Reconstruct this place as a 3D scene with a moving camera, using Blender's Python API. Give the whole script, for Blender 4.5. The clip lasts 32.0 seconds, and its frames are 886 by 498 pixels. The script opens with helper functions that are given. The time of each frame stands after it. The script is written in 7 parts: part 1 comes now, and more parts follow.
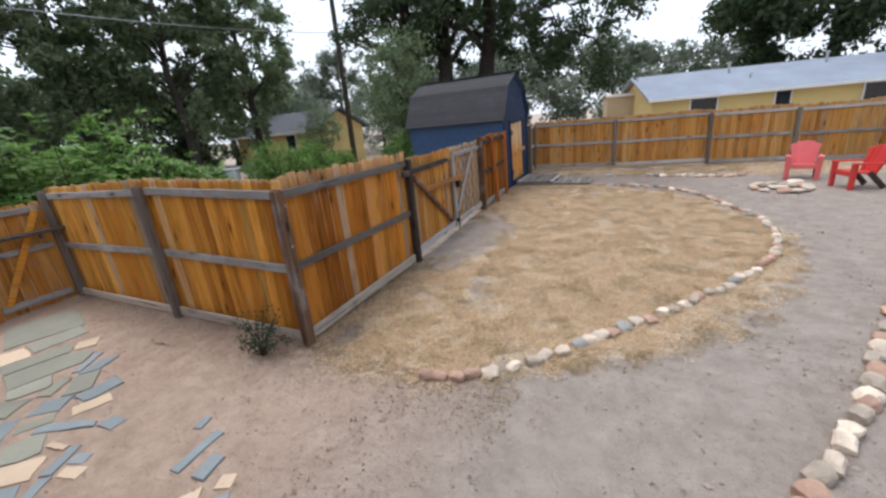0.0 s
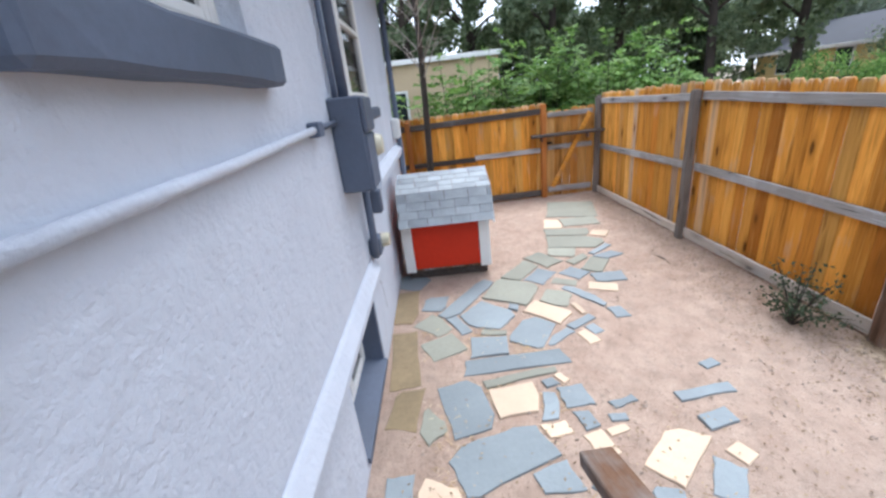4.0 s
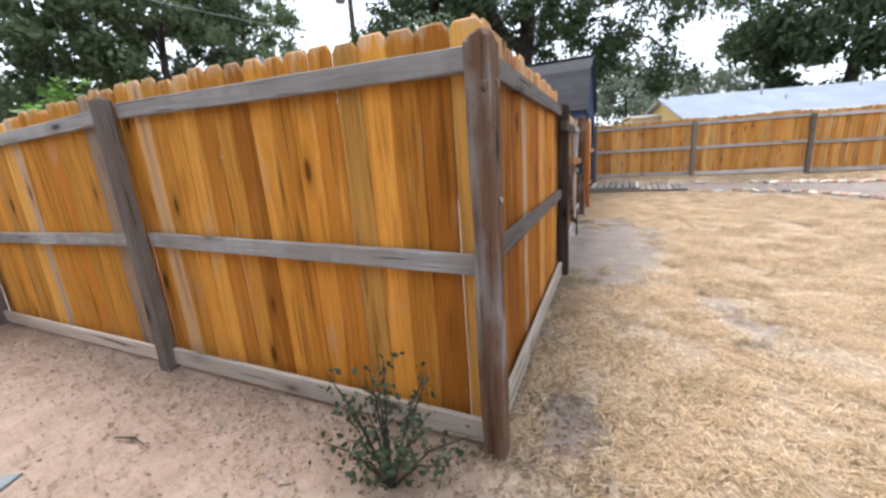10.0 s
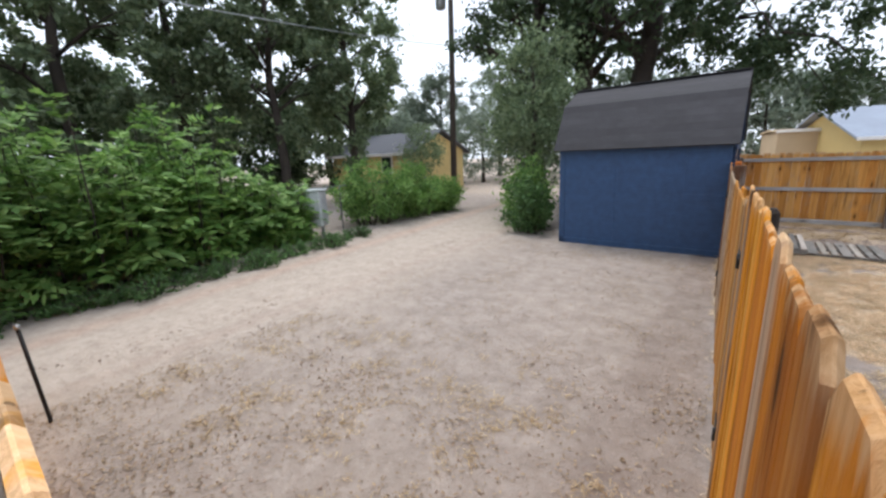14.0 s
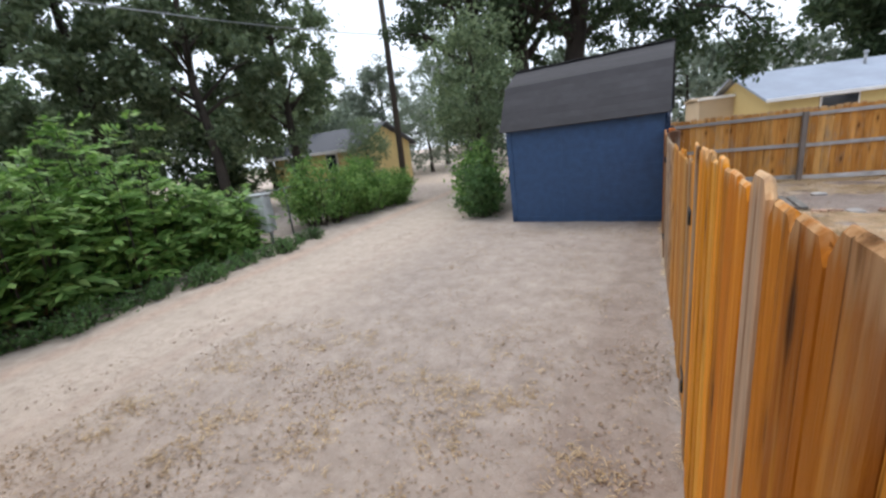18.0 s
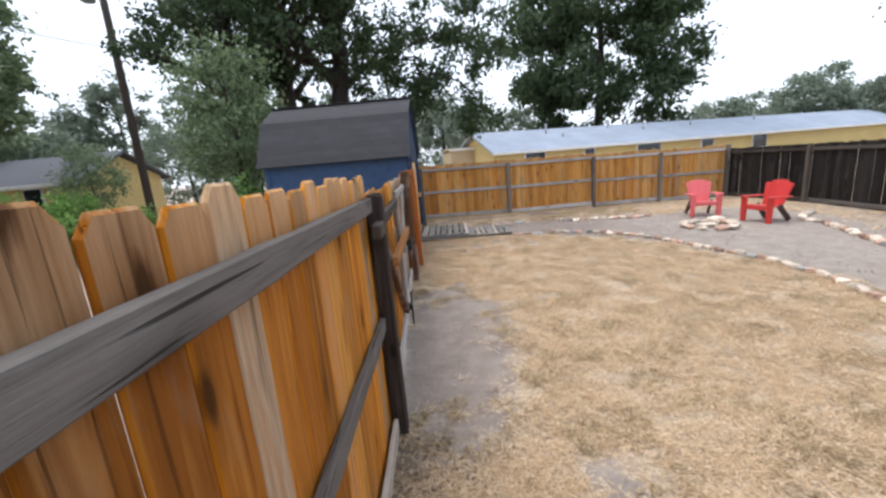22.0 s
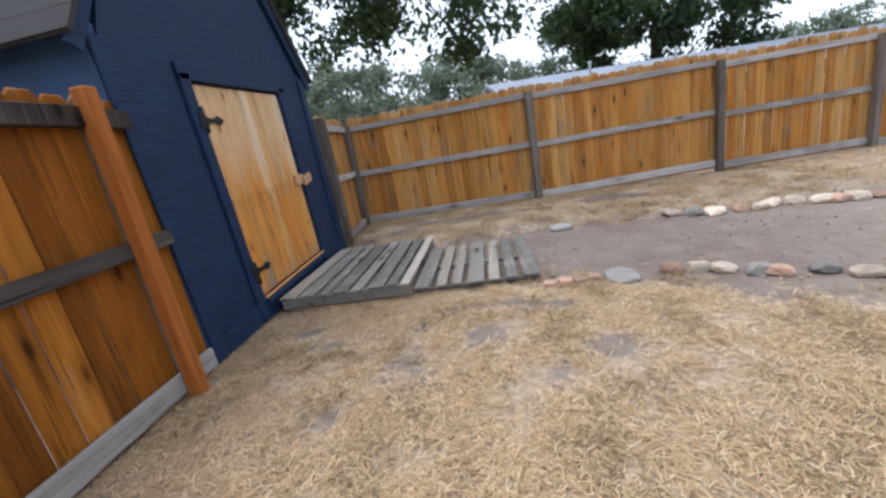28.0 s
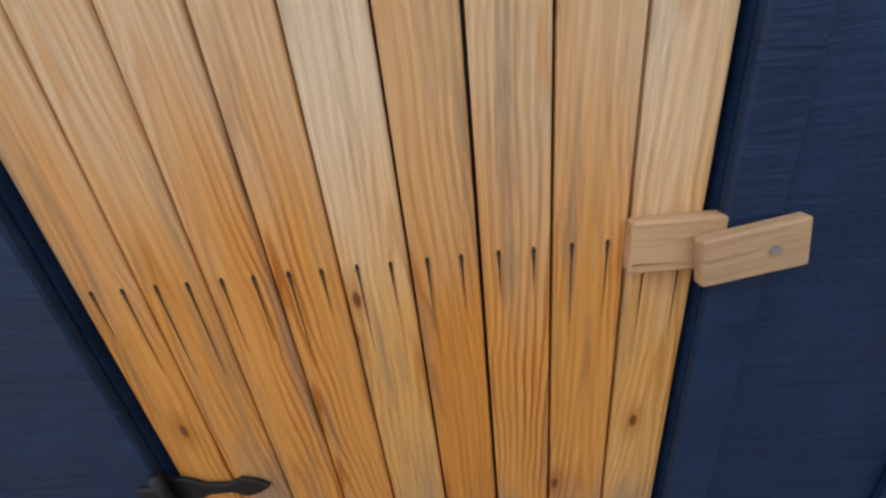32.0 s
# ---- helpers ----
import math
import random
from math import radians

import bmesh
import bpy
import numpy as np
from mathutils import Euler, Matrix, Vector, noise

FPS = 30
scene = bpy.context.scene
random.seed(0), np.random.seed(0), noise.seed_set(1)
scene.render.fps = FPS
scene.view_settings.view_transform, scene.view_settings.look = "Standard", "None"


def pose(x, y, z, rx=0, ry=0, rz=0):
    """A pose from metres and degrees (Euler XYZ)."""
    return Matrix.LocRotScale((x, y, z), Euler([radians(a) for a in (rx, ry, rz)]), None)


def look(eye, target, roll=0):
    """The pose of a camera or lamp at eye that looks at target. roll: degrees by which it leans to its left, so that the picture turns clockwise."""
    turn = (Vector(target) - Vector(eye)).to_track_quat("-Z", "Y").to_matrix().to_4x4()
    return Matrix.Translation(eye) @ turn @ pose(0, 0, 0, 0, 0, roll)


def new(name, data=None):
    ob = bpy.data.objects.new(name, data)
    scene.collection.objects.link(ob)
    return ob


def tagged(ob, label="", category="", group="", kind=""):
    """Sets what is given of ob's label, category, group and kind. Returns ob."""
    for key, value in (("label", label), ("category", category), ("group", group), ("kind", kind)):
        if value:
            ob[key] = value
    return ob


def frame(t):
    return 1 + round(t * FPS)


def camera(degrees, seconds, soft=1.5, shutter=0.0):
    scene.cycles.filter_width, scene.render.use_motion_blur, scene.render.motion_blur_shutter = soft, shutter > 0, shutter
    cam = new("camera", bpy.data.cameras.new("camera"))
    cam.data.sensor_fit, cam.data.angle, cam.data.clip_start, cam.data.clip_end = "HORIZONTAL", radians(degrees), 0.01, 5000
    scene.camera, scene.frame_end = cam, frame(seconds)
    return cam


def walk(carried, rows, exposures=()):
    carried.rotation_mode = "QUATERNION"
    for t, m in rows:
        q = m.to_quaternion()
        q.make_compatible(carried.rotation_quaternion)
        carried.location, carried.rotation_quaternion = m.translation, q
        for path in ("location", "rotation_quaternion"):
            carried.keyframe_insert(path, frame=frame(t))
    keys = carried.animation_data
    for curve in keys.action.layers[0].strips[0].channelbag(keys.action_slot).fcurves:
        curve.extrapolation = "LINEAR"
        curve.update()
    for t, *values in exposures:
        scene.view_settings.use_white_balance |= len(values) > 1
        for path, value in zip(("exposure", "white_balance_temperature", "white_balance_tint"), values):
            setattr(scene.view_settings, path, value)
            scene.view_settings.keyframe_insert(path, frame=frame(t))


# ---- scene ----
cam = camera(97.6, 32.0, 2.6)
PATH = [
    (0, (3.189, -2.645, 2.229), (2.3, -0.967, 1.603), -5.5),
    (0.5, (3.18, -2.673, 2.222), (1.945, -1.259, 1.532), -5.6),
    (1, (3.168, -2.695, 2.217), (1.791, -1.436, 1.496), -5.0),
    (1.5, (3.064, -2.761, 2.246), (1.556, -1.596, 1.64), -3.9),
    (2, (2.908, -2.915, 2.287), (1.166, -2.047, 1.827), -2.5),
    (2.5, (2.768, -3.014, 2.259), (0.902, -2.642, 1.643), -1.9),
    (3, (2.602, -3.028, 2.111), (0.742, -3.089, 1.379), -2.3),
    (3.5, (2.47, -3.057, 2.075), (0.61, -3.134, 1.344), -5.4),
    (5.5, (1.715, -3.128, 1.717), (-0.165, -3.041, 1.042), -6.7),
    (6, (1.516, -3.097, 1.626), (-0.371, -3.012, 0.968), -7.3),
    (6.5, (1.266, -2.988, 1.48), (-0.575, -2.697, 0.753), -5.0),
    (7, (0.922, -2.895, 1.378), (-0.932, -2.459, 0.767), -6.0),
    (7.5, (0.675, -2.768, 1.337), (-1.197, -2.464, 0.703), -5.0),
    (8, (0.484, -2.45, 1.314), (-1.37, -2.051, 0.678), -1.3),
    (8.5, (0.327, -2.164, 1.319), (-1.331, -1.168, 0.81), -0.8),
    (9, (0.299, -1.875, 1.362), (-0.967, -0.412, 0.856), -1.8),
    (9.5, (0.369, -1.718, 1.346), (-0.494, 0.012, 0.832), -3.7),
    (10, (0.494, -1.432, 1.344), (-0.355, 0.313, 0.862), -4.2),
    (10.5, (0.664, -1.198, 1.329), (0.143, 0.634, 0.72), -6.3),
    (11, (0.822, -0.805, 1.266), (0.663, 1.085, 0.633), -4.4),
    (11.5, (0.844, -0.468, 1.335), (0.555, 1.411, 0.712), -3.5),
    (12, (0.74, -0.32, 1.523), (-0.224, 1.38, 1.096), -4.7),
    (12.5, (0.466, -0.17, 1.775), (-0.608, 1.507, 1.585), -6.2),
    (13, (0.2, -0.078, 1.921), (-0.947, 1.539, 1.66), -6.2),
    (13.5, (0.023, 0.004, 1.953), (-1.296, 1.472, 1.632), -3.3),
    (14, (-0.155, 0.085, 2.02), (-1.375, 1.603, 1.564), -2.2),
    (14.5, (-0.236, 0.115, 2.011), (-1.456, 1.605, 1.47), -7.1),
    (15, (-0.246, 0.142, 1.971), (-1.353, 1.696, 1.374), -7.9),
    (15.5, (-0.225, 0.153, 1.972), (-1.251, 1.779, 1.422), -7.4),
    (17.5, (-0.224, 0.151, 1.96), (-1.233, 1.789, 1.413), -6.9),
    (18, (-0.224, 0.141, 1.97), (-1.26, 1.773, 1.456), -7.0),
    (18.5, (-0.214, 0.129, 1.971), (-1.273, 1.764, 1.517), -7.0),
    (19, (-0.209, 0.119, 1.977), (-1.29, 1.744, 1.541), -7.4),
    (19.5, (-0.205, 0.117, 1.978), (-1.29, 1.742, 1.55), -7.1),
    (20, (-0.202, 0.127, 1.97), (-1.236, 1.782, 1.53), -6.3),
    (20.5, (-0.164, 0.065, 1.971), (-1.062, 1.819, 1.628), -4.7),
    (21, (-0.093, 0.05, 2.0), (-0.815, 1.902, 1.77), -6.4),
    (21.5, (0.109, 0.039, 1.902), (-0.343, 1.965, 1.609), -6.1),
    (22, (0.397, 0.181, 1.86), (0.332, 2.133, 1.431), -4.8),
    (22.5, (0.651, 0.302, 1.667), (0.862, 2.232, 1.19), -7.3),
    (23, (0.747, 0.694, 1.459), (1.215, 2.61, 1.127), -9.7),
    (23.5, (0.852, 1.117, 1.312), (1.259, 3.026, 0.877), -7.5),
    (24, (0.926, 1.606, 1.239), (1.184, 3.484, 0.6), -4.8),
    (24.5, (0.976, 2.168, 1.275), (1.34, 4.053, 0.713), 0.0),
    (25, (1.156, 2.693, 1.245), (1.453, 4.566, 0.61), -3.4),
    (25.5, (1.293, 3.311, 1.23), (1.547, 5.234, 0.745), -8.9),
    (26, (1.322, 3.934, 1.275), (1.557, 5.86, 0.79), -6.8),
    (26.5, (1.478, 4.535, 1.189), (1.352, 6.487, 0.769), -10.5),
    (28.5, (1.534, 7.324, 1.226), (1.128, 9.202, 0.671), -10.1),
    (29, (1.485, 7.915, 1.257), (0.859, 9.731, 0.702), -9.9),
    (29.5, (1.373, 8.472, 1.223), (0.722, 10.287, 0.693), -11.2),
    (30, (1.231, 9.021, 1.235), (0.395, 10.771, 0.746), -10.1),
    (30.5, (0.99, 9.469, 1.282), (-0.306, 10.893, 0.741), -5.9),
    (31, (0.693, 9.857, 1.327), (-0.962, 10.784, 0.692), -7.1),
    (31.5, (0.431, 10.171, 1.367), (-1.399, 10.608, 0.69), -5.9),
    (32, (0.175, 10.322, 1.41), (-1.646, 10.243, 0.586), -4.3),
]
STOPS = [(0, 0.38, 6350, 10), (1.2, 0.7, 6250, 10), (2, 1.08, 5950, 10), (2.7, 1.15, 5900, 10), (4, 1.1, 5950, 10), (6, 0.95, 6250, 10), (8, 0.93, 6300, 10), (10, 1.1, 6350, 10), (11, 0.85, 6350, 10), (12, 0.55, 6350, 10), (13, 0.8, 6300, 10), (14.5, 0.58, 6300, 10), (20, 0.58, 6300, 10), (21, 0.73, 6300, 10), (22.5, 0.63, 6350, 10), (26, 0.38, 6400, 10), (28.5, 0.72, 6150, 10), (30, 1.1, 6200, 10), (31, 1.05, 6400, 10), (32, 0.75, 6500, 10)]
walk(cam, [(t, look(eye, target, roll)) for t, eye, target, roll in PATH], STOPS)

# ---- light ----
world = bpy.data.worlds.new("sky")
scene.world = world
world.use_nodes = True
wn, wl = world.node_tree.nodes, world.node_tree.links
sky = wn.new("ShaderNodeTexSky")
sky.sky_type, sky.sun_disc = "NISHITA", False
sky.sun_elevation, sky.sun_rotation = radians(70), radians(-57)
sky.air_density, sky.dust_density, sky.ozone_density = 1.0, 4.0, 1.0
cloud = wn.new("ShaderNodeMix")
cloud.data_type = "RGBA"
cloud.inputs["Factor"].default_value = 0.72
cloud.inputs["B"].default_value = (8.0, 8.65, 9.7, 1)
wl.new(sky.outputs["Color"], cloud.inputs["A"])
wl.new(cloud.outputs["Result"], wn["Background"].inputs["Color"])
wn["Background"].inputs["Strength"].default_value = 0.13
sun = new("sun", bpy.data.lights.new("sun", "SUN"))
sun.data.energy, sun.data.angle, sun.data.color = 1.3, radians(30), (1.0, 0.965, 0.92)
sun.matrix_world = look((-4.0, 2.6, 13), (0, 0, 0))


# ---- materials ----
def material(name, base, rough=0.8, metal=0.0):
    m = bpy.data.materials.new(name)
    m.use_nodes = True
    b = m.node_tree.nodes["Principled BSDF"]
    b.inputs["Base Color"].default_value = (*base, 1)
    b.inputs["Roughness"].default_value, b.inputs["Metallic"].default_value = rough, metal
    return m


class Net:
    """A short way to wire nodes."""

    def __init__(self, m):
        self.t = m.node_tree
        self.b = self.t.nodes["Principled BSDF"]

    def node(self, kind, **inputs):
        n = self.t.nodes.new("ShaderNode" + kind)
        for k, v in inputs.items():
            self.put(n.inputs[k.replace("_", " ")], v)
        return n

    def put(self, socket, v):
        if hasattr(v, "is_output"):
            self.t.links.new(v, socket)
        else:
            socket.default_value = v

    def coords(self, scale=(1, 1, 1), where="Object", vary=0.0):
        c = self.node("TexCoord").outputs[where]
        if vary:
            r = self.node("ObjectInfo").outputs["Random"]
            s = self.node("VectorMath")
            s.operation = "SCALE"
            self.put(s.inputs[0], (vary, vary * 0.7, vary * 1.3))
            self.put(s.inputs["Scale"], r)
            a = self.node("VectorMath")
            self.put(a.inputs[0], c), self.put(a.inputs[1], s.outputs[0])
            c = a.outputs[0]
        mp = self.node("Mapping", Scale=scale)
        self.put(mp.inputs["Vector"], c)
        return mp.outputs[0]

    def noise(self, vec, scale, detail=4.0, rough=0.6, warp=0.0):
        n = self.node("TexNoise", Scale=scale, Detail=detail, Roughness=rough, Distortion=warp)
        self.put(n.inputs["Vector"], vec)
        return n.outputs[0]

    def ramp(self, fac, *stops):
        r = self.node("ValToRGB")
        els = r.color_ramp.elements
        while len(els) < len(stops):
            els.new(0.5)
        for e, (p, c) in zip(els, stops):
            e.position, e.color = p, (*c, 1) if len(c) == 3 else c
        self.put(r.inputs["Fac"], fac)
        return r.outputs["Color"]

    def step(self, fac, lo, hi, a=0.0, b=1.0):
        n = self.node("MapRange")
        n.clamp = True
        for i, v in enumerate((fac, lo, hi, a, b)):
            self.put(n.inputs[i], v)
        return n.outputs[0]

    def mix(self, fac, a, b, how="MIX"):
        n = self.node("Mix")
        n.data_type, n.blend_type = "RGBA", how
        self.put(n.inputs["Factor"], fac)
        for k, v in (("A", a), ("B", b)):
            self.put([s for s in n.inputs if s.name == k and s.type == "RGBA"][0], (*v, 1) if isinstance(v, tuple) and len(v) == 3 else v)
        return [s for s in n.outputs if s.type == "RGBA"][0]

    def math(self, how, a, b=0.0):
        n = self.node("Math")
        n.operation = how
        self.put(n.inputs[0], a), self.put(n.inputs[1], b)
        return n.outputs[0]

    def colour(self, v):
        self.put(self.b.inputs["Base Color"], v)

    def rough(self, v):
        self.put(self.b.inputs["Roughness"], v)

    def bump(self, h, strength=0.4, distance=0.01):
        n = self.node("Bump", Strength=strength, Distance=distance)
        self.put(n.inputs["Height"], h)
        self.put(self.b.inputs["Normal"], n.outputs[0])


def wood(name, tones, grey, greyness=0.5, axis=2, rough=0.75, knots=True, odd=0.0, top=0.0, lattice=False, crack=0.45, spread=0.27, fade=0.045):
    """Boards with grain along one axis, a tone for each board, long bands, weathered patches, cracks and knots."""
    m = material(name, tones[0], rough)
    n = Net(m)

    def along(across, length, vary):
        return n.coords(tuple(length if i == axis else across for i in range(3)), vary=vary)

    fine = n.noise(along(85.0, 4.0, 37.0), 1.0, 5.0, 0.65, 0.3)
    band = n.noise(along(15.0, 0.9, 47.0), 1.0, 3.0, 0.55, 0.6)
    pale = n.noise(along(24.0, 1.4, 59.0), 1.0, 3.0, 0.55, 0.3)
    split = n.noise(along(60.0, 1.3, 71.0), 1.0, 2.0, 0.5, 0.2)
    rnd = n.node("ObjectInfo").outputs["Random"]
    col = n.ramp(rnd, (0.0, tones[0]), (0.35, tones[1]), (0.7, tones[2]), (1.0, tones[3]))
    col = n.mix(n.step(band, 0.50, 0.68, 0.0, 0.42), col, tuple(c * 0.55 for c in tones[0]))
    col = n.mix(n.step(pale, 0.55, 0.74, 0.0, 0.36), col, tuple(min(1, c * 1.3) for c in tones[3]))
    col = n.mix(n.step(fine, 0.50, 0.70, 0.0, 0.34), col, tuple(c * 0.45 for c in tones[0]))
    patch = n.noise(n.coords((2.2, 2.2, 1.1), vary=91.0), 1.6, 5.0, 0.6)
    aged = n.ramp(fine, (0.3, tuple(c * 0.5 for c in grey)), (0.7, tuple(min(1, c * 1.1) for c in grey)))
    col = n.mix(n.step(n.math("ADD", patch, n.step(pale, 0.3, 0.7, -0.06, 0.06)), 0.62 - 0.3 * greyness, 0.80 - 0.25 * greyness, 0.0, min(1.0, 0.35 + greyness)), col, aged)
    if odd:
        h = n.math("FRACT", n.math("MULTIPLY", rnd, 17.31))
        streak = n.noise(n.coords((14.0, 14.0, 0.7), vary=61.0), 1.2, 4.0, 0.6)
        some = n.math("MULTIPLY", n.step(h, 1 - odd - 0.03, 1 - odd + 0.03, 0.0, 1.0), n.step(streak, 0.30, 0.55, 0.15, 0.9))
        col = n.mix(some, col, aged)
        col = n.mix(n.step(streak, 0.58, 0.68, 0.0, 0.6), col, tuple(c * 0.3 for c in tones[0]))
    if lattice:
        at = n.node("SeparateXYZ")
        n.put(at.inputs[0], n.node("NewGeometry").outputs["Position"])
        cells = None
        for how in ("ADD", "SUBTRACT"):
            k = n.step(n.math("PINGPONG", n.math("MULTIPLY", n.math(how, at.outputs[1], at.outputs[2]), 6.2), 1.0), 0.16, 0.48)
            cells = k if cells is None else n.math("MULTIPLY", cells, k)
        where = n.step(patch, 0.36, 0.52, 0.0, 1.0)
        col = n.mix(n.math("MULTIPLY", where, n.math("MULTIPLY", cells, 0.45)), col, tuple(c * 0.42 for c in grey))
        col = n.mix(n.math("MULTIPLY", where, n.math("SUBTRACT", 0.4, n.math("MULTIPLY", cells, 0.4))), col, tuple(min(1, c * 1.15) for c in grey))
    if top:
        zed = n.node("SeparateXYZ")
        n.put(zed.inputs[0], n.node("TexCoord").outputs["Object"])
        worn = n.math("ADD", zed.outputs[2], n.step(pale, 0.3, 0.7, -0.05, 0.04))
        col = n.mix(n.step(worn, top - fade, top - 0.005, 0.0, 0.7), col, n.ramp(fine, (0.3, tuple(0.5 * c + 0.3 * t for c, t in zip(grey, tones[3]))), (0.65, tuple(min(1, 0.95 * c + 0.35 * t) for c, t in zip(grey, tones[3])))))
    if knots:
        kv = [5.0, 5.0, 5.0]
        kv[axis] = 1.7
        vor = n.node("TexVoronoi", Scale=1.0)
        n.put(vor.inputs["Vector"], n.coords(tuple(kv), vary=53.0))
        d = n.math("ADD", vor.outputs["Distance"], n.step(fine, 0.3, 0.7, -0.02, 0.02))
        col = n.mix(n.step(d, 0.10, 0.30, 0.5, 0.0), col, tuple(c * 0.5 for c in tones[0]))
        col = n.mix(n.step(d, 0.07, 0.13, 0.85, 0.0), col, tuple(c * 0.16 for c in tones[0]))
    cut = n.step(split, 0.655, 0.70, 0.0, 1.0)
    col = n.mix(n.math("MULTIPLY", cut, crack), col, tuple(c * 0.12 for c in tones[0]))
    hsv = n.node("HueSaturation")
    n.put(hsv.inputs["Color"], col)
    n.put(hsv.inputs["Value"], n.step(n.math("FRACT", n.math("MULTIPLY", rnd, 7.77)), 0.0, 1.0, 1 - spread, 1 + spread))
    n.colour(hsv.outputs[0])
    n.b.inputs["Specular IOR Level"].default_value = 0.15
    n.bump(n.math("SUBTRACT", n.math("ADD", fine, n.math("MULTIPLY", band, 0.8)), n.math("MULTIPLY", cut, 1.2)), 0.75, 0.006)
    n.rough(n.step(fine, 0.3, 0.7, rough - 0.12, rough + 0.15))
    return m


CEDAR = wood("stained cedar", ((0.50, 0.175, 0.022), (0.64, 0.265, 0.038), (0.73, 0.335, 0.058), (0.78, 0.41, 0.10)), (0.50, 0.41, 0.33), 0.14, odd=0.10, top=1.80)
CEDAR_DEEP = wood("deep stained cedar", ((0.40, 0.125, 0.007), (0.55, 0.195, 0.011), (0.66, 0.265, 0.018), (0.76, 0.37, 0.05)), (0.46, 0.35, 0.25), 0.03, odd=0.08, top=1.82)
CEDAR_RUST = wood("rust brown stained cedar", ((0.21, 0.066, 0.008), (0.30, 0.10, 0.012), (0.39, 0.142, 0.018), (0.50, 0.215, 0.04)), (0.36, 0.25, 0.17), 0.06, odd=0.10, top=1.81)
# Browner than the deep cedar, and paler over the top 24 cm.
CEDAR_HONEY = wood("honey brown yard face", ((0.28, 0.092, 0.012), (0.40, 0.142, 0.02), (0.50, 0.195, 0.032), (0.60, 0.275, 0.06)), (0.50, 0.37, 0.25), 0.12, odd=0.10, top=1.80, fade=0.24)
CEDAR_OLD = wood("faded cedar", ((0.42, 0.17, 0.034), (0.49, 0.22, 0.05), (0.55, 0.27, 0.07), (0.57, 0.32, 0.11)), (0.34, 0.26, 0.18), 0.32, odd=0.03, top=1.72, spread=0.14)
CEDAR_LATTICE = wood("cedar with lattice weathering", ((0.32, 0.115, 0.02), (0.40, 0.165, 0.035), (0.45, 0.22, 0.065), (0.46, 0.29, 0.13)), (0.40, 0.33, 0.26), 0.12, odd=0.22, top=1.6, lattice=True, crack=0.7)
CEDAR_BAR = wood("brown stained bar", ((0.36, 0.15, 0.045), (0.40, 0.175, 0.055), (0.44, 0.20, 0.07), (0.48, 0.24, 0.10)), (0.42, 0.34, 0.27), 0.2, axis=0)
RAIL_UP = wood("grey weathered stile", ((0.25, 0.225, 0.20), (0.30, 0.275, 0.25), (0.35, 0.325, 0.30), (0.40, 0.375, 0.35)), (0.48, 0.465, 0.45), 0.5, crack=0.8)
POST_DARK = wood("dark weathered post", ((0.055, 0.042, 0.035), (0.07, 0.054, 0.045), (0.085, 0.068, 0.058), (0.11, 0.09, 0.078)), (0.19, 0.17, 0.155), 0.25, crack=0.8)
CEDAR_RED = wood("red stained post", ((0.36, 0.105, 0.022), (0.40, 0.125, 0.028), (0.44, 0.145, 0.034), (0.46, 0.17, 0.045)), (0.3, 0.2, 0.14), 0.1)
CEDAR_DARK = wood("dark weathered boards", ((0.014, 0.012, 0.011), (0.019, 0.016, 0.0145), (0.025, 0.021, 0.019), (0.038, 0.033, 0.030)), (0.085, 0.078, 0.072), 0.16, crack=0.3)
RAIL = wood("grey weathered rail", ((0.33, 0.30, 0.27), (0.39, 0.36, 0.33), (0.45, 0.42, 0.39), (0.50, 0.47, 0.44)), (0.58, 0.565, 0.55), 0.5, axis=0, crack=0.8)
RAIL_DARK = wood("dark weathered rail", ((0.065, 0.053, 0.045), (0.085, 0.07, 0.06), (0.11, 0.094, 0.083), (0.14, 0.125, 0.113)), (0.24, 0.225, 0.21), 0.2, axis=0, crack=0.8)
RAIL_TAN = wood("pale tan board", ((0.50, 0.42, 0.34), (0.56, 0.48, 0.39), (0.60, 0.52, 0.43), (0.64, 0.56, 0.47)), (0.64, 0.605, 0.57), 0.3, axis=0, crack=0.8)
LATCH = wood("bare pine block", ((0.58, 0.33, 0.16), (0.62, 0.37, 0.19), (0.66, 0.41, 0.22), (0.70, 0.45, 0.25)), (0.6, 0.5, 0.38), 0.2, axis=1, rough=0.6)
POST = wood("grey weathered post", ((0.13, 0.105, 0.088), (0.15, 0.125, 0.105), (0.19, 0.16, 0.14), (0.22, 0.185, 0.16)), (0.27, 0.25, 0.23), 0.35, crack=0.8)
POST_BROWN = wood("brown weathered post", ((0.125, 0.062, 0.034), (0.16, 0.085, 0.050), (0.21, 0.125, 0.08), (0.28, 0.19, 0.135)), (0.47, 0.44, 0.41), 0.5, odd=0.01, crack=0.95)
BRACE_BROWN = wood("brown brace wood", ((0.125, 0.062, 0.034), (0.16, 0.085, 0.050), (0.21, 0.125, 0.08), (0.28, 0.19, 0.135)), (0.47, 0.44, 0.41), 0.5, odd=0.01, crack=0.95, axis=0)


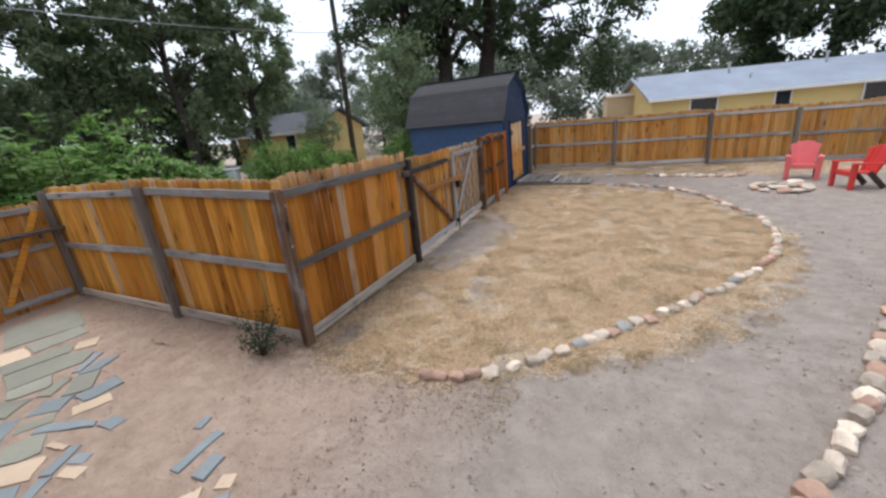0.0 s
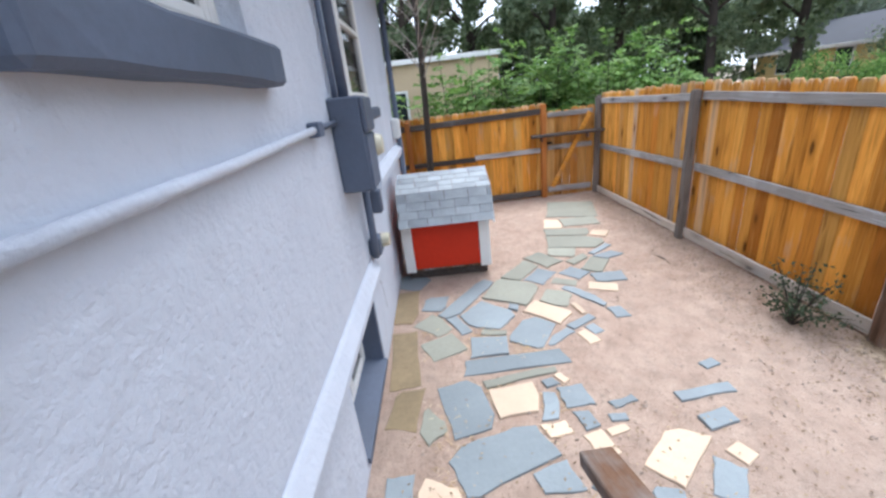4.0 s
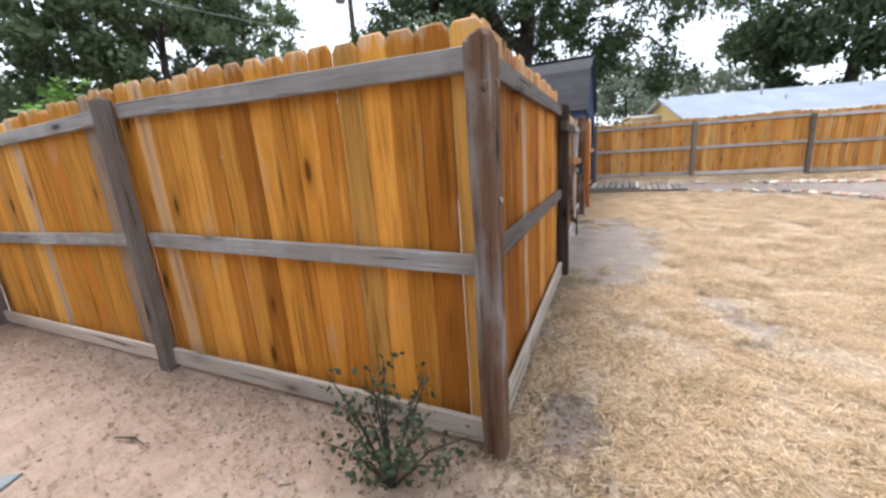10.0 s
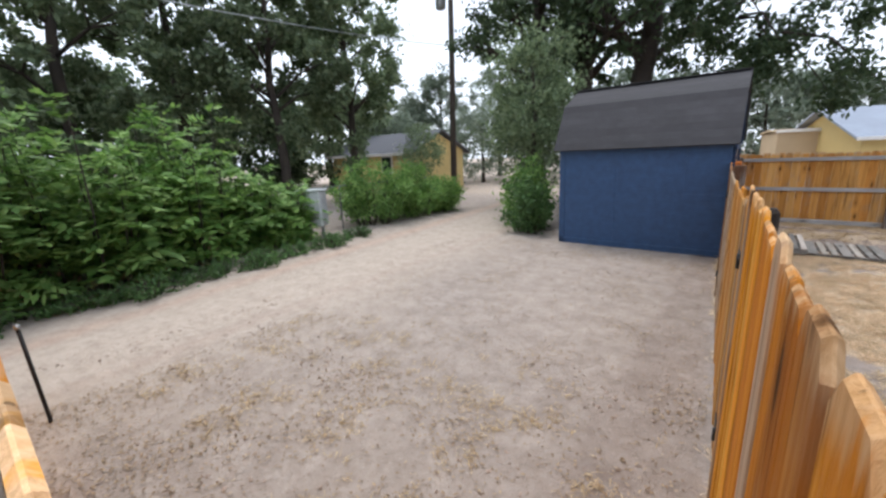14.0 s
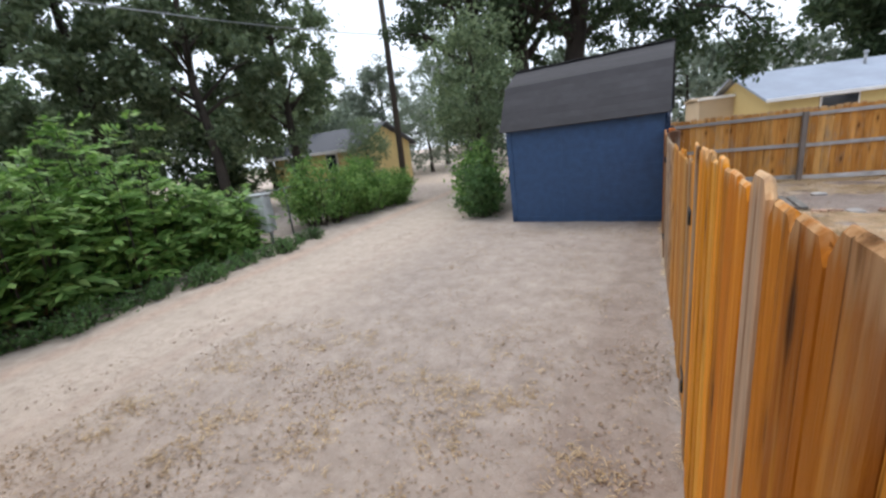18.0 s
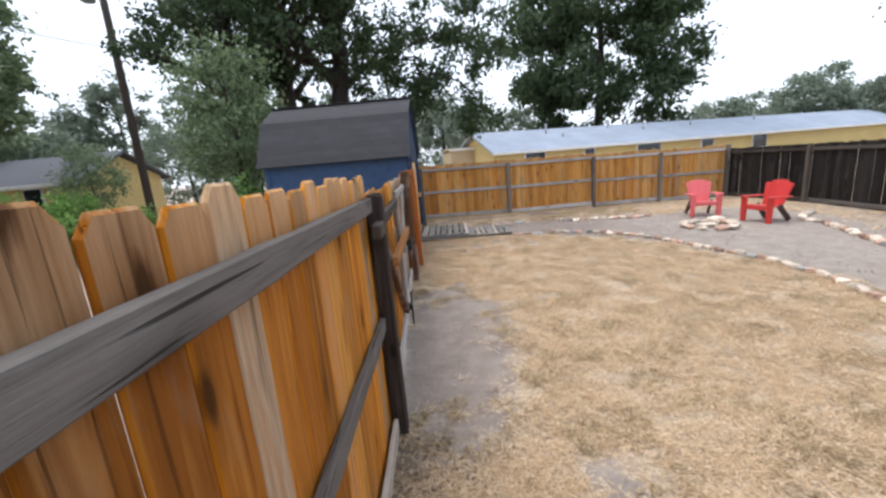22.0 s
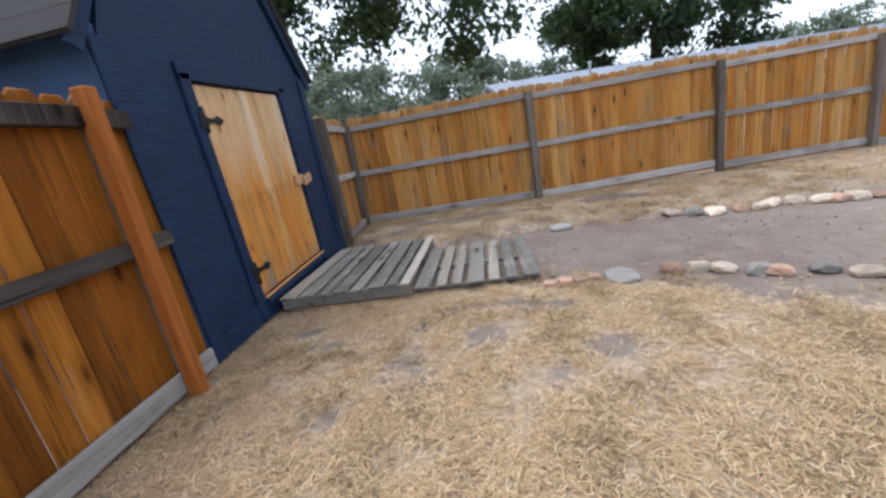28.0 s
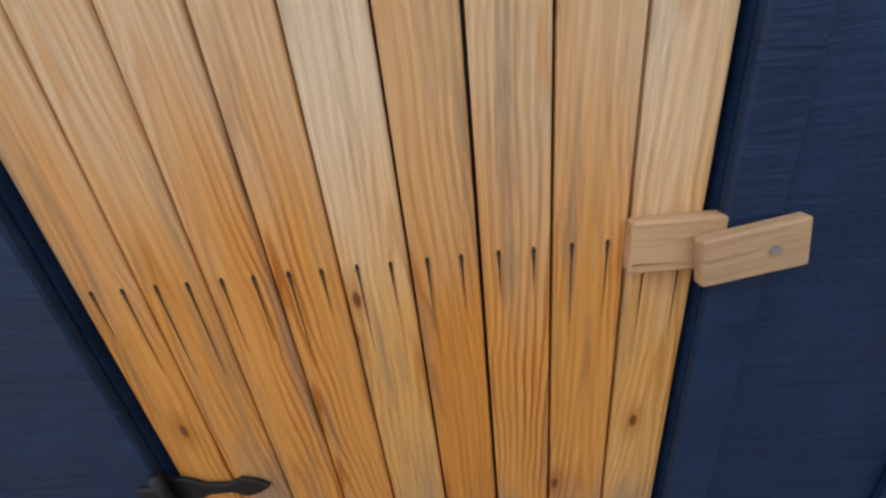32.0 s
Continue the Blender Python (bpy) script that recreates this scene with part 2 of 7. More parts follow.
def pine(name, light, deep, pale, split=True):
    """Planed pine: cathedral grain, knots, greyed upper part of the boards in long patches."""
    m = material(name, light, 0.5)
    n = Net(m)
    rnd = n.node("ObjectInfo").outputs["Random"]
    at = n.node("SeparateXYZ")
    n.put(at.inputs[0], n.node("TexCoord").outputs["Object"])
    drift = n.noise(n.coords((1.0, 2.0, 1.3), vary=23.0), 1.0, 3.0, 0.5)
    across = n.math("ADD", n.math("MULTIPLY", at.outputs[1], 12.0), n.step(rnd, 0.0, 1.0, -0.9, 0.9))
    across = n.math("ADD", across, n.step(drift, 0.25, 0.75, -0.28, 0.28))
    away = n.math("POWER", n.math("ADD", n.math("MULTIPLY", across, across), 0.05), 0.5)
    phase = n.math("ADD", n.math("MULTIPLY", away, 5.2), n.math("MULTIPLY", at.outputs[2], 3.0))
    phase = n.math("ADD", phase, n.step(n.noise(n.coords((1, 5, 1.6), vary=83.0), 1.0, 4.0, 0.6), 0.2, 0.8, -0.55, 0.55))
    rings = n.step(n.math("SINE", n.math("MULTIPLY", phase, 6.283)), -1.0, 1.0)
    fine = n.noise(n.coords((6, 130, 2.2), vary=41.0), 1.0, 5.0, 0.6)
    broad = n.noise(n.coords((2, 5, 1.1), vary=67.0), 1.0, 4.0, 0.6)
    c = n.mix(n.math("MULTIPLY", n.step(rings, 0.50, 0.95, 0.0, 0.9), n.step(n.noise(n.coords((1, 9, 0.8), vary=13.0), 1.0, 3.0, 0.6), 0.42, 0.62, 0.08, 1.0)), light, deep)
    c = n.mix(n.step(fine, 0.42, 0.72, 0.0, 0.4), c, tuple(x * 0.62 for x in deep))
    zed = n.node("SeparateXYZ")
    n.put(zed.inputs[0], n.node("TexCoord").outputs["Object"])
    height = n.math("ADD", zed.outputs[2], n.step(broad, 0.3, 0.7, 0.22, -0.22))
    faded = n.mix(n.math("MULTIPLY", n.step(rings, 0.40, 1.0, 0.0, 0.55), n.step(drift, 0.35, 0.65, 0.2, 1.0)), pale, tuple(x * 0.8 + y * 0.05 for x, y in zip(light, pale)))
    faded = n.mix(n.step(fine, 0.42, 0.70, 0.0, 0.42), faded, tuple(x * 0.5 for x in pale))
    if split:
        c = n.mix(n.step(height, -0.12, 0.40, 0.0, 0.88), c, faded)
        c = n.mix(n.step(n.math("ADD", height, n.step(fine, 0.3, 0.7, -0.15, 0.15)), -0.98, -0.72, 0.75, 0.0), c, (0.28, 0.24, 0.20))
    grime = n.noise(n.coords((3, 9, 0.8), vary=29.0), 1.3, 5.0, 0.7)
    c = n.mix(n.step(grime, 0.53, 0.68, 0.0, 0.62), c, (0.25, 0.18, 0.12))
    vor = n.node("TexVoronoi", Scale=1.0)
    vor.voronoi_dimensions = "2D"
    spot = n.node("CombineXYZ")
    n.put(spot.inputs[0], n.math("ADD", n.math("MULTIPLY", at.outputs[1], 6.0), n.math("MULTIPLY", rnd, 31.0)))
    n.put(spot.inputs[1], n.math("ADD", n.math("MULTIPLY", at.outputs[2], 2.6), n.math("MULTIPLY", rnd, 57.0)))
    n.put(vor.inputs["Vector"], spot.outputs[0])
    d = vor.outputs["Distance"]
    tint = n.node("SeparateXYZ")
    n.put(tint.inputs[0], vor.outputs["Color"])
    real = n.step(tint.outputs[0], 0.62, 0.64)
    c = n.mix(n.math("MULTIPLY", real, n.step(d, 0.06, 0.22, 0.55, 0.0)), c, tuple(x * 0.8 for x in deep))
    c = n.mix(n.math("MULTIPLY", real, n.step(d, 0.035, 0.065, 0.9, 0.0)), c, (0.16, 0.05, 0.016))
    n.colour(c)
    n.b.inputs["Specular IOR Level"].default_value = 0.25
    n.bump(n.math("ADD", n.math("MULTIPLY", rings, 0.6), fine), 0.5, 0.004)
    n.rough(n.step(broad, 0.3, 0.7, 0.42, 0.65))
    return m


PINE_MID = pine("pine board", (0.78, 0.35, 0.080), (0.46, 0.13, 0.016), (0.78, 0.55, 0.32))
PINE_PALE = pine("pale pine board", (0.82, 0.43, 0.13), (0.56, 0.21, 0.036), (0.88, 0.70, 0.48))
PINE_WARM = pine("warm pine board", (0.74, 0.30, 0.055), (0.33, 0.075, 0.010), (0.76, 0.48, 0.23))
PINE = wood("pine door board", ((0.58, 0.27, 0.075), (0.62, 0.31, 0.095), (0.66, 0.36, 0.13), (0.70, 0.42, 0.18)), (0.52, 0.44, 0.34), 0.22, rough=0.55)
PALLET = wood("pallet board", ((0.17, 0.16, 0.145), (0.23, 0.215, 0.195), (0.30, 0.275, 0.25), (0.42, 0.36, 0.29)), (0.46, 0.44, 0.41), 0.4, axis=1)


def plain(name, base, rough=0.7, vary=0.15, scale=6.0, bump=0.2, metal=0.0, distance=0.004, shift=0.0):
    """Paint, metal or stone with broad and fine variation."""
    m = material(name, base, rough, metal)
    n = Net(m)
    v = n.coords(vary=19.0)
    broad, fine = n.noise(v, scale * 0.3, 4.0), n.noise(v, scale * 6.0, 5.0, 0.7)
    c = n.mix(n.step(broad, 0.35, 0.7), tuple(x * (1 - vary) for x in base), tuple(min(1, x * (1 + vary)) for x in base))
    c = n.mix(n.step(fine, 0.4, 0.75, 0.0, 0.5), c, tuple(x * (1 - 1.5 * vary) for x in base))
    if shift:
        r = n.node("ObjectInfo").outputs["Random"]
        hsv = n.node("HueSaturation")
        n.put(hsv.inputs["Color"], c)
        n.put(hsv.inputs["Value"], n.step(r, 0.0, 1.0, 1 - shift, 1 + shift))
        c = hsv.outputs[0]
    n.colour(c)
    n.bump(fine, bump, distance)
    n.rough(n.step(broad, 0.3, 0.7, max(0.05, rough - 0.1), min(1.0, rough + 0.1)))
    return m


def stucco():
    m = material("grey stucco", (0.60, 0.61, 0.67), 0.85)
    n = Net(m)
    v = n.coords()
    pebble = n.noise(v, 34.0, 6.0, 0.6)
    broad = n.noise(v, 1.3, 4.0, 0.6)
    stain = n.noise(n.coords((2.0, 2.0, 0.6)), 1.4, 5.0, 0.7)
    c = n.mix(n.step(broad, 0.3, 0.7), (0.55, 0.585, 0.655), (0.63, 0.665, 0.735))
    c = n.mix(n.step(stain, 0.6, 0.78, 0.0, 0.4), c, (0.42, 0.42, 0.44))
    c = n.mix(n.step(pebble, 0.55, 0.75, 0.0, 0.15), c, (0.42, 0.445, 0.50))
    n.colour(c)
    lumps = n.math("ADD", n.math("MULTIPLY", pebble, n.step(broad, 0.25, 0.75, 0.25, 1.0)), n.noise(v, 9.0, 3.0))
    n.bump(lumps, 1.0, 0.013)
    return m


STUCCO = stucco()
STREAK = plain("rust streak", (0.09, 0.045, 0.02), 0.8, 0.2, 9.0, 0.1)
TRIM_BLUE = plain("slate blue trim paint", (0.105, 0.13, 0.185), 0.6, 0.18, 5.0, 0.3)
def dull(m, level):
    m.node_tree.nodes["Principled BSDF"].inputs["Specular IOR Level"].default_value = level
    return m


def siding(name, base, level):
    """Painted panel siding with an embossed, wandering grain and scuffs."""
    m = dull(material(name, base, 0.5), level)
    n = Net(m)
    grain = n.noise(n.coords((3.0, 3.0, 26.0)), 1.0, 5.0, 0.6, 0.5)
    dents = n.noise(n.coords(), 7.0, 4.0, 0.6)
    scuff = n.noise(n.coords((1.0, 1.0, 5.0)), 2.6, 6.0, 0.75)
    c = n.mix(n.step(dents, 0.35, 0.7), tuple(x * 0.86 for x in base), tuple(x * 1.16 for x in base))
    c = n.mix(n.step(scuff, 0.64, 0.72, 0.0, 0.35), c, tuple(min(1, x * 2.2 + 0.01) for x in base))
    n.colour(c)
    n.bump(n.math("ADD", grain, n.math("MULTIPLY", dents, 0.8)), 0.8, 0.011)
    n.rough(n.step(dents, 0.3, 0.7, 0.42, 0.62))
    return m


# Front and back siding is set darker than the side walls.
NAVY = siding("navy siding", (0.014, 0.034, 0.082), 0.22)
BLUE_SIDE = siding("mid blue siding", (0.036, 0.078, 0.165), 0.35)
WHITE = plain("white paint", (0.78, 0.77, 0.74), 0.5, 0.06, 6.0, 0.15)
RED = dull(plain("red paint", (0.62, 0.036, 0.010), 0.6, 0.12, 3.0, 0.3), 0.25)
RED_PLASTIC = plain("red plastic", (0.62, 0.045, 0.04), 0.42, 0.10, 3.0, 0.1)
PINK_PLASTIC = plain("sun faded red plastic", (0.76, 0.15, 0.15), 0.5, 0.10, 3.0, 0.1)
# Rear chair legs: their shade is painted in as a near-black colour.
LEG_SHADE = plain("rear leg shade", (0.05, 0.025, 0.022), 0.5, 0.15, 5.0, 0.1)
BLACK = plain("black iron", (0.006, 0.006, 0.007), 0.55, 0.2, 9.0, 0.2)
STEEL = plain("galvanised steel", (0.42, 0.43, 0.44), 0.45, 0.1, 9.0, 0.1, 0.7)
CREAM = plain("yellowed plastic", (0.60, 0.56, 0.42), 0.45, 0.08, 6.0, 0.1)
DARK_GLASS = material("window glass", (0.02, 0.025, 0.03), 0.05)
ASPHALT_ROOF = plain("charcoal roof shingle", (0.050, 0.048, 0.052), 0.95, 0.25, 8.0, 0.6, 0.0, 0.006, 0.15)
GREY_SHINGLE = plain("pale grey shingle", (0.36, 0.39, 0.41), 0.95, 0.18, 14.0, 0.6, 0.0, 0.004, 0.16)
BLUE_ROOF = plain("blue grey far roof", (0.30, 0.34, 0.41), 0.9, 0.12, 2.0, 0.3)
DARK_ROOF = plain("dark far roof", (0.09, 0.095, 0.11), 0.9, 0.15, 2.0, 0.3)
YELLOW = plain("yellow far wall", (0.62, 0.47, 0.20), 0.85, 0.08, 2.0, 0.2)
TAN = plain("tan far wall", (0.55, 0.42, 0.27), 0.9, 0.08, 2.0, 0.2)
BARK = plain("bark", (0.055, 0.043, 0.034), 0.95, 0.35, 5.0, 0.9, 0.0, 0.02)
FLAG_GREY = plain("blue grey flagstone", (0.25, 0.285, 0.30), 0.85, 0.14, 5.0, 0.5, 0.0, 0.006, 0.16)
FLAG_GREEN = plain("green grey flagstone", (0.30, 0.30, 0.245), 0.85, 0.14, 5.0, 0.5, 0.0, 0.006, 0.14)
FLAG_TAN = plain("cream sandstone", (0.66, 0.51, 0.37), 0.88, 0.10, 5.0, 0.4, 0.0, 0.006, 0.08)
FLAG_OCHRE = plain("ochre stained flagstone", (0.36, 0.27, 0.155), 0.88, 0.35, 3.0, 0.5, 0.0, 0.006, 0.15)
FIELD = plain("pale fieldstone", (0.68, 0.565, 0.45), 0.9, 0.22, 4.0, 0.6, 0.0, 0.01, 0.35)
FIELD_RED = plain("reddish fieldstone", (0.50, 0.32, 0.235), 0.9, 0.2, 4.0, 0.6, 0.0, 0.01, 0.3)
GREYSTONE = plain("grey fieldstone", (0.33, 0.31, 0.29), 0.9, 0.2, 4.0, 0.6, 0.0, 0.01, 0.3)
TWIG = plain("dead twig", (0.34, 0.30, 0.26), 0.9, 0.2, 6.0, 0.3)
OLDSTEEL = plain("dull old steel", (0.17, 0.18, 0.175), 0.6, 0.2, 9.0, 0.1, 0.3)
PALLET_PALE = wood("pale pallet board", ((0.40, 0.35, 0.30), (0.44, 0.39, 0.34), (0.47, 0.42, 0.37), (0.50, 0.45, 0.40)), (0.42, 0.39, 0.36), 0.3, axis=1)
OLDWHITE = plain("chalky white paint", (0.50, 0.53, 0.54), 0.7, 0.35, 6.0, 0.2)
CONCRETE = plain("old concrete", (0.30, 0.29, 0.275), 0.9, 0.15, 4.0, 0.5, 0.0, 0.006)
POLE_WOOD = plain("pole wood", (0.07, 0.055, 0.045), 0.9, 0.2, 3.0, 0.4)


def leaf(name, a, b, c):
    m = material(name, a, 0.6)
    n = Net(m)
    r = n.node("NewGeometry").outputs["Random Per Island"]
    o = n.node("ObjectInfo").outputs["Random"]
    col = n.ramp(r, (0.0, a), (0.5, b), (1.0, c))
    hsv = n.node("HueSaturation")
    n.put(hsv.inputs["Color"], col)
    n.put(hsv.inputs["Value"], n.step(o, 0.0, 1.0, 0.8, 1.2))
    n.colour(hsv.outputs[0])
    t = n.node("BsdfTranslucent")
    n.put(t.inputs["Color"], hsv.outputs[0])
    mx = n.node("MixShader", Fac=0.4)
    n.t.links.new(n.b.outputs[0], mx.inputs[1])
    n.t.links.new(t.outputs[0], mx.inputs[2])
    n.t.links.new(mx.outputs[0], n.t.nodes["Material Output"].inputs["Surface"])
    return m


LEAF_ELM = leaf("elm leaf", (0.038, 0.066, 0.027), (0.060, 0.097, 0.040), (0.095, 0.14, 0.060))
# Far foliage: distance haze is put into this paler leaf colour.
LEAF_FAR = leaf("hazed grey green leaf", (0.13, 0.17, 0.12), (0.18, 0.22, 0.16), (0.24, 0.275, 0.205))
# Paler green than the elm leaf above.
LEAF_ALLEY = leaf("pale elm leaf", (0.095, 0.14, 0.07), (0.155, 0.21, 0.105), (0.24, 0.30, 0.165))
LEAF_SHRUB = leaf("shrub leaf", (0.08, 0.17, 0.035), (0.16, 0.30, 0.07), (0.30, 0.44, 0.13))
LEAF_HEDGE = leaf("hedge leaf", (0.055, 0.12, 0.035), (0.085, 0.17, 0.05), (0.13, 0.24, 0.075))
LEAF_ROSE = leaf("rose leaf", (0.055, 0.085, 0.045), (0.08, 0.115, 0.06), (0.11, 0.15, 0.08))
STRAW = leaf("dry straw", (0.50, 0.35, 0.20), (0.78, 0.58, 0.36), (0.93, 0.77, 0.56))
DRY_LEAF = leaf("dry leaf", (0.19, 0.13, 0.08), (0.33, 0.235, 0.145), (0.52, 0.40, 0.26))
STRAW_OLD_SHADED = leaf("old and shaded brown straw", (0.24, 0.165, 0.085), (0.42, 0.31, 0.17), (0.60, 0.47, 0.28))


def ground_material():
    m = material("bare dirt and dry lawn", (0.4, 0.3, 0.22), 0.95)
    n = Net(m)
    v = n.coords()
    broad, mid, fine, grit = n.noise(v, 0.5, 4.0), n.noise(v, 3.5, 5.0, 0.65), n.noise(v, 26.0, 5.0, 0.7), n.noise(v, 110.0, 3.0, 0.7)
    grass = n.node("Attribute")
    grass.attribute_name = "straw"
    sand = n.node("Attribute")
    sand.attribute_name = "sand"
    pink = n.node("Attribute")
    pink.attribute_name = "pink"
    soil_shade = n.node("Attribute")
    soil_shade.attribute_name = "soil_shade"
    dirt = n.mix(n.step(mid, 0.35, 0.7), (0.29, 0.24, 0.205), (0.41, 0.35, 0.305))
    rose = n.mix(n.step(mid, 0.35, 0.7), (0.42, 0.295, 0.225), (0.53, 0.395, 0.31))
    pale = n.mix(n.step(mid, 0.3, 0.7), (0.42, 0.345, 0.28), (0.53, 0.45, 0.375))
    c = n.mix(pink.outputs["Fac"], dirt, rose)
    c = n.mix(sand.outputs["Fac"], c, pale)
    # Dark mauve soil tone, which also holds the shade of the back corner.
    c = n.mix(soil_shade.outputs["Fac"], c, n.mix(n.step(mid, 0.35, 0.7), (0.155, 0.11, 0.093), (0.25, 0.19, 0.162)))
    straw = n.mix(n.step(fine, 0.35, 0.65), (0.34, 0.245, 0.16), (0.72, 0.55, 0.37))
    straw = n.mix(n.step(mid, 0.45, 0.7, 0.0, 0.5), straw, (0.29, 0.22, 0.15))
    cover = n.math("ADD", grass.outputs["Fac"], n.step(mid, 0.25, 0.75, -0.35, 0.35))
    cover = n.math("ADD", cover, n.step(fine, 0.3, 0.7, -0.2, 0.2))
    c = n.mix(n.step(cover, 0.40, 0.62, 0.0, 0.9), c, straw)
    speck = n.noise(v, 55.0, 2.0, 0.5)
    c = n.mix(n.step(n.noise(v, 8.0, 5.0, 0.7), 0.48, 0.70, 0.0, 0.4), c, (0.20, 0.15, 0.115))
    c = n.mix(n.step(speck, 0.64, 0.70, 0.0, 0.55), c, (0.15, 0.11, 0.08))
    c = n.mix(n.step(speck, 0.33, 0.28, 0.0, 0.4), c, (0.60, 0.53, 0.45))
    c = n.mix(n.step(grit, 0.58, 0.75, 0.0, 0.45), c, (0.15, 0.11, 0.08))
    c = n.mix(n.step(broad, 0.4, 0.75, 0.0, 0.25), c, (0.46, 0.385, 0.32))
    n.colour(c)
    n.bump(n.math("ADD", n.math("ADD", n.math("MULTIPLY", fine, 0.6), grit), n.math("MULTIPLY", n.noise(v, 9.0, 4.0, 0.6), 2.6)), 0.7, 0.021)
    return m


GROUND = ground_material()


# ---- mesh helpers ----
def link(name, bm, mat, parent=None, label="", m=None, smooth=False):
    if isinstance(bm, bpy.types.Mesh):
        me = bm
    else:
        me = bpy.data.meshes.new(name)
        bmesh.ops.recalc_face_normals(bm, faces=bm.faces)
        if smooth:
            for f in bm.faces:
                f.smooth = True
        bm.to_mesh(me)
        bm.free()
        me.materials.append(mat)
    ob = new(name, me)
    if parent is not None:
        ob.parent = parent
    if m is not None:
        ob.matrix_basis = m
    if label:
        ob["label"] = label
    return ob


part = link


def thing(name, label, category, m=None, group="", kind=""):
    ob = new(name)
    ob.empty_display_size = 0.2
    if m is not None:
        ob.matrix_basis = m
    return tagged(ob, label, category, group, kind)


def box(sx, sy, sz, x=0, y=0, z=0, bevel=0.006, bm=None, turn=None):
    """A bevelled block with its centre at x, y, z."""
    own = bm is None
    bm = bmesh.new() if own else bm
    m = Matrix.Translation((x, y, z)) @ (turn or Matrix()) @ Matrix.Diagonal((sx, sy, sz, 1))
    made = bmesh.ops.create_cube(bm, size=1, matrix=m)["verts"]
    if bevel:
        es = list({e for v in made for e in v.link_edges})
        bmesh.ops.bevel(bm, geom=es, offset=min(bevel, 0.3 * min(sx, sy, sz)), segments=1, affect="EDGES")
    return bm


def prism(outline, depth, axis="y", bevel=0.0):
    """A slab with an outline in the plane of the two other axes, from 0 to depth."""
    bm = bmesh.new()
    put = {"y": lambda a, b: (a, 0, b), "x": lambda a, b: (0, a, b), "z": lambda a, b: (a, b, 0)}[axis]
    f = bm.faces.new([bm.verts.new(put(a, b)) for a, b in outline])
    ext = bmesh.ops.extrude_face_region(bm, geom=[f])["geom"]
    d = {"y": (0, depth, 0), "x": (depth, 0, 0), "z": (0, 0, depth)}[axis]
    bmesh.ops.translate(bm, verts=[v for v in ext if isinstance(v, bmesh.types.BMVert)], vec=d)
    if bevel:
        bmesh.ops.bevel(bm, geom=list(bm.edges), offset=bevel, segments=1, affect="EDGES")
    return bm


def tube(points, radii, sides=8, bm=None, cap=True):
    bm = bmesh.new() if bm is None else bm
    rings = []
    for i, p in enumerate(points):
        p = Vector(p)
        d = (Vector(points[min(i + 1, len(points) - 1)]) - Vector(points[max(i - 1, 0)])).normalized()
        a = d.cross((0, 0, 1)) if abs(d.z) < 0.95 else d.cross((1, 0, 0))
        a.normalize()
        b = d.cross(a)
        r = radii[i] if hasattr(radii, "__len__") else radii
        rings.append([bm.verts.new(p + r * (math.cos(2 * math.pi * k / sides) * a + math.sin(2 * math.pi * k / sides) * b)) for k in range(sides)])
    for lo, hi in zip(rings, rings[1:]):
        for k in range(sides):
            bm.faces.new((lo[k], lo[(k + 1) % sides], hi[(k + 1) % sides], hi[k]))
    if cap:
        bm.faces.new(rings[0][::-1])
        bm.faces.new(rings[-1])
    return bm


def beam(p, q, w, h, bevel=0.004):
    """A bar of w by h from p to q, in its parent's space, its h side upright where it can be."""
    p, q = Vector(p), Vector(q)
    d = (q - p).normalized()
    up = Vector((0, 0, 1)) if abs(d.z) < 0.9 else Vector((0, 1, 0))
    side = up.cross(d).normalized()
    top = d.cross(side)
    turn = Matrix((d, side, top)).transposed().to_4x4()
    return box((q - p).length, w, h, 0, 0, 0, bevel), Matrix.Translation((p + q) / 2) @ turn


def bar(name, p, q, w, h, mat, parent, label=""):
    bm, m = beam(p, q, w, h)
    return part(name, bm, mat, parent, label, m)


# ---- ground ----
def rise(x, y):
    """Height of the ground: level by the house, a little higher behind the shed."""
    a = min(1, max(0, (y - 9.5) / 3.0)) * min(1, max(0, (6 - x) / 4.0)) * min(1, max(0, (x + 6) / 4.0))
    return 0.11 * a * a * (3 - 2 * a)


def lawn(x, y):
    """How far inside the curved lawn a place lies: over 0 inside."""
    b = 5.65 if y < 5.5 else 4.55
    return (1 - math.hypot(x / 5.2, (y - 5.5) / b)) * 5


def fence_x(y):
    return -0.02 - 0.058 * y


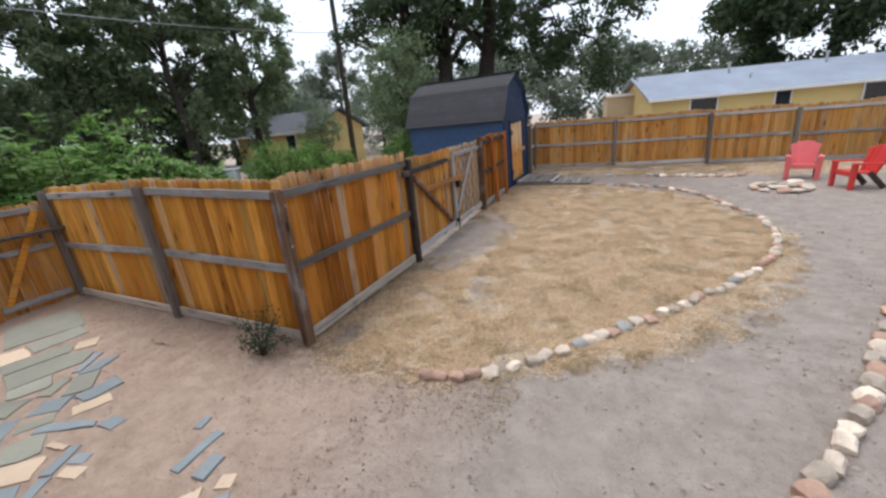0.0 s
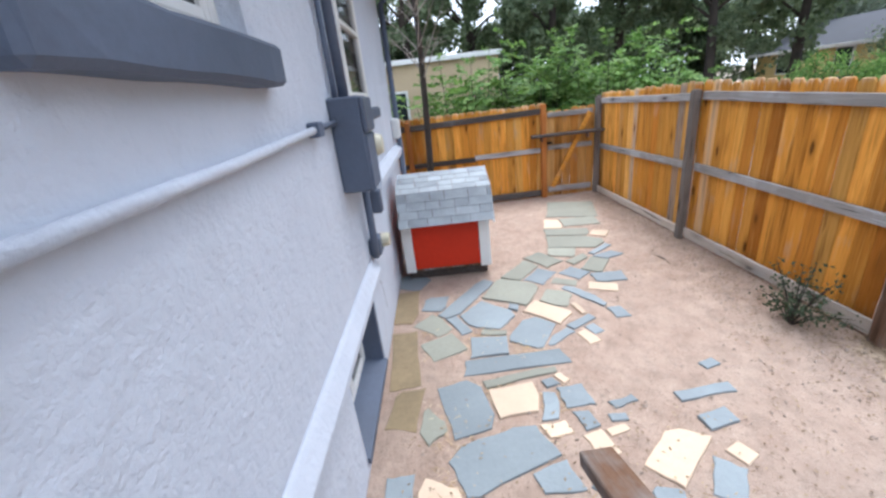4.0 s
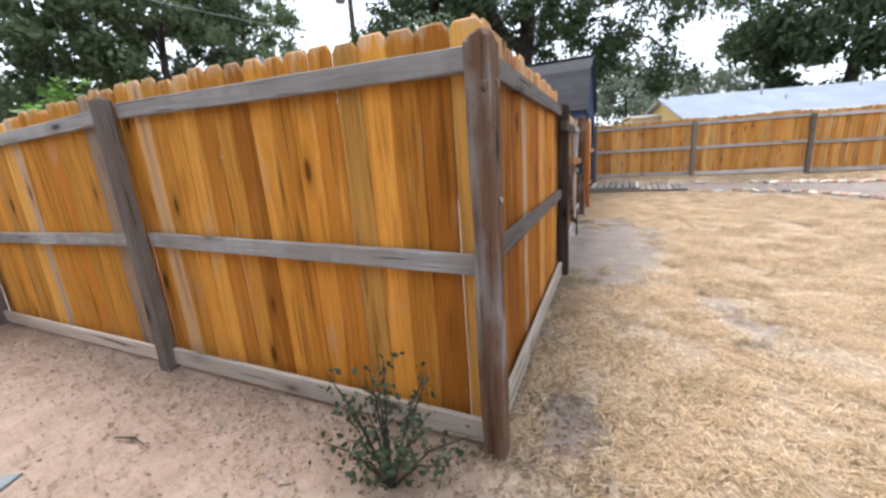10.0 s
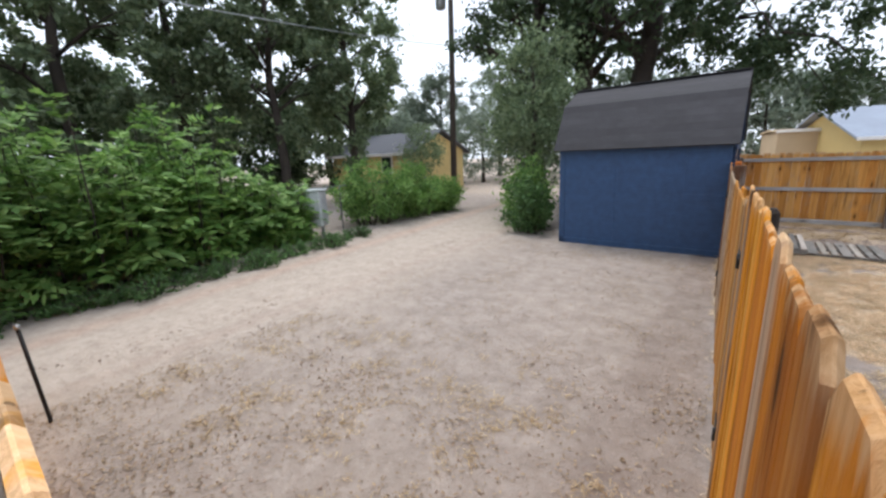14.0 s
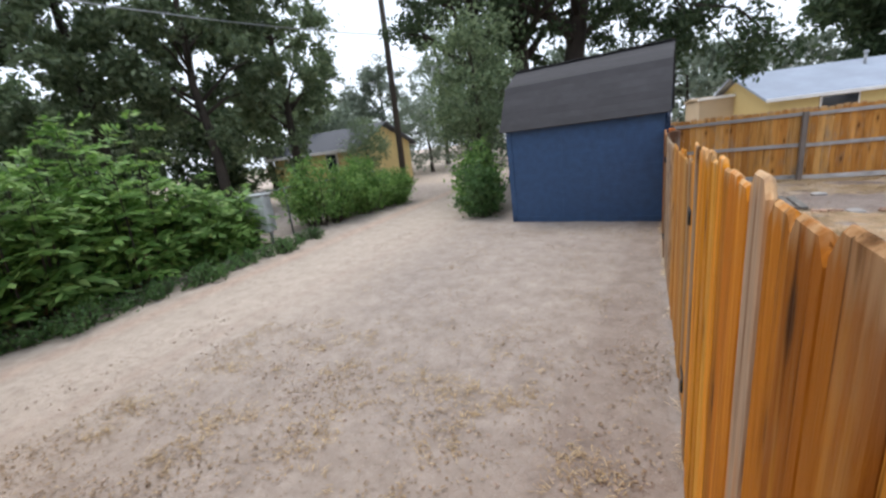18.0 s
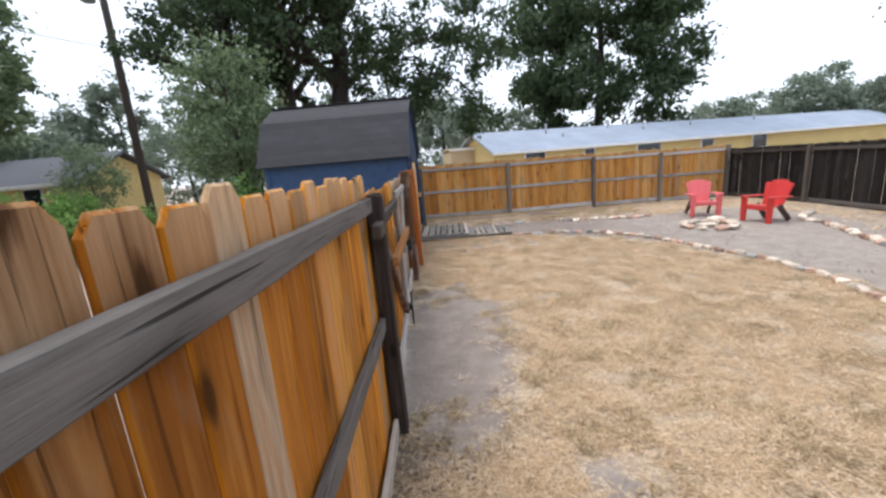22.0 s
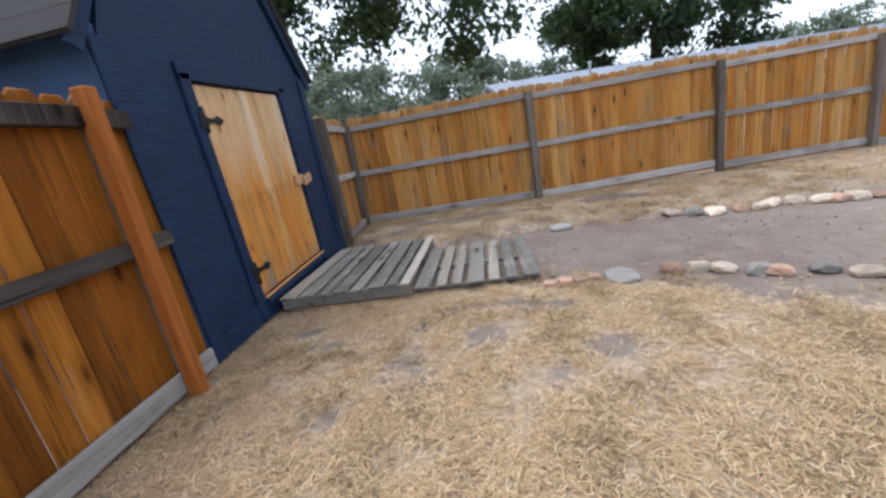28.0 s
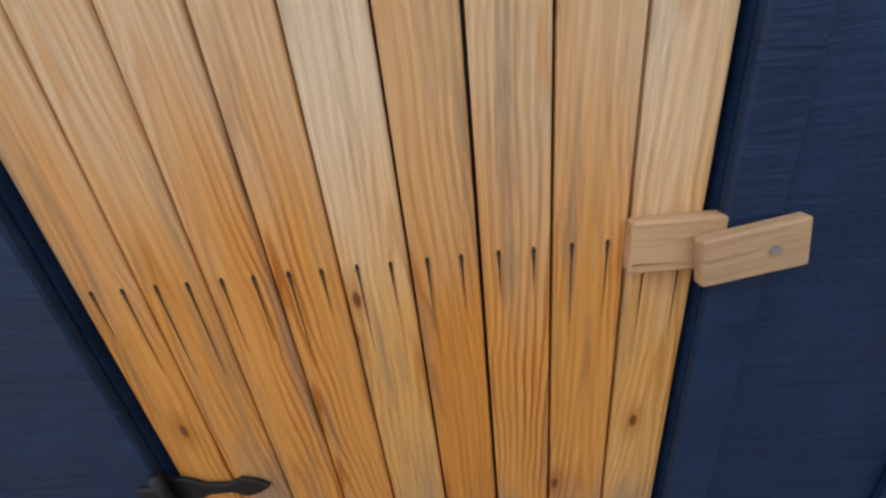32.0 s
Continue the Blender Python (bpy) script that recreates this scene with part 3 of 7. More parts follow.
BARE = ((0.28, 0.3, 0.18, 0.3), (1.0, 8.45, 0.3, 0.28), (0.2, 8.5, 0.2, 0.12), (2.1, 8.6, 0.25, 0.15), (1.5, 9.3, 0.3, 0.08), (0.65, 5.0, 0.35, 0.4), (0.1, 3.9, 0.25, 0.9), (1.2, 2.15, 0.22, 0.2), (1.42, 2.68, 0.07, 0.07), (0.4, 5.9, 0.2, 0.28), (0.78, 6.42, 0.2, 0.12), (0.25, 5.6, 0.25, 0.15), (1.76, 5.9, 0.06, 0.06), (2.2, 5.81, 0.07, 0.05), (1.6, 5.2, 0.16, 0.08), (0.9, 8.75, 0.14, 0.12), (1.4, 8.9, 0.18, 0.12), (0.25, 8.95, 0.22, 0.12), (0.55, 8.2, 0.25, 0.2), (1.75, 8.35, 0.2, 0.12), (1.2, 12.2, 0.7, 0.18), (0.25, 11.9, 0.3, 0.2), (3.2, 12.3, 0.5, 0.2), (0.92, 9.07, 0.13, 0.08), (1.2, 9.32, 0.2, 0.07), (0.0, 9.2, 0.22, 0.10), (1.85, 9.22, 0.2, 0.08), (0.78, 12.24, 0.5, 0.12), (1.96, 12.23, 0.3, 0.1), (1.2, 11.2, 0.25, 0.15), (-0.2, 11.6, 0.3, 0.25), (0.2, 12.5, 0.25, 0.2))


def cover(x, y):
    """Dry grass, pale alley sand and rosy dirt at a place, each from 0 to 1."""
    wob = 0.5 * noise.noise((x * 0.5, y * 0.5, 3.0)) + 0.25 * noise.noise((x * 1.7, y * 1.7, 7.0)) + 0.22 * noise.noise((x * 5.0, y * 5.0, 2.0))
    inside = x > fence_x(y) and y > 0
    grass = 0.0
    if inside or (y <= 0.3 and x > 0):
        grass = min(1, max(0, 0.5 + (lawn(x, y) + (0.12 if y < 6 else -0.1) + 0.5 * wob) * 1.6))
        bare = min(1, max(0, 1.25 + 0.9 * wob - math.hypot((x - 0.1) / 0.85, (y - 3.9) / 2.3)))
        grass *= 1 - 0.97 * bare
        bare = min(1, max(0, 1.0 - math.hypot((x - 1.35) / 0.5, (y - 1.6) / 0.9)))
        grass *= 1 - 0.7 * bare
        for bx, by, bw, bh in BARE:
            grass *= 1 - 0.95 * min(1, max(0, 1.15 + 1.8 * wob - math.hypot((x - bx) / bw, (y - by) / bh)))
    if y > 10.8 and x > -0.6:
        grass = max(grass, min(1, (y - 10.75) * 2.0) * (0.74 + 0.6 * wob))
        for bx, by, bw, bh in BARE:
            grass *= 1 - 0.95 * min(1, max(0, 1.2 + 1.6 * wob - math.hypot((x - bx) / bw, (y - by) / bh)))
    edge = 8.3 - 0.33 * max(0, 8.5 - y)
    if x > edge:
        grass = max(grass, min(0.8, (x - edge) * 1.2) * (0.75 + 0.4 * wob))
    out = x < fence_x(y) - 0.05 and y > 0.05 or x < -5.2
    sand, rosy = 0.0, 0.0
    if out:
        road = 1 - min(1, abs(x + 5.9 + 0.06 * y) / 2.4)
        sand = min(1, max(0, 0.10 + 1.2 * road + 0.4 * wob))
        track = max(0, 1 - abs(x + 6.75 + 0.13 * y) / 0.45) + 0.5 * max(0, 1 - abs(x + 5.1 + 0.04 * y) / 0.3)
        rosy = min(1, 1.1 * track)
        sand *= 1 - 0.7 * rosy
    pink = 1.0 if (y < 0.3 and x < 2.4 and x > -5.3) else 0.0
    if pink:
        pink = min(1, max(0, (2.4 - x) / 1.8)) * min(1, max(0, 1 - (y - 0.0) / 0.3))
    return grass, sand, max(pink, rosy)


def build_ground():
    me = bpy.data.meshes.new("ground")
    xs = sorted(set([-400, -150, -60, -30, -20] + [round(-14 + 0.13 * i, 3) for i in range(200)] + [14, 20, 30, 60, 150, 400]))
    ys = sorted(set([-400, -150, -60, -30, -14, -9] + [round(-6 + 0.13 * i, 3) for i in range(175)] + [19, 24, 34, 60, 150, 400]))
    verts, grass, sand, pink, soil_shade = [], [], [], [], []
    for y in ys:
        for x in xs:
            near = -14 <= x <= 12 and -6 <= y <= 17
            z = rise(x, y)
            if near:
                z += 0.012 * noise.noise((x * 1.3, y * 1.3, 0)) + 0.007 * noise.noise((x * 5, y * 5, 1)) - 0.006
            verts.append((x, y, z))
            g, s, p = cover(x, y) if near else (0.4, 0.5, 0.0)
            grass.append(g), sand.append(s), pink.append(p)
            # Mauve soil; beyond y 10.6 it also paints in the back corner's shade.
            soil_shade.append((0.3 * (0 < y < 7.6) * min(1, max(0, (1.8 - x))) + 0.6 * min(1, max(0, (y - 7.6) * 1.0)) + 0.4 * min(1, max(0, (y - 10.6) * 1.6))) * min(1, max(0, (5.5 - x) / 2)) if x > -1 and near else 0.0)
    w = len(xs)
    faces = [(j * w + i, j * w + i + 1, (j + 1) * w + i + 1, (j + 1) * w + i) for j in range(len(ys) - 1) for i in range(w - 1)]
    me.from_pydata(verts, [], faces)
    for key, values in (("straw", grass), ("sand", sand), ("pink", pink), ("soil_shade", soil_shade)):
        me.attributes.new(key, "FLOAT", "POINT").data.foreach_set("value", values)
    me.polygons.foreach_set("use_smooth", [True] * len(faces))
    me.materials.append(GROUND)
    return tagged(new("ground", me), "bare rosy dirt, pale alley sand and dead straw-coloured lawn", "ground", kind="structure")


build_ground()


# ---- fences ----
def picket_mesh(w, h, ear, mat, th=0.016, yard=None):
    e = ear
    bm = prism([(-w / 2, 0), (w / 2, 0), (w / 2, h - e), (w / 2 - e * 0.8, h), (-w / 2 + e * 0.8, h), (-w / 2, h - e)], th, "y")
    bmesh.ops.bevel(bm, geom=[ed for ed in bm.edges if ed.calc_length() > 0.03], offset=0.0065, segments=1, affect="EDGES")
    me = bpy.data.meshes.new("picket")
    bmesh.ops.recalc_face_normals(bm, faces=bm.faces)
    bm.to_mesh(me)
    bm.free()
    me.materials.append(mat)
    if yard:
        # The yard face takes its own, darker brown.
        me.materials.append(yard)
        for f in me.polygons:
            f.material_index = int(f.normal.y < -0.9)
    me["w"] = w
    return me


def picket_set(mat, h, spread=0.03, w=0.138, ear=0.032, seed=1, yard=None):
    rng = random.Random(seed)
    return [picket_mesh(w * rng.uniform(0.97, 1.03), h + rng.uniform(-spread, spread), ear * rng.uniform(0.8, 1.2), mat, 0.016, yard) for _ in range(9)]


class Run:
    """One straight run of fence from p to q; local x goes along it, local y to the board side."""

    def __init__(self, name, label, p, q, boards=1, z=0.0):
        self.p, self.q = Vector((p[0], p[1], z)), Vector((q[0], q[1], z))
        d = (self.q - self.p)
        self.length = d.length
        d.normalize()
        side = Vector((-d.y, d.x, 0)) * boards
        self.thing = thing(name, label, "fence", Matrix.Translation(self.p) @ Matrix((d, side, Vector((0, 0, 1)))).transposed().to_4x4())
        self.right = d.cross(side).z > 0

    def post(self, x, h, mat, size=0.09, y=0.0, lean=(0, 0), label="", z=-0.25, name="post", worn=0.0):
        bm = box(size, size, h - z, 0, 0, (h - z) / 2, 0.010 if worn else 0.008)
        if worn:
            bmesh.ops.subdivide_edges(bm, edges=list(bm.edges), cuts=7, use_grid_fill=True)
            for v in bm.verts:
                q = Vector((v.co.x * 38, v.co.y * 38, v.co.z * 2.2))
                side = Vector((v.co.x, v.co.y, 0)) * (2 / size)
                v.co += side * worn * (noise.noise(q) - 0.8 * max(0, noise.noise(q * 1.7 + Vector((9, 0, 0))) - 0.25))
                if v.co.z > h - z - 0.01:
                    v.co.z += worn * (2.2 * noise.noise(q * 0.5) - 1.5 * (side.length > 1))
        for v in bm.verts:
            k = v.co.z / (h - z)
            v.co.x += lean[0] * k + 0.004 * noise.noise((v.co.x * 9, x * 3, v.co.z * 3))
            v.co.y += lean[1] * k
        return part(name, bm, mat, self.thing, label, Matrix.Translation((x, y, z)))

    def rail(self, x0, x1, z, mat, h=0.088, w=0.038, y=0.02, z1=None, label="", name="rail"):
        z1 = z if z1 is None else z1
        bm, m = beam((x0, y, z), (x1, y, z1), w, h)
        bmesh.ops.subdivide_edges(bm, edges=[e for e in bm.edges if e.calc_length() > 0.4], cuts=11)
        for v in bm.verts:
            q = Vector((v.co.x * 5 + x0 * 3 + z * 7, v.co.y * 40, v.co.z * 25))
            v.co += Vector((0, noise.noise(q), noise.noise(q + Vector((0, 9, 0))))) * 0.004
        return part(name, bm, mat, self.thing, label, m)

    def boards(self, x0, x1, meshes, y=0.045, z=0.04, step=0.142, slope=0.0, seed=3, name="picket", wobble=0.006, tight=0.972):
        rng = random.Random(seed)
        n = max(1, round((x1 - x0) / step))
        for i in range(n):
            x = x0 + (i + 0.5) * (x1 - x0) / n
            me = rng.choice(meshes)
            pitch = (x1 - x0) / n
            m = Matrix.Translation((x, y + rng.uniform(0, 0.011), z + slope * (x - x0) + rng.uniform(-wobble, wobble))) @ pose(0, 0, 0, 0, rng.uniform(-0.06, 0.06), 0) @ Matrix.Diagonal((pitch * rng.uniform(tight, min(1.002, tight + 0.024)) / me["w"], 1, 1, 1))
            part(name, me, None, self.thing, "", m)


TALL = picket_set(CEDAR, 1.80, 0.016, seed=2, w=0.1465)
DEEP = picket_set(CEDAR_RUST, 1.80, 0.016, seed=4, w=0.1465)
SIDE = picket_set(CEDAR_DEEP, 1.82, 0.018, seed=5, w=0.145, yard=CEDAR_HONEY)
GATE_SET = picket_set(CEDAR_OLD, 1.62, 0.02, seed=6, w=0.1445)
GATE_WORN = picket_set(CEDAR_LATTICE, 1.62, 0.02, seed=7, w=0.1445)
BACK = picket_set(CEDAR_OLD, 1.74, 0.02, seed=8, w=0.1465)
DARK = picket_set(CEDAR_DARK, 1.60, 0.015, seed=9, ear=0.01)

A, C = (0.0, 0.0), (-5.17, -0.05)
# the run along the side yard
r = Run("fence", "orange stained cedar fence with grey weathered rails and posts", A, C, -1)
r.post(0, 1.738, POST_BROWN, 0.104, 0.0, label="brown cracked corner post with a knot", worn=0.009)
part("bolt", tube([(-0.050, 0.01, 1.15), (-0.060, 0.01, 1.15)], 0.012, 10), STEEL, r.thing, "steel bolt head", smooth=True)
for kx, ky, kz, turn in ((-0.051, 0.035, 1.57, 90), (-0.03, -0.052, 1.56, 0)):
    bm = bmesh.new()
    bmesh.ops.create_icosphere(bm, subdivisions=2, radius=0.017, matrix=pose(0, 0, 0, 0, 0, turn) @ Matrix.Diagonal((1, 0.45, 1.3, 1)))
    part("knot", bm, POST_BROWN, r.thing, "dark knot in the corner post", Matrix.Translation((kx, ky, kz)), smooth=True)
r.post(2.40, 1.80, POST, 0.088, -0.02, label="grey weathered post", worn=0.006)
r.post(5.13, 1.76, POST, 0.09, -0.01, worn=0.006)
for z, h in ((1.672, 0.09), (0.872, 0.09)):
    r.rail(0.0 if z > 1 else 0.05, 2.36, z, RAIL, h, y=0.048, z1=z + 0.06 if z > 1 else z + 0.05)
    r.rail(2.44, 5.09, z + 0.045, RAIL, h, y=0.038, z1=z + 0.0)
r.rail(0.05, 2.36, 0.085, RAIL_TAN, 0.12, 0.03, 0.01, label="pale bottom board")
r.rail(2.44, 5.09, 0.07, RAIL_TAN, 0.11, 0.03, 0.01, label="pale bottom board")
r.boards(0.01, 2.42, TALL, y=0.068, z=0.02, slope=0.024, seed=11)
r.boards(2.42, 5.17, TALL, y=0.06, z=0.08, slope=-0.028, seed=12)

# the run towards the shed
GP, GQ, SF = (-0.10, 2.63), (-0.345, 6.40), (-0.455, 8.845)
r = Run("fence", "orange stained cedar fence panel with dark weathered rails", A, GP, 1)
r.post(2.63, 1.71, POST_DARK, 0.10, -0.01, label="dark weathered gate post", worn=0.006)
r.rail(0.04, 2.58, 1.672, RAIL_DARK, 0.09, z1=1.645)
part("rail_block", box(0.20, 0.055, 0.085, 2.50, -0.035, 1.50, 0.006), POST_DARK, r.thing, "dark block behind the gate post")
r.rail(0.05, 2.58, 0.90, RAIL_DARK, 0.085, z1=0.86)
r.rail(0.05, 2.56, 0.10, RAIL_TAN, 0.12, 0.03, 0.01)
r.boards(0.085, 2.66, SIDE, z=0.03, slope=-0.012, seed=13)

# the double gate
g = Run("double_gate", "closed double gate of faded cedar boards with braces", GP, GQ, 1)
tagged(g.thing, category="gate")
L, mid = g.length, 1.93
for x0, x1, seed, kinds in ((0.07, mid - 0.012, 21, GATE_SET), (mid + 0.012, L - 0.06, 22, GATE_WORN)):
    g.boards(x0, x1, kinds, z=0.09, seed=seed, y=0.04)
    g.rail(x0, x1, 0.17, RAIL, 0.12, 0.035, 0.012, label="pale grey bottom rail")
g.rail(0.07, 1.62, 1.505, RAIL_DARK, 0.085, 0.05, -0.008, label="thick grey brown top rail")
g.rail(mid + 0.05, L - 0.1, 1.555, RAIL, 0.085, 0.035, 0.012)
g.rail(0.45, 2.45, 1.15, CEDAR_BAR, 0.075, 0.055, -0.055, z1=1.075, label="brown locking bar laid across the gate")
bar("brace", (0.16, -0.01, 1.40), (mid - 0.26, -0.01, 0.28), 0.05, 0.07, BRACE_BROWN, g.thing, "brown diagonal brace")
bar("brace", (mid + 0.02, 0.006, 0.26), (L - 0.62, 0.006, 1.52), 0.03, 0.085, RAIL, g.thing, "grey diagonal brace")
for x, w, z0, z1 in ((1.09, 0.075, 0.25, 1.72), (1.36, 0.075, 0.25, 1.71), (1.60, 0.12, 0.25, 1.25)):
    part("batten", box(w, 0.014, z1 - z0, x, 0.030, (z0 + z1) / 2, 0.003), CEDAR, g.thing, "bright new cedar batten")
for x, m in ((mid - 0.055, POST), (mid + 0.055, RAIL_UP)):
    part("stile", box(0.09, 0.035, 1.42, x, 0.008, 0.80), m, g.thing)
part("latch_block", box(0.09, 0.05, 0.07, mid - 0.17, -0.05, 0.97), RAIL, g.thing, "pale grey latch block")
part("latch_plate", box(0.03, 0.10, 0.13, mid + 0.03, -0.07, 0.97), BLACK, g.thing, "black iron latch")
part("bolt", tube([(mid - 0.05, -0.08, 0.975), (mid + 0.22, -0.13, 0.995)], 0.011), BLACK, g.thing, "black bolt", smooth=True)
part("drop_rod", tube([(mid + 0.02, -0.05, 0.40), (mid + 0.02, -0.05, -0.03)], 0.011), BLACK, g.thing, "black drop rod", smooth=True)
part("rod_bracket", box(0.08, 0.06, 0.07, mid + 0.02, -0.03, 0.22), BLACK, g.thing)
part("rod_handle", tube([(mid + 0.02, -0.05, 0.38), (mid + 0.09, -0.08, 0.40)], 0.009), BLACK, g.thing, smooth=True)
for x, dx in ((0.02, 0.22), (L - 0.03, -0.22)):
    for z in (0.34, 1.42):
        part("hinge", box(abs(dx), 0.012, 0.05, x + dx / 2, 0.062, z, 0.004), BLACK, g.thing, "black strap hinge")
        part("hinge_knuckle", tube([(x, 0.07, z - 0.04), (x, 0.07, z + 0.04)], 0.014), BLACK, g.thing, smooth=True)

# the panel between gate and shed
r = Run("fence", "orange cedar fence panel with leaning red stained posts", GQ, SF, 1)
r.post(0, 1.79, POST_BROWN, 0.13, -0.03, lean=(-0.03, 0.0), label="brown post with a grey weathered edge", worn=0.006)
r.post(0.96, 1.80, CEDAR_RED, 0.085, -0.12, lean=(-0.06, 0.10), label="orange red post leaning on the fence", z=-0.1)
r.post(2.13, 1.78, CEDAR_RED, 0.085, -0.06, lean=(0.02, 0.02))
r.rail(0.06, 2.40, 1.64, POST_DARK, 0.10, 0.06, 0.005)
r.rail(0.06, 2.41, 0.89, RAIL_DARK, 0.085, 0.05, 0.012, z1=0.945)
r.rail(0.06, 2.41, 0.10, RAIL, 0.13, 0.03, 0.012, label="pale bottom board")
r.boards(0, r.length - 0.02, DEEP, z=-0.03, seed=23)

# the fence with the little gate behind the doghouse
r = Run("fence", "orange stained cedar fence with a dark weathered top rail", (-5.14, -1.07), (-4.98, -5.2), -1)
r.post(0, 1.72, CEDAR_RED, 0.09, -0.01, z=-0.2)
r.post(2.5, 1.66, CEDAR_RED, 0.09, -0.01)
r.rail(0.05, 4.1, 1.60, RAIL_DARK, 0.10, z1=1.52)
r.rail(0.05, 1.3, 0.90, RAIL, 0.085)
r.rail(1.3, 4.1, 0.87, RAIL_DARK, 0.085)
r.rail(0.05, 4.1, 0.08, RAIL_DARK, 0.12, 0.03, 0.01)
r.boards(-0.03, 4.1, TALL, z=-0.08, seed=31)
g = Run("gate", "small closed cedar gate with a diagonal brace", (-5.165, -0.10), (-5.145, -1.02), -1)
tagged(g.thing, category="gate")
g.boards(-0.015, 0.90, GATE_SET, z=-0.02, seed=33)
g.rail(0.04, 0.88, 1.52, RAIL, 0.085)
g.rail(0.04, 0.88, 0.93, RAIL, 0.085)
g.rail(0.04, 0.88, 0.13, RAIL, 0.10)
bar("brace", (0.10, -0.012, 1.50), (0.80, -0.012, 0.18), 0.03, 0.085, CEDAR, g.thing, "orange diagonal brace")
part("latch", box(0.10, 0.03, 0.04, 0.86, -0.02, 1.02), BLACK, g.thing)
sh = thing("shelf_board", "dark weathered shelf board fixed across the little gate", "shelf", pose(-5.06, -0.62, 1.17, 0, 0, 90))
part("board", box(1.38, 0.16, 0.05), POST_DARK, sh)
for x in (-0.5, 0.35):
    part("bracket", box(0.03, 0.12, 0.09, x, 0.01, -0.06), POST_BROWN, sh)

# the back of the yard
D00, D0, D1, D2, D3, END = (-0.50, 11.60), (-0.63, 13.05), (2.27, 12.98), (5.16, 13.40), (7.44, 13.56), (9.73, 13.72)
tops = []
for a, b, z, seed in ((D0, D1, 0.11, 41), (D1, D2, 0.09, 44), (D2, D3, 0.04, 45), (D3, END, 0.0, 46)):
    r = Run("fence", "faded orange cedar back fence panel with grey rails", a, b, 1, z)
    r.post(0, 1.63, POST, 0.10, -0.03)
    if b == END:
        r.post(r.length, 1.70, POST, 0.10, -0.03)
    for zz in (1.56, 0.84):
        r.rail(0.05, r.length - 0.05, zz, RAIL, 0.085)
    r.rail(0.05, r.length - 0.05, 0.06, RAIL, 0.11, 0.03, 0.01)
    r.boards(0, r.length, BACK, z=-0.03, seed=seed)
r = Run("fence", "short faded cedar fence beside the shed", D00, D0, 1, 0.11)
r.post(0, 1.66, POST, 0.13, -0.03, worn=0.006)
for zz in (1.56, 0.86):
    r.rail(0.05, r.length - 0.04, zz, RAIL, 0.085)
r.rail(0.05, r.length - 0.04, 0.06, RAIL, 0.10, 0.03, 0.01)
r.boards(0.0, r.length, BACK, z=-0.03, seed=42)
stops = [(9.75, 13.70), (10.17, 11.14), (10.05, 8.50), (9.95, 5.80), (9.9, 3.10), (9.85, 0.40), (9.8, -2.3), (9.8, -5.0)]
for i, (a, b) in enumerate(zip(stops, stops[1:])):
    r = Run("fence", "dark brown weathered board fence panel", a, b, 1, -0.02)
    r.post(0, 1.58, POST, 0.10, -0.03, label="grey fence post")
    r.rail(0.05, r.length - 0.05, 1.46, RAIL_DARK, 0.085)
    r.rail(0.05, r.length - 0.05, 0.10, RAIL_DARK, 0.10)
    r.boards(0, r.length, DARK, z=0.0, seed=50 + i, tight=0.986)

# ---- shed ----
SX0, SX1, SY0, SY1 = -3.65, -0.50, 8.85, 11.50
shed = thing("shed", "navy blue garden shed with charcoal gambrel roof and pine door", "shed", Matrix.Translation((0, 10.12, 0.02)) @ pose(0, 0, 0, 2.0) @ Matrix.Translation((0, -10.12, 0)))
part("side_wall", box(SX1 - SX0 - 0.02, 0.09, 2.20, (SX0 + SX1) / 2, SY0 + 0.045, 1.10, 0.004), BLUE_SIDE, shed, "mid blue side wall")
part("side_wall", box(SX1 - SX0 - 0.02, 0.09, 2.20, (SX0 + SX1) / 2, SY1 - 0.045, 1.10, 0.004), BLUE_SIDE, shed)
PROFILE = ((8.70, 2.10), (9.28, 3.03), (10.12, 3.42), (10.98, 3.03), (11.62, 2.10))
DY0, DY1, DZ0, DZ1 = 9.545, 10.83, 0.20, 1.95
gable = [(SY0 + 0.09, 0.0), (DY0, 0.0), (DY0, DZ1), (DY1, DZ1), (DY1, 0.0), (SY1 - 0.09, 0.0), (SY1 - 0.09, 2.16), (10.94, 2.98), (10.12, 3.36), (9.30, 2.98), (SY0 + 0.09, 2.16)]
part("front_wall", prism(gable, 0.09, "x"), NAVY, shed, "navy front gable", Matrix.Translation((SX1 - 0.09, 0, 0)))
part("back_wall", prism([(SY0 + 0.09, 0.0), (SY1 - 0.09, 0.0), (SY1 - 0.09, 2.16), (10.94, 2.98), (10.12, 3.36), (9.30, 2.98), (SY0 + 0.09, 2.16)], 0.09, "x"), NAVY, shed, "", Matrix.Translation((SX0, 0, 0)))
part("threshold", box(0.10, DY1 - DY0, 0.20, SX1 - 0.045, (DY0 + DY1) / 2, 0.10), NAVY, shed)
part("floor", box(SX1 - SX0 - 0.2, SY1 - SY0 - 0.2, 0.05, (SX0 + SX1) / 2, (SY0 + SY1) / 2, 0.12), POST, shed)
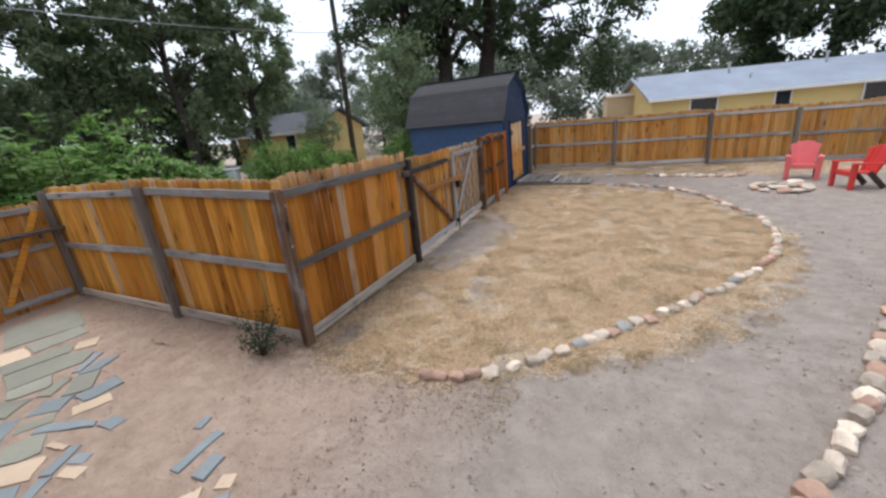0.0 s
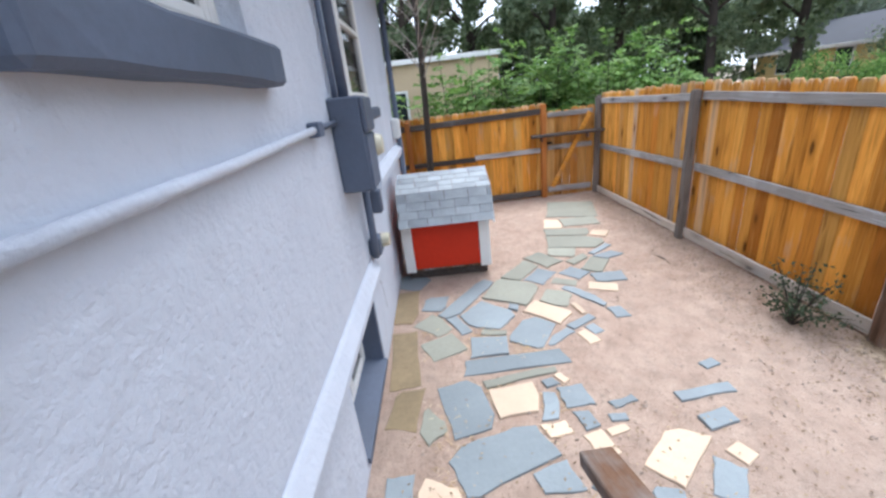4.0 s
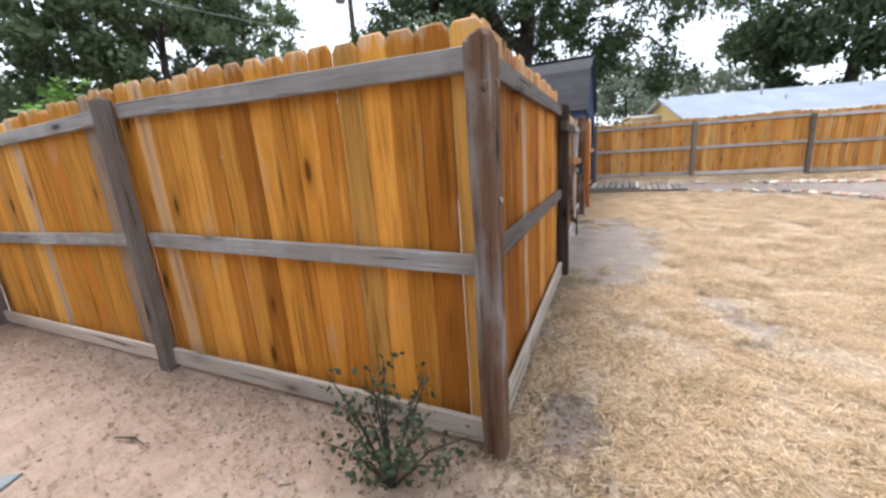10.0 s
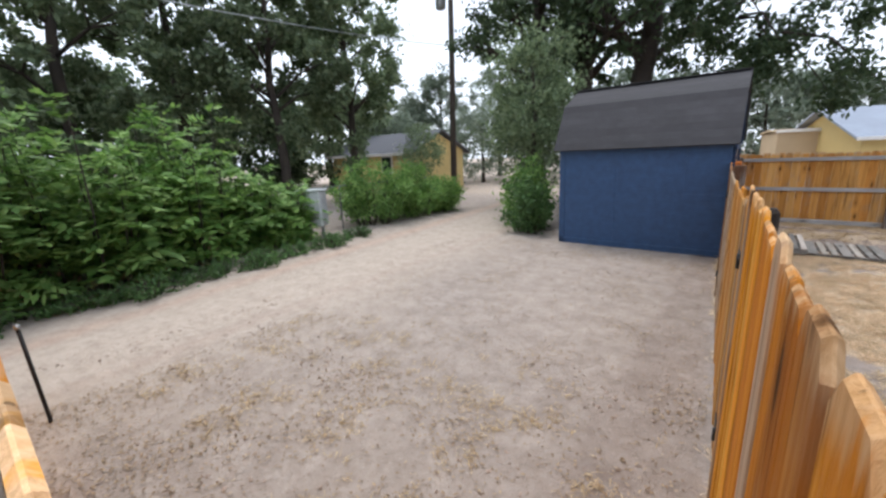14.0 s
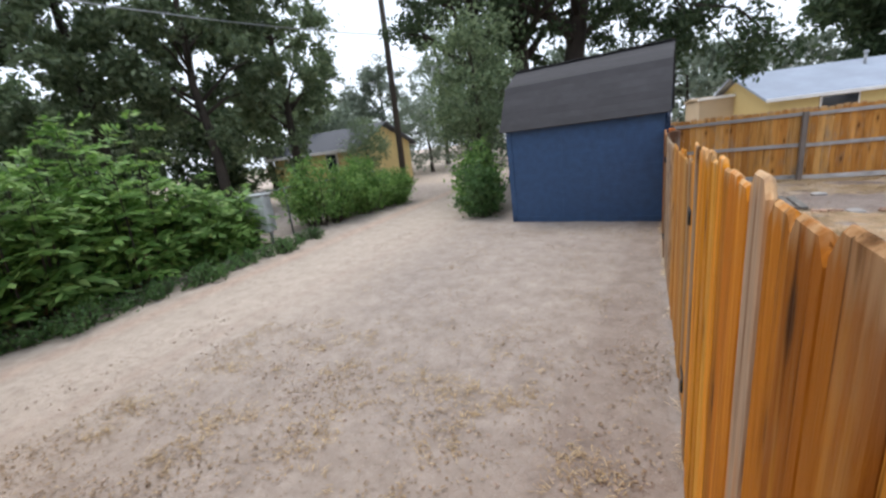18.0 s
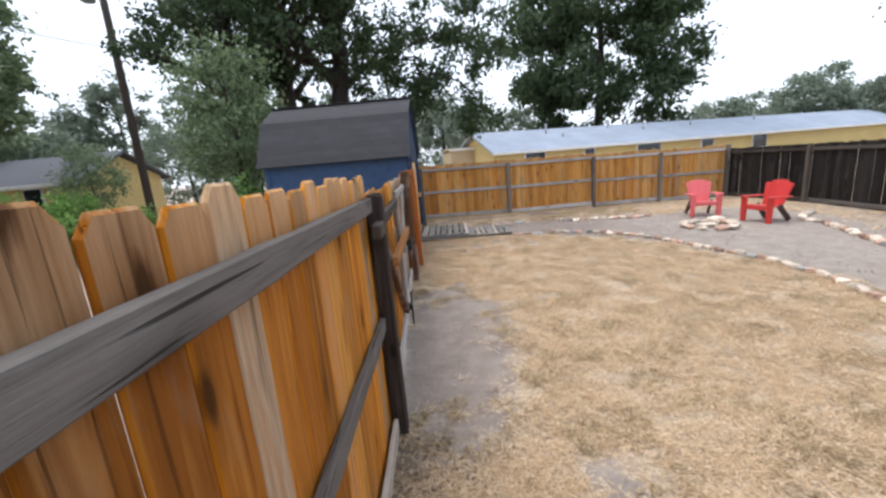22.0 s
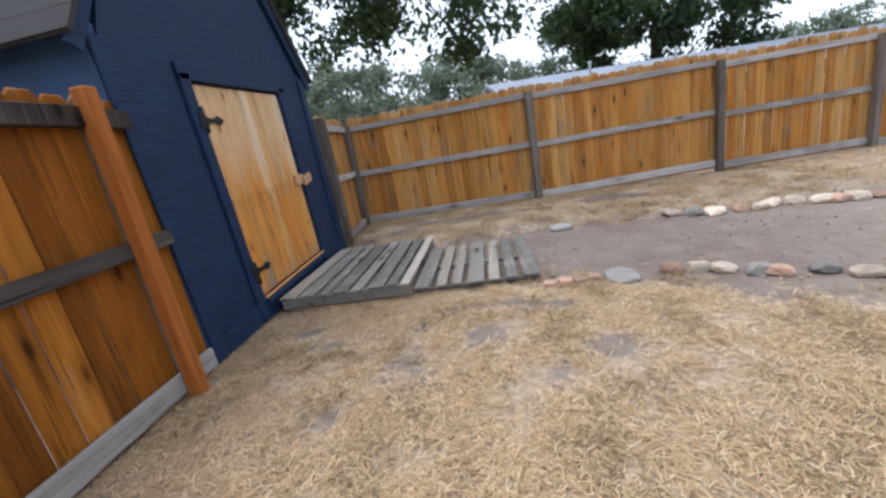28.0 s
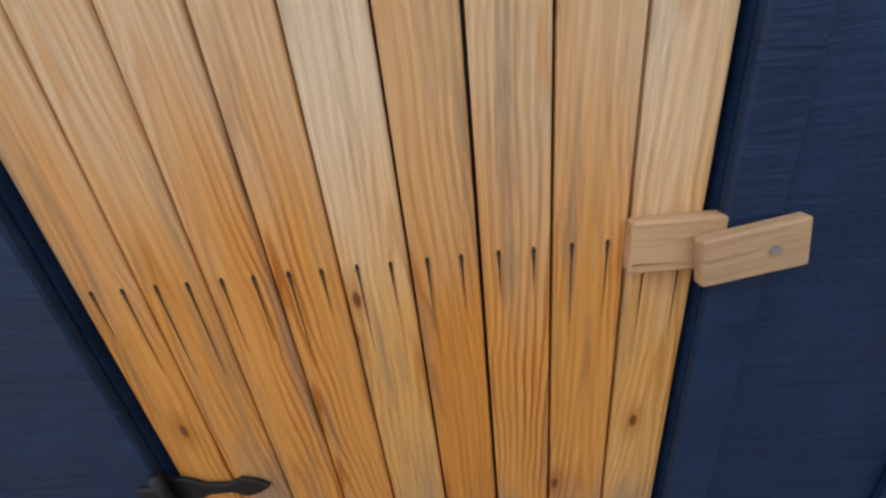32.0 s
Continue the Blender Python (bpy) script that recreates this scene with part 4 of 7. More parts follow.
# roof planes and their shingle courses
for (y0, z0), (y1, z1) in zip(PROFILE, PROFILE[1:]):
    d = Vector((0, y1 - y0, z1 - z0))
    up = Vector((0, -(z1 - z0), y1 - y0)).normalized()
    turn = Matrix((Vector((1, 0, 0)), d.normalized(), up)).transposed().to_4x4()
    c = Vector(((SX0 + SX1) / 2 + 0.0, (y0 + y1) / 2, (z0 + z1) / 2))
    slab = part("roof_panel", box(SX1 - SX0 + 0.16, d.length, 0.03, 0, 0, 0, 0.003), ASPHALT_ROOF, shed, "", Matrix.Translation(c) @ turn)
    rows_n = round(d.length / 0.15)
    rising = z1 > z0
    for k in range(rows_n):
        s = (k + 0.5) / rows_n - 0.5
        course = box(SX1 - SX0 + 0.18, d.length / rows_n + 0.012, 0.005, 0, 0, 0, 0.001)
        part("shingle_course", course, ASPHALT_ROOF, slab, "", Matrix.Translation((0, s * d.length, 0.018)) @ pose(0, 0, 0, 0.45 if not rising else -0.45))
part("ridge_cap", box(SX1 - SX0 + 0.18, 0.24, 0.012, (SX0 + SX1) / 2, 10.12, 3.445, 0.003), ASPHALT_ROOF, shed)
for (y0, z0), (y1, z1) in zip(PROFILE, PROFILE[1:]):
    bar("rake_board", (SX1 + 0.03, y0 + (10.12 - y0) * 0.02, z0 - 0.07), (SX1 + 0.03, y1 + (10.12 - y1) * 0.02, z1 - 0.07), 0.03, 0.09, NAVY, shed)
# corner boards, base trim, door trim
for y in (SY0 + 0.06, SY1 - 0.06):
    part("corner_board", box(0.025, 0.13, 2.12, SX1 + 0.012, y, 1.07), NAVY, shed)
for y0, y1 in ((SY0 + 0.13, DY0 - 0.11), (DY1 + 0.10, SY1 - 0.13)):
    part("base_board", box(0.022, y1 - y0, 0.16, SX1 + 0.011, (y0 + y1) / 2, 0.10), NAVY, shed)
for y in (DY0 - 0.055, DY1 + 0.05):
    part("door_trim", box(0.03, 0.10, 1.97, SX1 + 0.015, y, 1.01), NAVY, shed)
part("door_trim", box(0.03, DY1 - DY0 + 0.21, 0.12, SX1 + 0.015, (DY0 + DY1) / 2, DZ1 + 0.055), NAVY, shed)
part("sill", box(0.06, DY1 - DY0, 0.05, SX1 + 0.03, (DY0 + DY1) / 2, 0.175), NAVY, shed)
part("sill_strip", box(0.025, DY1 - DY0 - 0.02, 0.02, SX1 + 0.028, (DY0 + DY1) / 2, 0.211), PINE, shed, "bare pine strip under the door")
part("corner_board", box(0.12, 0.02, 2.1, SX0 + 0.06, SY0 - 0.01, 1.06), BLUE_SIDE, shed)
for x in (SX0 + 1.2, SX0 + 2.45):
    part("panel_joint", box(0.02, 0.008, 2.05, x, SY0 - 0.003, 1.05, 0.002), BLUE_SIDE, shed)
part("patch_panel", box(0.68, 0.012, 1.15, -0.87, SY0 - 0.006, 0.62, 0.003), BLUE_SIDE, shed)
part("base_board", box(SX1 - SX0, 0.02, 0.14, (SX0 + SX1) / 2, SY0 - 0.01, 0.07), BLUE_SIDE, shed)
# the door: nine upright boards
# Backing sheet coloured black, so the board gaps get their shade from it.
door = part("door", box(0.02, DY1 - DY0 - 0.02, DZ1 - DZ0 - 0.03, SX1 - 0.045, (DY0 + DY1) / 2, (DZ0 + DZ1) / 2), BLACK, shed, "ledged pine board door, shut")
edges = [9.56 + 0.14 * i for i in range(9)] + [10.82]
pines = (PINE_MID, PINE_MID, PINE_MID, PINE_MID, PINE_PALE, PINE_WARM, PINE_MID, PINE_MID, PINE_PALE)
rng = random.Random(77)
for i, (a, b) in enumerate(zip(edges, edges[1:])):
    w = b - a - rng.choice((0.005, 0.008, 0.011))
    bm = box(0.022, w, DZ1 - DZ0 - 0.04, 0, 0, 0, 0.003)
    part("board", bm, pines[i], door, "", Matrix.Translation((SX1 - 0.018 + rng.uniform(-0.0015, 0.0015), (a + b) / 2, (DZ0 + DZ1) / 2)))
    for k in (0.26, 0.74):
        y = a + k * (b - a)
        z = 1.045 + 0.002 * i
        head = box(0.003, 0.006, 0.010, SX1 - 0.0065, y, z, 0.0008)
        part("nail", head, BLACK, door)
        drip = prism([(-0.0045, 0.0), (0.0045, 0.0), (0.002, -0.035), (0.0, -0.08 - 0.16 * rng.random()), (-0.002, -0.03)], 0.0012, "x")
        part("rust_streak", drip, STREAK, door, "", Matrix.Translation((SX1 - 0.0069, y, z)))
for z in (0.44, 1.67):
    hg = part("hinge", box(0.014, 0.055, 0.125, SX1 + 0.036, DY0 - 0.032, z, 0.005), BLACK, door, "black iron tee hinge")
    strap = prism([(DY0 - 0.01, z - 0.055), (DY0 + 0.04, z - 0.045), (DY0 + 0.09, z - 0.02), (DY0 + 0.15, z - 0.016), (DY0 + 0.19, z - 0.036), (DY0 + 0.23, z - 0.022), (DY0 + 0.26, z), (DY0 + 0.23, z + 0.022), (DY0 + 0.19, z + 0.036), (DY0 + 0.15, z + 0.016), (DY0 + 0.09, z + 0.02), (DY0 + 0.04, z + 0.045), (DY0 - 0.01, z + 0.055)], 0.012, "x", 0.002)
    part("strap", strap, BLACK, hg, "", Matrix.Translation((SX1 - 0.004, 0, 0)))
    part("pin", tube([(SX1 + 0.03, DY0 - 0.005, z - 0.095), (SX1 + 0.03, DY0 - 0.005, z + 0.095)], 0.016), BLACK, hg, smooth=True)
part("latch_block", box(0.035, 0.17, 0.105, SX1 + 0.012, 10.758, 1.055, 0.005), LATCH, door, "pine latch block")
bt = part("turn_button", box(0.03, 0.18, 0.095, 0, 0, 0, 0.005), LATCH, shed, "pine turn button with a steel screw", Matrix.Translation((SX1 + 0.05, 10.87, 1.045)) @ pose(0, 0, 0, 10))
part("screw", tube([(0.012, 0.03, 0.0), (0.019, 0.03, 0.0)], 0.010, 10), STEEL, bt, smooth=False)

# ---- house ----
HY = -3.69
house = thing("house", "pale grey stucco house with slate blue trim", "house")
W1 = (0.78, 1.72, 2.27, 3.30)
W2 = (-1.74, -0.82, 2.04, 3.20)
WB = (-0.34, 0.62, 0.10, 0.76)
HX0, HX1, HZ = -3.92, 5.2, 3.62


def pierced_wall(openings):
    """One wall with its openings cut through, from a grid of shared corners."""
    bm = bmesh.new()
    xs = sorted({HX0, HX1, *(v for o in openings for v in o[:2])})
    zs = sorted({0.0, HZ, *(v for o in openings for v in o[2:])})
    grid = {(x, z, y): bm.verts.new((x, y, z)) for x in xs for z in zs for y in (HY, HY - 0.30)}

    def solid(i, j):
        if not (0 <= i < len(xs) - 1 and 0 <= j < len(zs) - 1):
            return False
        x, z = (xs[i] + xs[i + 1]) / 2, (zs[j] + zs[j + 1]) / 2
        return not any(o[0] < x < o[1] and o[2] < z < o[3] for o in openings)

    for i in range(len(xs) - 1):
        for j in range(len(zs) - 1):
            if not solid(i, j):
                continue
            ring = [(xs[i], zs[j]), (xs[i + 1], zs[j]), (xs[i + 1], zs[j + 1]), (xs[i], zs[j + 1])]
            for y in (HY, HY - 0.30):
                bm.faces.new([grid[(*p, y)] for p in ring])
            for k, (di, dj) in enumerate(((0, -1), (1, 0), (0, 1), (-1, 0))):
                if not solid(i + di, j + dj):
                    p, q = ring[k], ring[(k + 1) % 4]
                    bm.faces.new((grid[(*p, HY)], grid[(*q, HY)], grid[(*q, HY - 0.30)], grid[(*p, HY - 0.30)]))
    for v in [v for v in bm.verts if not v.link_faces]:
        bm.verts.remove(v)
    return bm


wall = pierced_wall((W1, W2, WB))
part("front_wall", wall, STUCCO, house)
part("end_wall", box(0.3, 6.0, HZ, HX0 + 0.15, HY - 0.30 - 3.0, HZ / 2, 0), STUCCO, house)
part("end_wall", box(0.3, 6.0, HZ, HX1 - 0.15, HY - 0.30 - 3.0, HZ / 2, 0), STUCCO, house)
part("rear_wall", box(HX1 - HX0, 0.3, HZ, (HX0 + HX1) / 2, HY - 6.45, HZ / 2, 0), STUCCO, house)
part("interior_floor", box(HX1 - HX0 - 0.6, 5.9, 0.1, (HX0 + HX1) / 2, HY - 3.3, 1.0, 0), POST, house)
roof = prism([(HY + 0.45, 3.55), (HY - 3.3, 5.0), (HY - 7.05, 3.55), (HY - 7.05, 3.68), (HY - 3.3, 5.16), (HY + 0.45, 3.68)], HX1 - HX0 + 0.7, "x")
part("roof", roof, DARK_ROOF, house, "dark shingle roof", Matrix.Translation((HX0 - 0.35, 0, 0)))
part("fascia", box(HX1 - HX0 + 0.7, 0.03, 0.17, (HX0 + HX1) / 2, HY + 0.465, 3.60), TRIM_BLUE, house)
part("soffit", box(HX1 - HX0 + 0.6, 0.44, 0.03, (HX0 + HX1) / 2, HY + 0.22, 3.56), TRIM_BLUE, house)
part("gutter", prism([(HY + 0.485, 3.67), (HY + 0.485, 3.56), (HY + 0.56, 3.54), (HY + 0.60, 3.60), (HY + 0.60, 3.67)], HX1 - HX0 + 0.7, "x"), TRIM_BLUE, house, "", Matrix.Translation((HX0 - 0.35, 0, 0)))
part("lower_ledge", prism([(HY, 0.755), (HY + 0.055, 0.765), (HY + 0.06, 0.815), (HY + 0.02, 0.90), (HY, 0.92)], HX1 + 0.52, "x", 0.006), STUCCO, house, "", Matrix.Translation((-0.56, 0, 0)))
part("upper_ledge", prism([(HY, 1.28), (HY + 0.07, 1.29), (HY + 0.08, 1.38), (HY + 0.03, 1.45), (HY, 1.46)], 2.66, "x", 0.006), STUCCO, house, "", Matrix.Translation((HX0, 0, 0)))


def window(x0, x1, z0, z1, deep, panes):
    w = part("window", box(x1 - x0, 0.04, 0.06, (x0 + x1) / 2, HY - deep, z0 + 0.03), WHITE, house, "white framed window")
    part("frame", box(x1 - x0, 0.04, 0.06, (x0 + x1) / 2, HY - deep, z1 - 0.03), WHITE, w)
    for x in (x0 + 0.03, x1 - 0.03):
        part("frame", box(0.06, 0.04, z1 - z0 - 0.12, x, HY - deep, (z0 + z1) / 2), WHITE, w)
    n = panes
    step = (x1 - x0 - 0.12) / n
    for i in range(n):
        a = x0 + 0.06 + i * step
        part("pane", box(step - 0.07, 0.008, z1 - z0 - 0.20, a + step / 2, HY - deep - 0.005, (z0 + z1) / 2, 0), DARK_GLASS, w)
        for x in (a + 0.018, a + step - 0.018):
            part("sash", box(0.035, 0.035, z1 - z0 - 0.12, x, HY - deep + 0.003, (z0 + z1) / 2), WHITE, w)
        for z in (z0 + 0.08, z1 - 0.08):
            part("sash", box(step - 0.07, 0.035, 0.04, a + step / 2, HY - deep + 0.003, z), WHITE, w)
    if z1 - z0 > 1:
        part("meeting_rail", box(x1 - x0 - 0.12, 0.04, 0.04, (x0 + x1) / 2, HY - deep + 0.006, (z0 + z1) / 2), WHITE, w)
    # Added dark panel in place of the unlit room.
    part("blind", box(x1 - x0 - 0.1, 0.01, z1 - z0 - 0.1, (x0 + x1) / 2, HY - deep - 0.10, (z0 + z1) / 2, 0), POST, w, "dark panel standing in for the dim room behind the glass")


window(*W1, 0.10, 2)
window(*W2, 0.01, 1)
window(*WB, 0.17, 2)
def hewn(bm, cuts=7, amount=0.009):
    bmesh.ops.subdivide_edges(bm, edges=[e for e in bm.edges if e.calc_length() > 0.3], cuts=cuts)
    for v in bm.verts:
        v.co += Vector((noise.noise(v.co * 9), noise.noise(v.co * 9 + Vector((5, 0, 0))), noise.noise(v.co * 9 + Vector((0, 7, 0))))) * amount
    return bm


part("sill", hewn(box(1.02, 0.16, 0.14, 1.21, HY + 0.00, 2.195, 0.015)), TRIM_BLUE, house, "slate blue window sill")
part("sill", hewn(box(1.22, 0.16, 0.10, -1.30, HY + 0.00, 1.96, 0.015)), TRIM_BLUE, house, "slate blue window sill")
part("basement_sill", prism([(HY - 0.15, 0.10), (HY + 0.02, 0.06), (HY + 0.02, 0.10), (HY - 0.15, 0.15)], WB[1] - WB[0] - 0.004, "x"), TRIM_BLUE, house, "blue sloping sill", Matrix.Translation((WB[0] + 0.002, 0, 0)))
part("basement_jamb", box(0.03, 0.15, 0.64, WB[0] + 0.017, HY - 0.08, 0.44), TRIM_BLUE, house)
part("crack", tube([(-0.565, HY + 0.001, 0.75), (-0.66, HY + 0.001, 0.665), (-0.74, HY + 0.001, 0.60), (-0.785, HY + 0.001, 0.52), (-0.80, HY + 0.001, 0.40), (-0.83, HY + 0.001, 0.30)], [0.0022, 0.002, 0.0022, 0.0018, 0.0016, 0.001], 5), CONCRETE, house, "dark hairline crack in the stucco")
part("downpipe", tube([(HX0 + 0.06, HY + 0.50, 3.58), (HX0 + 0.06, HY + 0.06, 3.30), (HX0 + 0.06, HY + 0.06, 0.10), (HX0 + 0.02, HY + 0.18, 0.04)], 0.04, 8), TRIM_BLUE, house, "slate blue downpipe", smooth=True)


def pipe(name, pts, r, mat, owner, label=""):
    return part(name, tube(pts, r, 10), mat, owner, label, smooth=True)


m = thing("junction_box", "slate blue painted junction box on the stucco wall", "electrical box")
part("body", box(0.09, 0.085, 0.085, 1.972, HY + 0.043, 1.885, 0.008), TRIM_BLUE, m)
part("cover", box(0.082, 0.008, 0.075, 1.972, HY + 0.088, 1.885, 0.003), TRIM_BLUE, m)
m = thing("conduit", "painted conduit running along the stucco wall", "conduit")
pipe("pipe", [(1.90, HY + 0.03, 1.895), (1.2, HY + 0.03, 1.91), (0.34, HY + 0.03, 1.945)], 0.018, STUCCO, m)
pipe("pipe", [(0.30, HY + 0.03, 1.945), (-0.10, HY + 0.03, 1.955)], 0.016, TRIM_BLUE, m)
part("coupling_box", box(0.09, 0.06, 0.07, 0.32, HY + 0.03, 1.945, 0.006), TRIM_BLUE, m)
m = thing("electrical_panel", "slate blue electrical panel on the stucco wall", "electrical panel")
part("body", box(0.30, 0.19, 0.56, -0.24, HY + 0.095, 1.81, 0.012), TRIM_BLUE, m)
part("door", box(0.28, 0.012, 0.33, -0.24, HY + 0.196, 1.70, 0.005), TRIM_BLUE, m)
part("hood", box(0.30, 0.03, 0.20, -0.24, HY + 0.20, 1.98, 0.008), TRIM_BLUE, m)
part("meter_base", box(0.20, 0.13, 0.40, -0.50, HY + 0.065, 1.74, 0.01), TRIM_BLUE, m)
mt = part("meter", tube([(-0.50, HY + 0.13, 1.77), (-0.50, HY + 0.20, 1.77), (-0.50, HY + 0.235, 1.77)], (0.075, 0.075, 0.06), 18), CREAM, m, "yellowed round meter cover")
part("rim", tube([(-0.50, HY + 0.13, 1.77), (-0.50, HY + 0.15, 1.77)], 0.085, 18), STEEL, mt)
m = thing("service_mast", "slate blue service mast on the wall", "conduit")
pipe("pipe", [(-0.40, HY + 0.045, 2.05), (-0.40, HY + 0.045, 3.52)], 0.033, TRIM_BLUE, m)
pipe("pipe", [(-0.22, HY + 0.03, 2.05), (-0.22, HY + 0.03, 2.62)], 0.018, TRIM_BLUE, m)
part("box", box(0.08, 0.06, 0.16, -0.22, HY + 0.03, 2.70, 0.008), TRIM_BLUE, m)
m = thing("meter_conduits", "slate blue conduits and cables below the panel", "conduit")
pipe("pipe", [(-0.47, HY + 0.06, 1.55), (-0.47, HY + 0.06, 1.10), (-0.50, HY + 0.05, 0.93)], 0.028, TRIM_BLUE, m)
pipe("pipe", [(-0.55, HY + 0.04, 1.55), (-0.56, HY + 0.05, 1.25), (-0.57, HY + 0.04, 1.02)], 0.012, TRIM_BLUE, m)
part("lower_box", box(0.16, 0.09, 0.14, -0.60, HY + 0.045, 0.995, 0.01), TRIM_BLUE, m)
part("dial", tube([(-0.66, HY + 0.085, 1.01), (-0.66, HY + 0.15, 1.01)], (0.06, 0.052), 16), CREAM, m, "yellowed round cover")
part("socket_box", box(0.10, 0.09, 0.20, -0.93, HY + 0.05, 1.27, 0.015), TRIM_BLUE, m)
part("clamp", box(0.06, 0.05, 0.08, -0.88, HY + 0.04, 1.40, 0.006), TRIM_BLUE, m)
pipe("pipe", [(-0.60, HY + 0.03, 1.40), (-0.90, HY + 0.04, 1.40)], 0.012, STUCCO, m)
m = thing("utility_box", "small pale grey plastic utility box on the wall", "utility box")
part("body", box(0.20, 0.10, 0.28, -3.62, HY + 0.05, 1.68, 0.02), WHITE, m)
part("cover", box(0.17, 0.015, 0.24, -3.62, HY + 0.105, 1.68, 0.006), WHITE, m)
pipe("pipe", [(-3.66, HY + 0.05, 1.55), (-3.68, HY + 0.05, 1.1), (-3.70, HY + 0.05, 0.2)], 0.018, TRIM_BLUE, m)

# back steps with their handrail
st = thing("back_steps", "weathered concrete back steps with a landing", "steps")
for i in range(4):
    x0 = 1.62 + 0.28 * i
    x1 = x0 + 0.30 if i < 3 else 4.4
    part("step" if i < 3 else "landing", box(x1 - x0, 1.02, 0.18 * (i + 1), (x0 + x1) / 2, HY + 0.54, 0.09 * (i + 1), 0.012), CONCRETE, st)
HAND = wood("grey brown rail", ((0.12, 0.055, 0.03), (0.14, 0.07, 0.04), (0.16, 0.085, 0.05), (0.2, 0.12, 0.08)), (0.33, 0.31, 0.29), 0.6, axis=0)
hr = thing("handrail", "brown and grey weathered wooden handrail beside the back steps", "handrail")
bar("rail", (1.62, -2.78, 1.17), (3.0, -2.70, 1.62), 0.085, 0.04, HAND, hr)
bar("lower_rail", (1.76, -2.765, 0.75), (2.9, -2.70, 1.10), 0.04, 0.085, POST_BROWN, hr)
for x, z, b in ((1.76, 1.20, 0.17), (2.86, 1.56, 0.71)):
    part("post", box(0.085, 0.085, z - b, x, -2.765 + 0.05 * (x > 2), (z + b) / 2), POST_BROWN, hr)

# ---- doghouse ----
dog = thing("doghouse", "red doghouse with white trim and pale grey shingles", "doghouse")
QX0, QX1, QY0, QY1, QZ = -2.72, -1.93, -3.585, -2.60, 0.12
for x in (QX0 + 0.12, QX1 - 0.12):
    part("skid", box(0.09, QY1 - QY0 - 0.04, 0.12, x, (QY0 + QY1) / 2, 0.06), RAIL_DARK, dog)
part("floor", box(QX1 - QX0, QY1 - QY0, 0.03, (QX0 + QX1) / 2, (QY0 + QY1) / 2, QZ + 0.015), POST_BROWN, dog)
for x in (QX0 + 0.012, QX1 - 0.012):
    part("side_panel", box(0.024, QY1 - QY0 - 0.03, 0.64, x, (QY0 + QY1) / 2, QZ + 0.35), RED, dog, "bright red painted panel")
    sx = 0.014 if x > -2.3 else -0.014
    for y in (QY0 + 0.05, QY1 - 0.045):
        part("corner_trim", box(0.022, 0.115, 0.66, x + sx * 1.7, y, QZ + 0.33), WHITE, dog)
KX = -2.325
DPRO = ((QX1 + 0.20, 0.74), (QX1 + 0.04, 1.07), (KX, 1.21), (2 * KX - QX1 - 0.04, 1.07), (2 * KX - QX1 - 0.20, 0.74))
end = [(QX0 + 0.03, QZ), (KX - 0.18, QZ), (KX - 0.18, 0.62), (KX - 0.09, 0.74), (KX + 0.09, 0.74), (KX + 0.18, 0.62), (KX + 0.18, QZ), (QX1 - 0.03, QZ), (QX1 - 0.03, 0.82), (QX1 - 0.02, 1.02), (KX, 1.16), (2 * KX - QX1 + 0.02, 1.02), (QX0 + 0.03, 0.82)]
part("end_panel", prism(end, 0.024, "y"), RED, dog, "red gable with an arched doorway", Matrix.Translation((0, QY1 - 0.024, 0)))
part("end_panel", prism([(QX0 + 0.03, QZ), (QX1 - 0.03, QZ), (QX1 - 0.03, 0.82), (QX1 - 0.02, 1.02), (KX, 1.16), (2 * KX - QX1 + 0.02, 1.02), (QX0 + 0.03, 0.82)], 0.024, "y"), RED, dog, "", Matrix.Translation((0, QY0, 0)))
for p0, p1 in (((KX - 0.205, QZ), (KX - 0.205, 0.63)), ((KX - 0.205, 0.63), (KX - 0.10, 0.77)), ((KX - 0.10, 0.77), (KX + 0.10, 0.77)), ((KX + 0.10, 0.77), (KX + 0.205, 0.63)), ((KX + 0.205, 0.63), (KX + 0.205, QZ))):
    bar("door_trim", (p0[0], QY1 + 0.014, p0[1]), (p1[0], QY1 + 0.014, p1[1]), 0.05 if p0[0] == p1[0] else 0.02, 0.02 if p0[0] == p1[0] else 0.05, WHITE, dog)
part("end_trim", box(0.11, 0.022, 0.66, QX1 - 0.045, QY1 + 0.012, QZ + 0.33), WHITE, dog)
part("end_trim", box(0.11, 0.022, 0.66, QX0 + 0.045, QY1 + 0.012, QZ + 0.33), WHITE, dog)
rng = random.Random(5)
tab = {}
